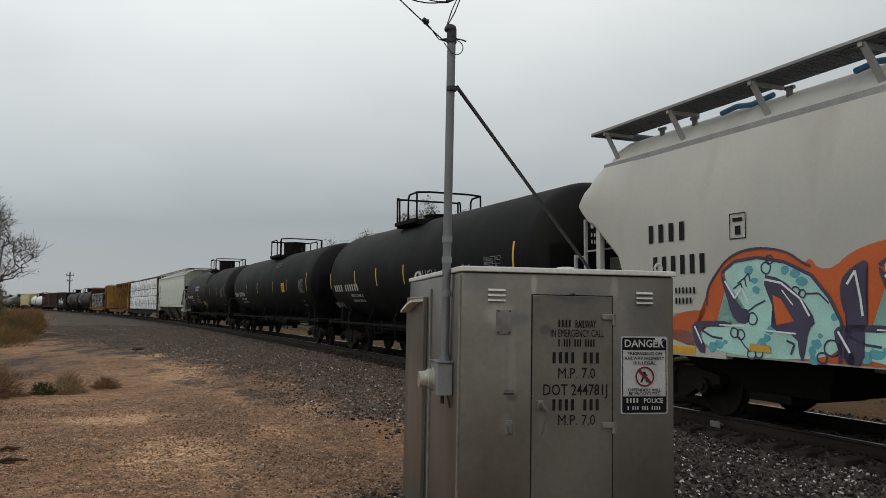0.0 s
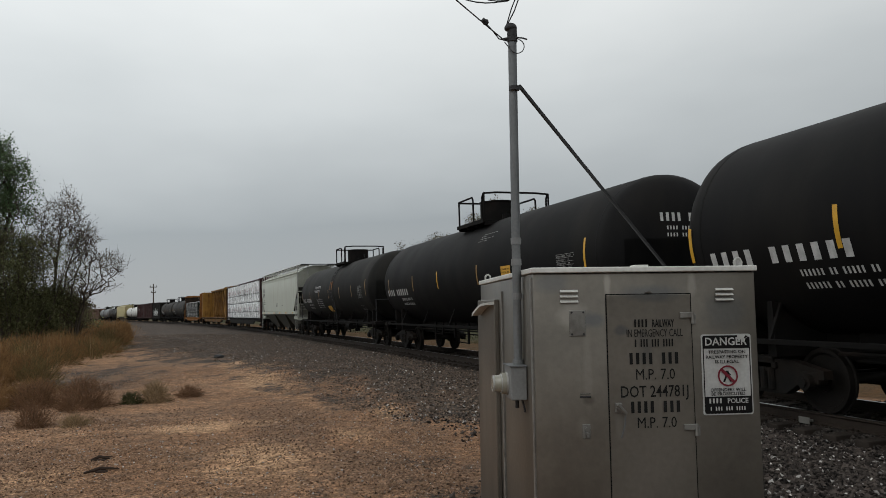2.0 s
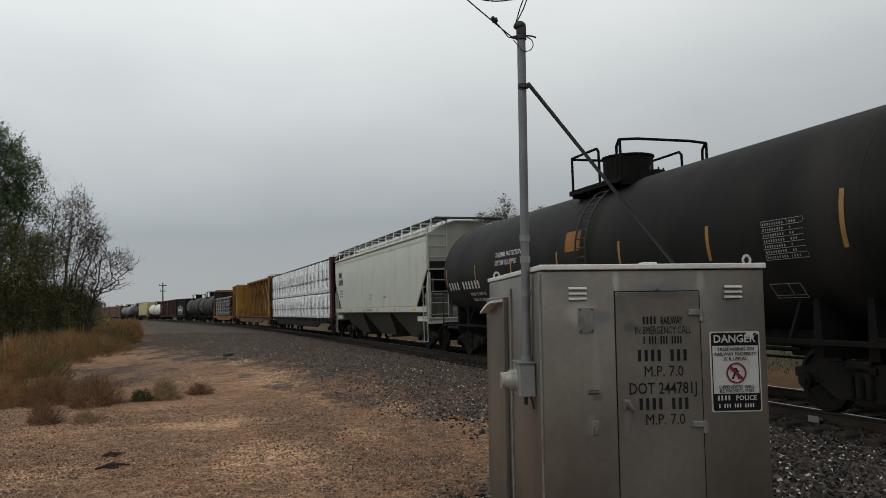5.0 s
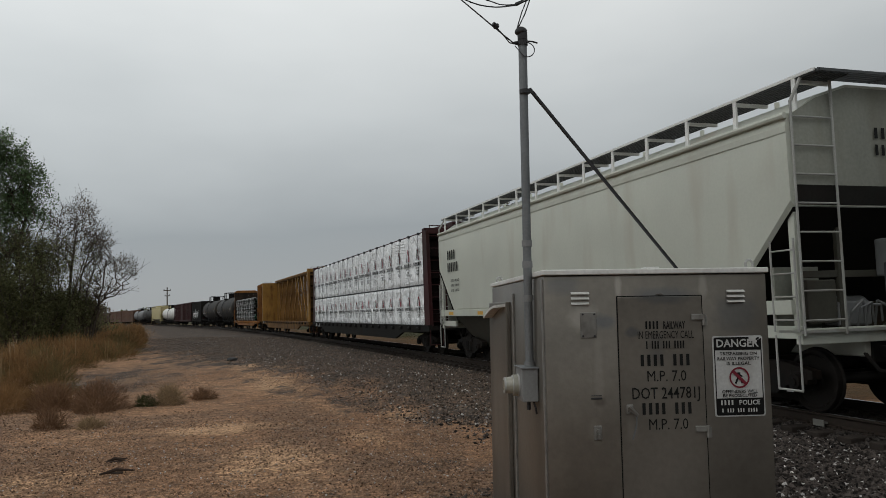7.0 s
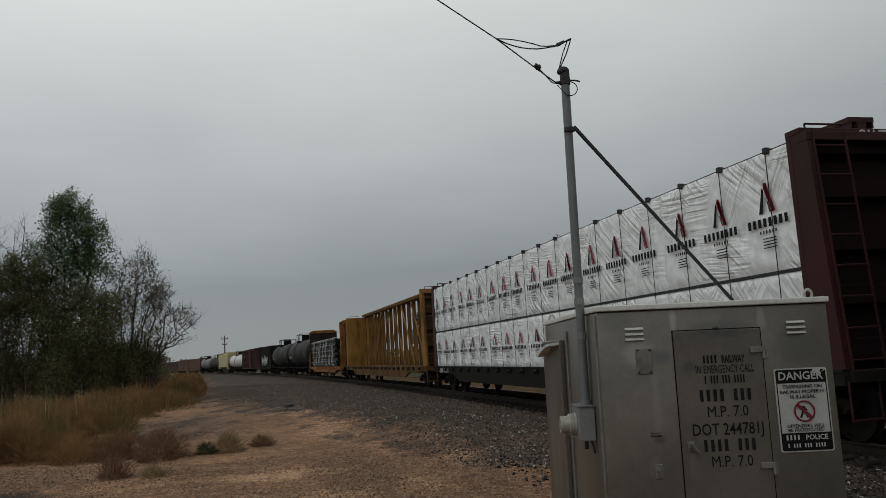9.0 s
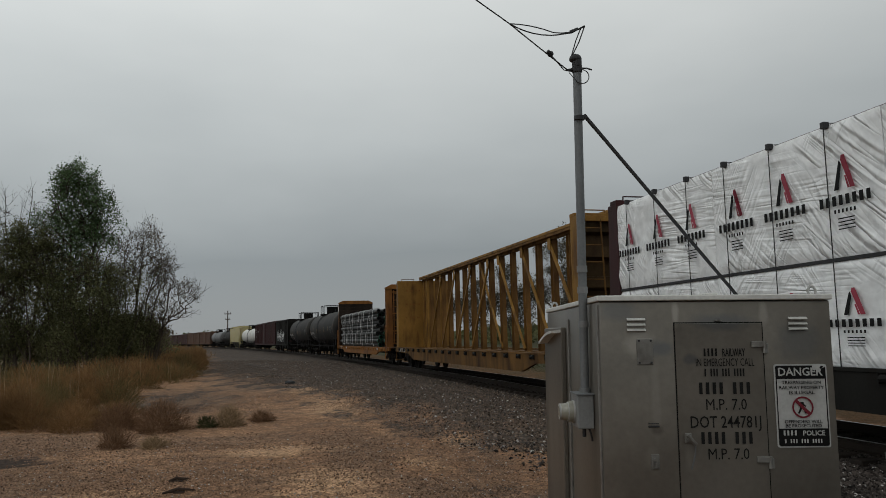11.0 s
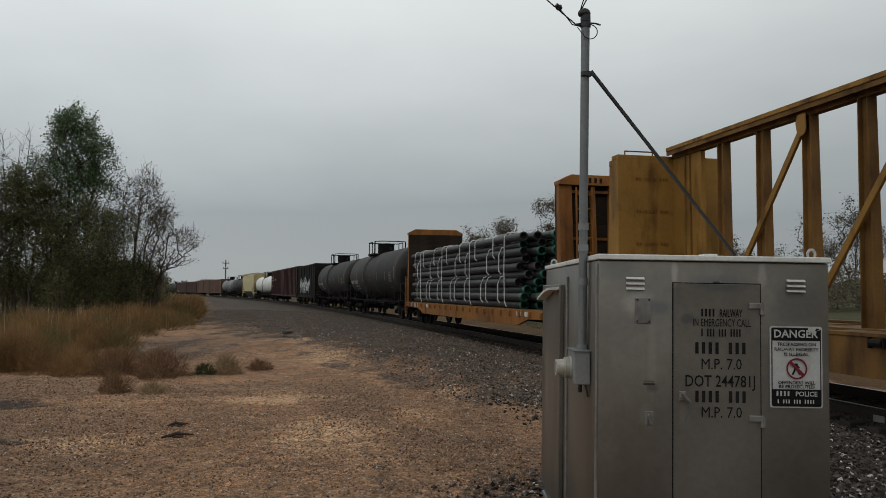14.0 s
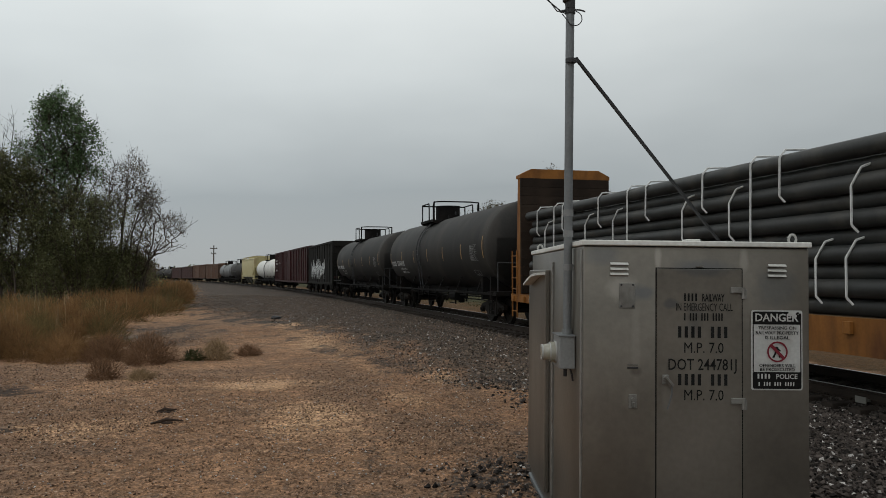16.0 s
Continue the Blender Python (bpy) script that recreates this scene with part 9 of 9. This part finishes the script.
def tall_grass():
    """Fuzzy mounds of dry weeds: a stand near the lot, a strip along the thicket, a far band beside the line."""
    rng = np.random.default_rng(61)
    groups = {"tall_dry_grass": [], "olive_dry_weeds": []}

    def add(x, y, r, h, n, stem, olive):
        p, d, ln = mound(rng, x, y, r, h, n, stem, level(x, y) - 0.02)
        groups["olive_dry_weeds" if olive else "tall_dry_grass"].append((p, d, ln))

    for _ in range(20):  # stand near the lot
        y = 16.6 + 3.6 * rng.random()
        x = -7.35 - 0.28 * (y - 16.6) - 2.6 * rng.random() + 0.2 * rng.normal()
        add(x, y, rng.uniform(0.3, 0.6), rng.uniform(0.45, 1.15), 1300, 0.24, rng.random() < 0.3)
    for x, y, r, h in ((-7.35, 16.1, 0.5, 0.62), (-8.3, 16.4, 0.55, 0.85), (-9.2, 16.8, 0.6, 0.8), (-6.9, 17.0, 0.5, 0.55)):
        add(x, y, r, h, 1900, 0.2, False)
    for _ in range(17):  # behind it
        y = 20.5 + 7 * rng.random()
        x = -8.7 - 0.22 * (y - 20.5) - 5.5 * rng.random() ** 1.2
        add(x, y, rng.uniform(0.45, 0.95), rng.uniform(0.5, 1.05), 750, 0.28, rng.random() < 0.35)
    for _ in range(75):  # strip along the thicket
        y = 27.5 + 32 * rng.random() ** 1.1
        edge = np.interp(y, (27, 34, 37, 59), (-10.6, -10.9, -11.7, -17.8))
        x = edge - 0.5 - 4.2 * rng.random() ** 1.4
        add(x, y, rng.uniform(0.6, 1.2), rng.uniform(0.75, 1.3), 520, 0.36, rng.random() < 0.22)
    for _ in range(45):  # under the trees
        add(-26 + 12 * rng.random(), 32 + 5 * rng.random(), rng.uniform(0.6, 1.2), rng.uniform(0.5, 1.0), 320, 0.4, rng.random() < 0.6)
    for _ in range(40):  # beside the line, far off
        y = 59 + 60 * rng.random()
        x = -18.4 - 0.31 * (y - 59) - 6 * rng.random()
        add(x, y, rng.uniform(0.9, 1.7), rng.uniform(0.9, 1.3), 220, 0.6, rng.random() < 0.3)
    for k, (name, lab, m) in enumerate((("tall_dry_grass", "tall orange-brown dry grass along the thicket", M_DRY), ("olive_dry_weeds", "olive and tan dry weeds along the thicket", M_OLIVE))):
        p, d, ln = (np.concatenate([g[i] for g in groups[name]]) for i in range(3))
        w = 0.0035 + 0.0003 * np.clip(p[:, 1] - 16, 0, 45)
        fuzz(name, lab, p, d, ln, m, 62 + k, w, "grass", "stuff")
    # pale seed stalks standing out of the mounds
    spots, hs = [], []
    for _ in range(190):
        y = 17 + 38 * rng.random() ** 1.3
        edge = np.interp(y, (16, 20, 27, 34, 37, 59), (-7.4, -8.6, -10.4, -10.9, -11.7, -17.8))
        x = edge - 0.4 - 3.0 * rng.random()
        spots.append((x, y, level(x, y)))
        hs.append(rng.uniform(0.9, 1.45))
    blades("seed_stalks", "pale seed stalks above the dry grass", spots, hs, M_DRY3, 66, 0.008, 0.12)


tall_grass()


def far_side_grass():
    rng = np.random.default_rng(71)
    spots, hs = [], []
    while len(spots) < 26000:
        y = 6 + 60 * rng.random() ** 1.3
        d = -4.2 - 14 * rng.random() ** 1.1
        x = float(track_x(y)) - d * math.hypot(track_k(y), 1)
        if noise.noise((x * 0.4, y * 0.4, 8)) + rng.uniform(-0.4, 0.5) < 0:
            continue
        spots.append((x, y, level(x, y)))
        hs.append(rng.uniform(0.02, 0.07))
    blades("field_grass", "short olive and tan turf beyond the track", spots, hs, M_FIELD, 72, 0.012, 1.0)
    spots, hs = [], []
    while len(spots) < 3500:
        y = 6 + 40 * rng.random() ** 1.3
        d = -4.0 - 8 * rng.random()
        x = float(track_x(y)) - d * math.hypot(track_k(y), 1)
        if noise.noise((x * 0.5, y * 0.5, 18)) < 0.15:
            continue
        spots.append((x, y, level(x, y)))
        hs.append(rng.uniform(0.03, 0.11))
    blades("green_field_weeds", "green weeds in the field beyond the track", spots, hs, M_GREENWEED, 73, 0.014, 0.9)


far_side_grass()

# trees beyond the track
def far_tree(x, y, h, leaves, m, seed):
    rnd = random.Random(seed)
    u = lambda k: rnd.uniform(-k, k) * h
    lobes = [(u(0.10), u(0.1), h * 0.80, h * 0.17, h * 0.15, h * 0.20, 1.0), (u(0.16), u(0.1), h * 0.58, h * 0.25, h * 0.2, h * 0.17, 1.0),
             (h * 0.2 + u(0.06), 0, h * 0.62, h * 0.14, h * 0.14, h * 0.15, 1.0), (-h * 0.2 + u(0.06), 0, h * 0.52, h * 0.15, h * 0.14, h * 0.15, 1.0), (u(0.1), 0, h * 0.36, h * 0.24, h * 0.2, h * 0.12, 0.8)]
    stems = [[(0, 0, -0.1), (u(0.03), 0, h * 0.35), (u(0.08), 0, h * 0.9)], [(0.1, 0, 0), (h * 0.08, 0, h * 0.35), (h * 0.2, 0, h * 0.68)], [(-0.1, 0, 0), (-h * 0.07, 0, h * 0.3), (-h * 0.2, 0, h * 0.58)]]
    tree(x, y, "half-bare cottonwood with fading leaves beyond the track", stems, lobes, 190, int(leaves * 2.6), M_FARLEAF, seed, 0.21, 0.34, 0.02, 2, "trees beyond the track", 1.0)


for k, (x, y, h, lv, m) in enumerate(((14.6, 90.0, 14.2, 5200, M_LEAFBR), (19.6, 92.0, 13.2, 4600, M_LEAFBR), (8.6, 91.0, 10.4, 4200, M_LEAFOL), (4.4, 92.0, 9.4, 2800, M_LEAFOL), (23.5, 84.0, 10.6, 2000, M_LEAFBR),
                                     (29.0, 80.0, 8.2, 1200, M_LEAFBR), (37.0, 78.0, 9.6, 700, M_LEAFBR), (43.0, 79.0, 11.0, 2400, M_LEAFOL), (49.0, 76.0, 10.4, 2200, M_LEAFDK), (33.0, 86.0, 8.0, 1500, M_LEAFBR),
                                     (57.0, 70.0, 10.0, 1900, M_LEAFBR), (-1.5, 100.0, 7.4, 1900, M_LEAFOL))):
    far_tree(x, y, h, lv, m, 80 + k)


def far_woods():
    """Low uneven belts of trees on the horizon, as many leaf clumps."""
    rng = np.random.default_rng(91)
    spots = []
    for _ in range(26000):
        a = radians(rng.uniform(-48, 52))
        r = rng.uniform(260, 420) if a < 0.05 else rng.uniform(130, 300)
        if a < -0.05:
            r = rng.uniform(480, 620)
        x, y = r * math.sin(a), r * math.cos(a)
        top = (5.0 + 3.0 * noise.noise((a * 22, 0, 1)) + 2.0 * noise.noise((a * 70, 0, 4))) * (0.7 if a > -0.05 else 1.3)
        spots.append((x, y, max(0.2, top * rng.random() ** 0.7)))
    vs, fs = leaf_mesh(spots, 1.7, rng)
    me = bpy.data.meshes.new("far_woods")
    me.from_pydata(vs, [], fs)
    me.materials.append(M_LEAFDK)
    ob = new("far_woods", me)
    tagged(ob, "dark belt of distant trees on the horizon", "woods", kind="stuff")


far_woods()


def field_brush():
    """A low uneven belt of half-bare brush across the field beyond the track."""
    rng = np.random.default_rng(95)
    spots = []
    for _ in range(30000):
        a = radians(rng.uniform(9, 56))
        r = rng.uniform(70, 92)
        top = 3.4 + 2.2 * noise.noise((a * 9, 1.5, 2)) + 1.8 * noise.noise((a * 31, 0.5, 7)) + 0.9 * noise.noise((a * 90, 0.2, 5))
        spots.append((r * math.sin(a), r * math.cos(a), max(0.1, top * rng.random() ** 0.8)))
    vs, fs = leaf_mesh(spots, 0.30, rng)
    me = bpy.data.meshes.new("field_brush")
    me.from_pydata(vs, [], fs)
    me.materials.append(M_FARLEAF)
    tagged(new("field_brush", me), "belt of half-bare brush across the field", "brush", kind="stuff")


field_brush()


def utility_pole(x, y, h):
    th = thing("utility_pole", "distant timber utility pole with two short crossarms", "utility pole", at=pose(x, y, level(x, y), 0, 0, 18))
    bm = bmesh.new()
    rod(bm, (0, 0, -0.5), (0, 0, h), 0.22, 10, 0.15)
    part("pole", bm, M_TIMBER, th)
    for z, w in ((h - 0.9, 0.95), (h - 2.4, 0.7)):
        bm = bmesh.new()
        box(bm, -w, w, -0.22, -0.06, z - 0.1, z + 0.12, 0.01)
        part("crossarm", bm, M_TIMBER, th)
        for u in (-w + 0.15, 0, w - 0.15):
            bm = bmesh.new()
            rod(bm, (u, -0.14, z + 0.12), (u, -0.14, z + 0.45), 0.08, 8)
            part("insulator", bm, M_GREYBOX, th)


utility_pole(-59.9, 216.0, 10.4)


# ---- the train runs past at an even speed ----
def motions():
    times = [i * 1.0 for i in range(17)]
    for ob, s, half in TRAIN:
        rows = []
        for t in times:
            a = on_track(s - AHEAD - SPEED * t - half)
            b = on_track(s - AHEAD - SPEED * t + half)
            h = math.degrees(math.atan2(-(b[0] - a[0]), b[1] - a[1]))
            rows.append((t, pose((a[0] + b[0]) / 2, (a[1] + b[1]) / 2, 0.004, 0, 0, h)))
        walk(ob, rows)
    turn = math.degrees(SPEED / 0.457)
    steps = [i / 15 for i in range(241)]
    for ob, y in SPUN:
        walk(ob, [(t, pose(0, y, 0.457, (turn * t) % 360)) for t in steps])


motions()
